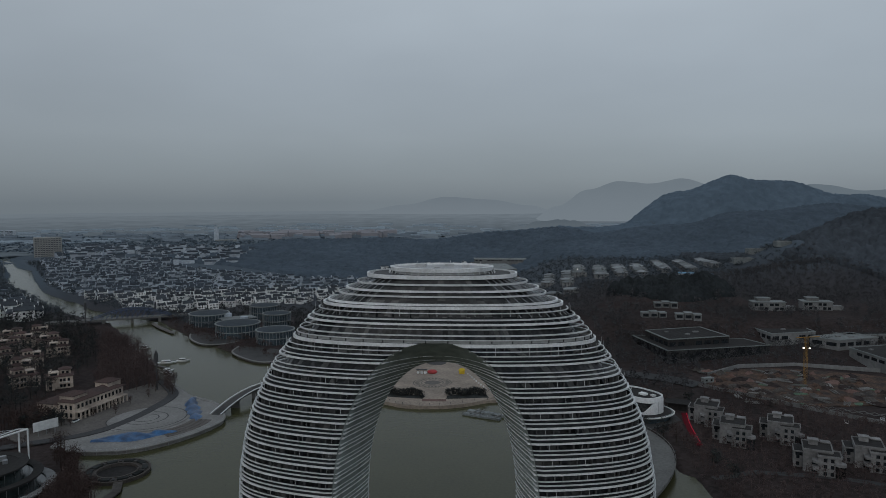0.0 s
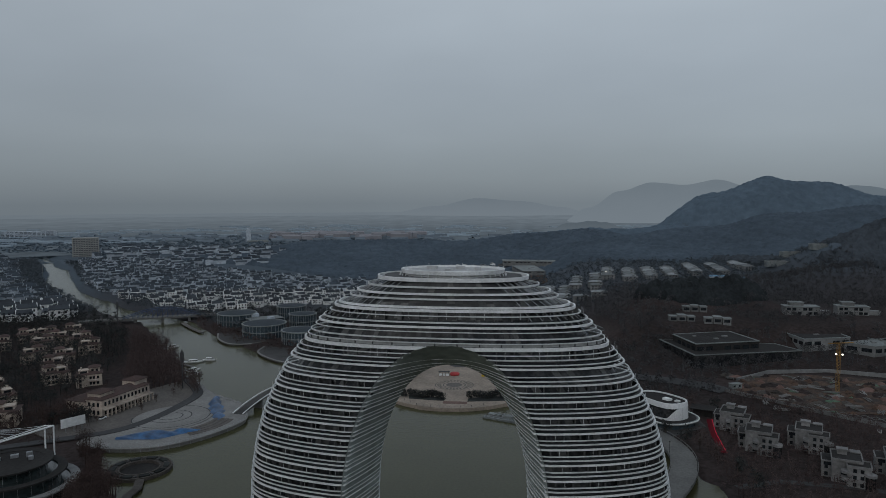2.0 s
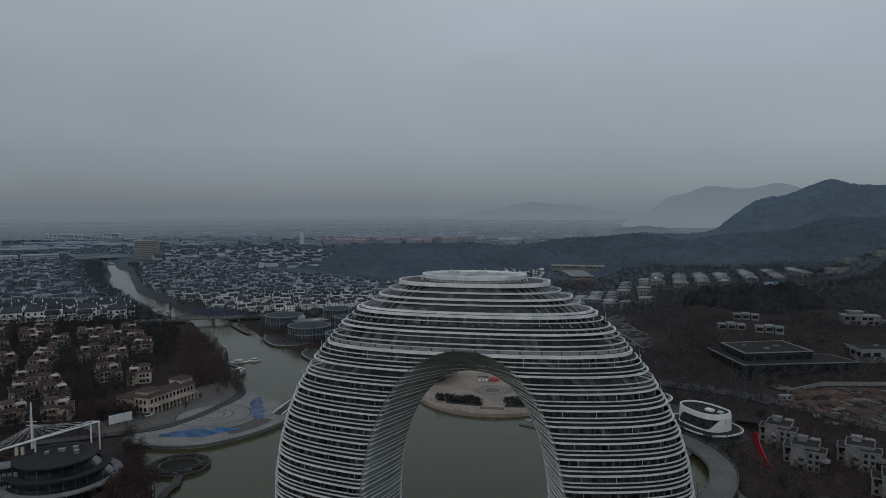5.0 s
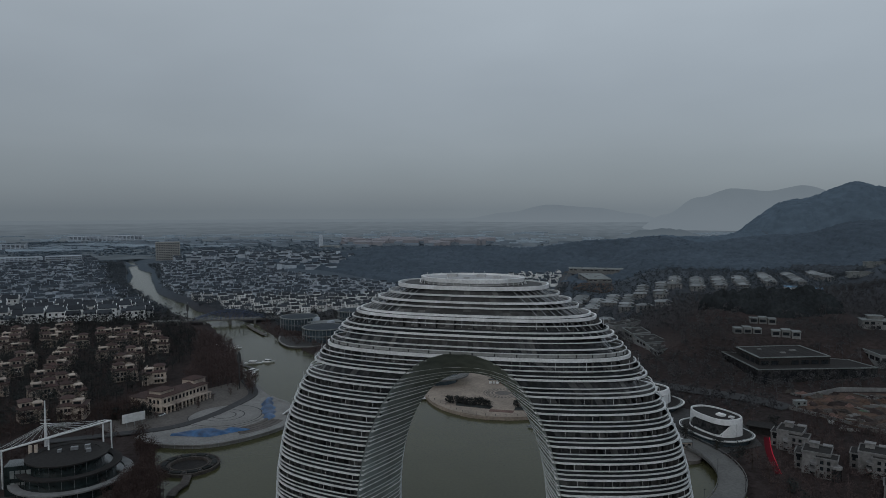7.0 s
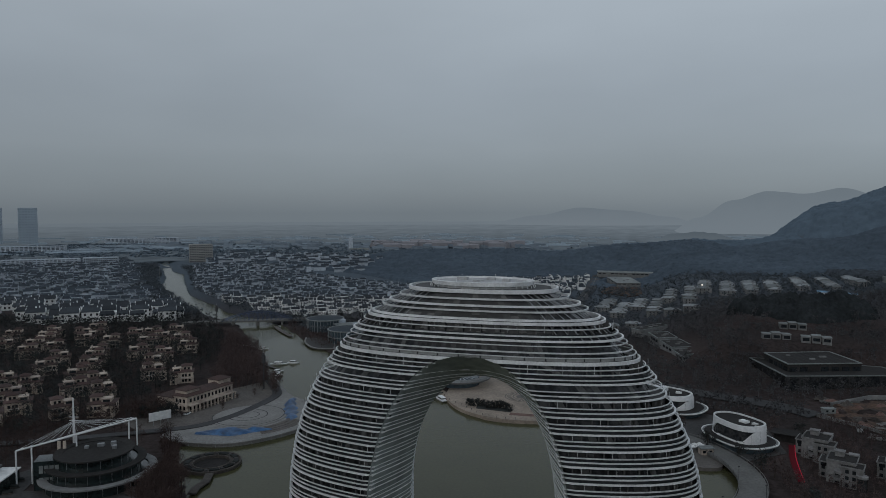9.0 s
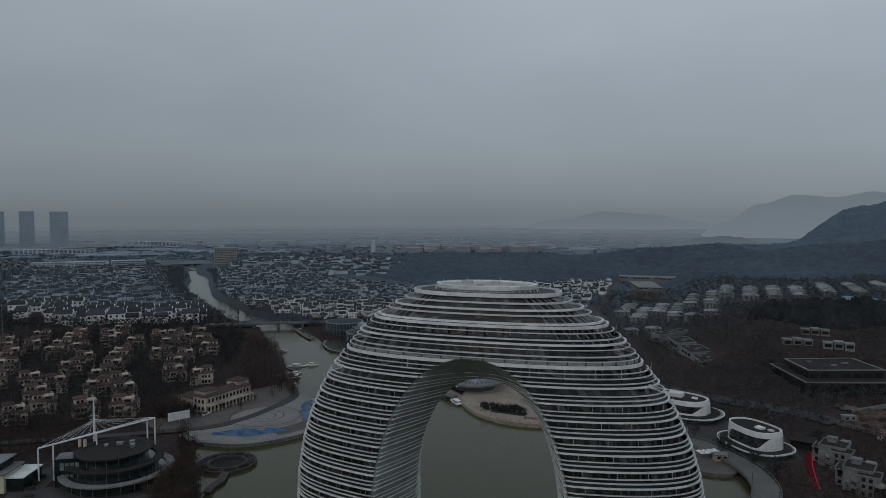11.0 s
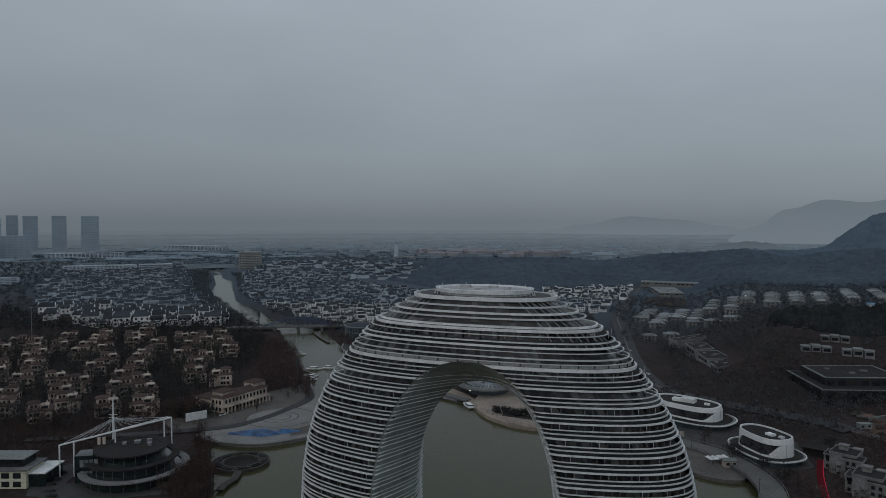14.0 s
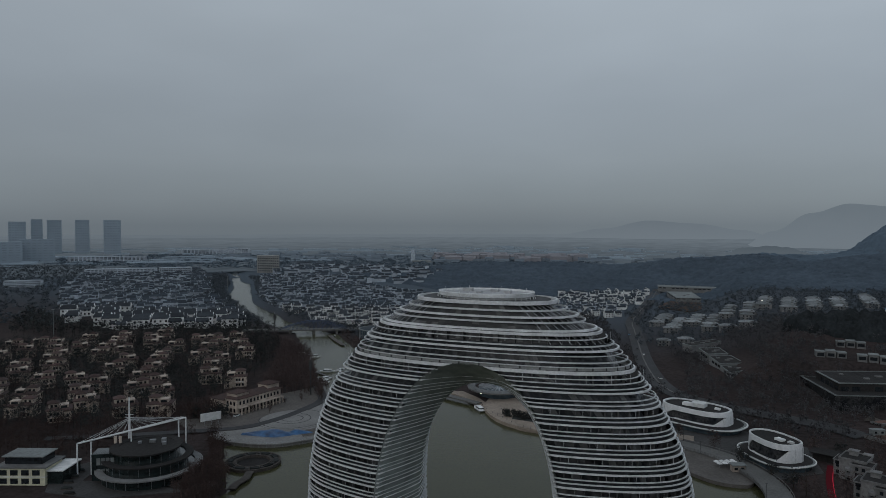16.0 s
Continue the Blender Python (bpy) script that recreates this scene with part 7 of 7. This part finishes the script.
ep = [estate_house(v, "grey estate house with a pale pitched roof") for v in range(3)]
spots = [(40, 512), (60, 528), (100, 572), (118, 560)]
for cx, cy, n, step in ((26, 640, 5, 17), (44, 600, 5, 19), (66, 655, 4, 18), (82, 600, 5, 18), (102, 660, 4, 19), (120, 610, 5, 19), (140, 660, 5, 18), (163, 640, 6, 17), (190, 652, 6, 17), (216, 660, 6, 18), (254, 700, 7, 17), (285, 695, 7, 18), (322, 718, 7, 18)):
    spots += [(cx + 0.12 * k * step, cy + k * step) for k in range(n)]
place_copies(ep, spots, 4, 5, 17)
bl = thing("site_cabins", 270, 625, gz(270, 625), -8, "white two-storey site cabins with blue roofs", "cabin")
for k, (x, y) in enumerate(((-8, 6), (6, -4))):
    part("cabin", MB().box(x, y, -3, 22, 7, 8.6), M["white"], bl)
    part("roof", MB().gable(x, y, 5.6, 22, 7, 1.2, 0.4, 0.2), M["blue_roof"], bl)
    windows(bl, [(x - 9 + 3 * i, y - 3.52, z, 0) for i in range(7) for z in (0.6, 3.4)], 1.2, 1.2)
hall_box("long_shed", [(4, 1070), (6, 1040), (98, 1030), (98, 1060)], 9, 14, "grey_wall", "shed_roof", "long pale-roofed sheds at the foot of the hill")
hall_box("long_shed", [(22, 1000), (40, 900), (75, 905), (60, 1005)], 6, 9.5, "grey_wall", "shed_roof", "long pale-roofed shed on bare ground")
for x, y, sx in ((352, 700, 30), (378, 728, 26), (398, 700, 18)):
    g = gz(x, y) + 2
    hall_box("hill_shed", [(x - sx / 2, y + 6), (x - sx / 2, y - 6), (x + sx / 2, y - 6), (x + sx / 2, y + 6)], g, g + 2.6, "shed_roof", "shed_roof", "pale flat shed on the hillside")
slab("bare_ground", [(24, 880), (18, 830), (60, 790), (110, 860), (90, 1000), (50, 1010)], 0, 3.2, "earth", "bare brown earth by the sheds", "ground")
lp = thing("street_light", 139.5, 674.3, gz(139.5, 674.3), 0, "street light that is switched on", "street light")
part("pole", MB().beam((0, 0, -1), (0, 0, 7.5), 0.12, 6), M["steel"], lp)
part("lamp", MB().box(0, -0.3, 7.4, 0.8, 0.8, 0.8), M["lamp"], lp)

# road to the north, with traffic standing
ribbon("road", smooth_path([(4, 1081, 6), (2, 889, 4), (-4, 688, 2.6), (6, 590, 2.4), (12, 545, 2.3), (31, 408, 2.0), (52, 322, 1.9), (84, 290, 2.0), (140, 262, 2.2), (158, 246, 2.0)], 6), 15, 0.5, "asphalt", "dark asphalt road running north between trees", "road")
ribbon("kerb", [(x, y, z + 0.12) for x, y, z in smooth_path([(4, 1081, 6), (2, 889, 4), (-4, 688, 2.6), (6, 590, 2.4), (12, 545, 2.3), (31, 408, 2.0), (52, 322, 1.9), (84, 290, 2.0)], 6)], 1.2, 0.3, "concrete", "pale kerbed strip along the middle of the road", "kerb")


def car(x, y, z, rz, paint, label, lit=None):
    c = thing("car", x, y, z, rz, label, "car", "cars on the road")
    part("body", MB().loft([[(u * 2.2, w * 0.92, q) for u, w in ((-1, -0.9), (-0.9, -1), (0.9, -1), (1.02, -0.7), (1.02, 0.7), (0.9, 1), (-0.9, 1), (-1, 0.9))] for q in (0.3, 0.95)], caps=True), M[paint], c)
    part("cabin", MB().prism([(-1.6, -0.82), (0.9, -0.82), (0.9, 0.82), (-1.6, 0.82)], 0.95, 1.5, 0.78), M["window"], c)
    for u in (-1.35, 1.35):
        for w in (-0.86, 0.86):
            part("wheel", MB().beam((u, w - 0.1, 0.33), (u, w + 0.1, 0.33), 0.33, 10), M["asphalt"], c)
    if lit:
        for w in (-0.6, 0.6):
            part("lamp", MB().box(2.27 if lit == "lamp" else -2.24, w, 0.55, 0.15, 0.4, 0.25), M[lit], c)


for x, y, rz, paint, lit in ((-7, 700, 98, "asphalt", "red_lamp"), (4, 640, 278, "asphalt", "lamp"), (3, 560, 100, "blue_roof", None), (26, 450, 100, "white", None), (18, 478, 100, "asphalt", None), (45, 355, 110, "white", None)):
    car(x, y, 2.4 if y > 480 else 2.1, rz, paint, "small car on the north road")
car(-192, 180 - 22, 1.72, 80, "white", "white van parked by the arcade")
for i, (x, y) in enumerate(((-176, 205), (-180, 192), (-183, 180), (-178, 172), (-188, 168), (-190, 150), (-196, 142))):
    pl = copy_thing(TREES[i % 2], pose(x, y, 1.7, 0, 0, 70 * i) @ Matrix.Diagonal((0.5, 0.5, 0.5, 1)))
    pl.scale = (0.5, 0.5, 0.5)

# ---------- far buildings ----------
def block(name, x, y, sx, sy, h, rz, wall, label, floors, cols, category="building", group=""):
    """A block of flats with a window to each bay."""
    t = thing(name, x, y, gz(x, y), rz, label, category, group)
    part("wall", MB().box(0, 0, -3, sx, sy, h + 3), M[wall], t)
    part("parapet", MB().box(0, 0, h, sx * 0.98, sy * 0.98, 1.2), M[wall], t)
    fh = h / floors
    for f in range(floors):
        # windows take haze-paled colours instead of dark glass
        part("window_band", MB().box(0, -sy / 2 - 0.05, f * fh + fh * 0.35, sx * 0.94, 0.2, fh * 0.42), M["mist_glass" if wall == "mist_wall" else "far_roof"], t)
    for c in range(cols + 1):
        part("wall_pier", MB().box(-sx * 0.47 + sx * 0.94 * c / cols, -sy / 2 - 0.12, 0, sx * 0.3 / cols, 0.3, h), M[wall], t)
    return t


block("apartment_block", -905, 1215, 52, 30, 40, 35, "brick", "tall brick apartment block by the river", 10, 10)
t = thing("clock_tower", -753, 1753, 3, 20, "pale square tower among low buildings", "tower")
part("shaft", MB().box(0, 0, -2, 12, 12, 40).box(0, 0, 38, 8, 8, 5), M["far_wall"], t)
part("base", MB().box(26, 0, -2, 60, 26, 10), M["shed_roof"], t)
for x, y, sx, h, lab in ((-1165, 1020, 150, 14, "long pale low-rise block"), (-1060, 1075, 70, 16, "pale low-rise block"), (-1650, 1440, 220, 16, "long pale terrace of flats"), (-1730, 2050, 260, 18, "long white terrace of flats"), (-1085, 715, 60, 12, "pale brown low-rise block")):
    block("low_rise_block", x, y, sx, 18, h, 40, "far_wall", lab + " on the plain", 4, 18, group="low-rise blocks")
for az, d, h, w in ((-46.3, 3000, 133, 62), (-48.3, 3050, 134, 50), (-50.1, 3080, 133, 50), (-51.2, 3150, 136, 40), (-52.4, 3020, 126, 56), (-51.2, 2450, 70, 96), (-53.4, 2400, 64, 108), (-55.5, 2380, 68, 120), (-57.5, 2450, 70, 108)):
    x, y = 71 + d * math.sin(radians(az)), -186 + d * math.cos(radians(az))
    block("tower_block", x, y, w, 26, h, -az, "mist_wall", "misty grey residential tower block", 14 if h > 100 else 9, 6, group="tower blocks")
rng = np.random.default_rng(77)
far_pts = [(-1500 + 1900 * rng.random(), 1750 + 380 * rng.random()) for i in range(160)]
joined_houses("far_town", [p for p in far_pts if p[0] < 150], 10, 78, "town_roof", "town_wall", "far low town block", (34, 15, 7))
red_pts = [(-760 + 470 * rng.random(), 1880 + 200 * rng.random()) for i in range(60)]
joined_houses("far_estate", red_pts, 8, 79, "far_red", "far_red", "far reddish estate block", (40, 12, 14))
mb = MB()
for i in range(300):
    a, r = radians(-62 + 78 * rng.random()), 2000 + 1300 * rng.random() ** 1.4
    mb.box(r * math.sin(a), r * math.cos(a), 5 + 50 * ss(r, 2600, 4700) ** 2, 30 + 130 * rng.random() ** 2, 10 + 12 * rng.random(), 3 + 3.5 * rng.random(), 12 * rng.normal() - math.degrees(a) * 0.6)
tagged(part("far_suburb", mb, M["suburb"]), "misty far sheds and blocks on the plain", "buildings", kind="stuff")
town = scatter([(-850, 1130), (-560, 1010), (-420, 1010), (-440, 1190), (-700, 1500), (-1000, 1500)], 26, 80, keep=0.55)
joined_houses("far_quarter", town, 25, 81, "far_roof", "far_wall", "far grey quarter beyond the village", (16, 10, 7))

far_wood = clear_of(scatter([(-2000, 1300), (-1300, 1230), (-1080, 1340), (-820, 1180), (-640, 1480), (-200, 1500), (-100, 1900), (-900, 2150), (-1900, 1900)], 22, 82, keep=0.7), town, 14)
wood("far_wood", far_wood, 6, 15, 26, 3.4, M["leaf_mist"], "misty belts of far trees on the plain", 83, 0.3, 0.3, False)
# ---------- woods on the east side and the hills ----------
built = [(x, y) for x, y in ((163, 384), (183, 424), (189, 377), (262, 426), (292, 434), (318, 426), (171, 340), (190, 330), (160, 335), (258, 365), (310, 385), (342, 432), (290, 318), (95, 385), (92, 420), (76, 490), (220, 330))]
east = clear_of(clear_of(scatter([(66, 300), (62, 420), (44, 480), (80, 540), (140, 590), (240, 620), (420, 680), (470, 560), (440, 300), (320, 290), (280, 300), (220, 302), (168, 280), (150, 268), (100, 300)], 7.5, 41), built, 20), spots, 11)
east = east[((east[:, 0] - 198) / 62) ** 2 + ((east[:, 1] - 466) / 34) ** 2 > 0.8]
wood("wood", east, 8.0, 4.0, 80, 0.5, M["leaf_mid"], "dark winter woodland on the hillside", 42)
STRIP = [(133, 192), (130, 184), (128, 176), (127, 168), (126.5, 160), (127, 152), (127, 146)]
wood("wood", clear_of(clear_of(scatter([(110, 60), (116, 130), (126, 185), (150, 196), (156, 240), (200, 198), (280, 120), (300, 80), (220, 60)], 4.3, 43, keep=0.9), [(141, 176), (144, 147), (168, 151), (168, 114), (192, 119), (132, 198)], 10.5), STRIP, 4.5), 6.5, 2.4, 56, 0.34, M["leaf_brown"], "thin bare saplings round the villas", 44)
wood("wood", scatter([(96, 240), (130, 216), (150, 230), (160, 262), (120, 280), (80, 292), (60, 300), (40, 330), (20, 420), (0, 520), (-40, 680), (-70, 700), (-20, 500), (6, 400), (40, 300), (50, 250)], 7, 45, keep=0.8), 7.5, 3.2, 40, 0.7, M["leaf_mid"], "dark trees along the road and forecourt", 46)
wood("wood", clear_of(scatter([(-110, 640), (-180, 555), (-130, 480), (-90, 340), (-60, 300), (20, 320), (0, 440), (-20, 560), (-60, 690)], 8.5, 47, keep=0.85), pts_vr, 10), 9, 4.0, 34, 0.85, M["leaf_mid"], "dark trees north of the plaza", 48)
HILLS = [(-700, 1150), (-440, 1010), (-250, 830), (-60, 840), (0, 900), (120, 900), (300, 880), (345, 760), (390, 650), (450, 560), (900, 560), (1250, 1200), (1250, 1800), (300, 1800), (-300, 1480), (-620, 1450)]
GLADES = spots + [(50, 1050), (20, 1055), (80, 1045), (48, 950), (40, 980), (60, 850), (40, 880), (352, 700), (378, 728), (398, 700)]


def wooded(X, Y):
    k = inside(HILLS, X, Y) & ((ground_np(X, Y) > 6) | (Y < 1250))
    k &= ~inside(VILLAGE_E, X, Y)
    for x, y in GLADES:
        k &= (X - x) ** 2 + (Y - y) ** 2 > 500
    return k


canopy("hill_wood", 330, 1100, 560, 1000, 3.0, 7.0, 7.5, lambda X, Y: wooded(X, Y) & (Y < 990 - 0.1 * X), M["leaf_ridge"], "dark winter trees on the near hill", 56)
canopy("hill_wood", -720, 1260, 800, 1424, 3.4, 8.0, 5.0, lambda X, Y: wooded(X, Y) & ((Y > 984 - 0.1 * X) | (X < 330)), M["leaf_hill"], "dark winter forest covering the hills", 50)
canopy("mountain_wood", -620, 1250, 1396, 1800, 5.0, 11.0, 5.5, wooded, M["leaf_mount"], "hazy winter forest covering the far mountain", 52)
canopy("hill_wood", 120, 280, 415, 520, 2.6, 6.5, 9.0, lambda X, Y: ((X - 198) / 62) ** 2 + ((Y - 466) / 34) ** 2 < 1, M["leaf_mound"], "dark evergreen trees on the small mound", 57)
gardens = clear_of(scatter([(12, 500), (60, 500), (120, 540), (250, 600), (400, 640), (420, 780), (340, 900), (140, 900), (0, 880), (-20, 720), (14, 600)], 9, 53, keep=0.75), spots + [(270, 625), (262, 631)], 8.5)
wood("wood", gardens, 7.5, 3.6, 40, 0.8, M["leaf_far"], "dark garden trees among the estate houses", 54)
for i, (x, y) in enumerate(((-199, 148), (-204, 144), (-208, 151), (-202, 156), (-211, 145), (-196, 152))):
    copy_thing(TREES[2 + i % 2], pose(x, y, gz(x, y), 0, 0, 60 * i))
scatter_trees = scatter([(-150, 195), (-172, 232), (-186, 246), (-192, 232), (-176, 212)], 7, 51)
for i, (x, y) in enumerate(scatter_trees[:10]):
    copy_thing(TREES[i % 2], pose(float(x), float(y), 1.6, 0, 0, 50 * i))
for i, (x, y) in enumerate(((128, 206), (118, 214), (104, 160), (92, 176), (80, 196), (62, 208), (140, 204), (112, 150), (116, 142), (120, 128))):
    copy_thing(TREES[i % 4], pose(x, y, gz(x, y), 0, 0, 50 * i))
for i, (m0, x, y) in enumerate(zip(TREES, (-140, -120, 124, 126), (60, 48, 112, 96))):
    m0.matrix_basis = pose(x, y, gz(x, y), 0, 0, 30 * i)
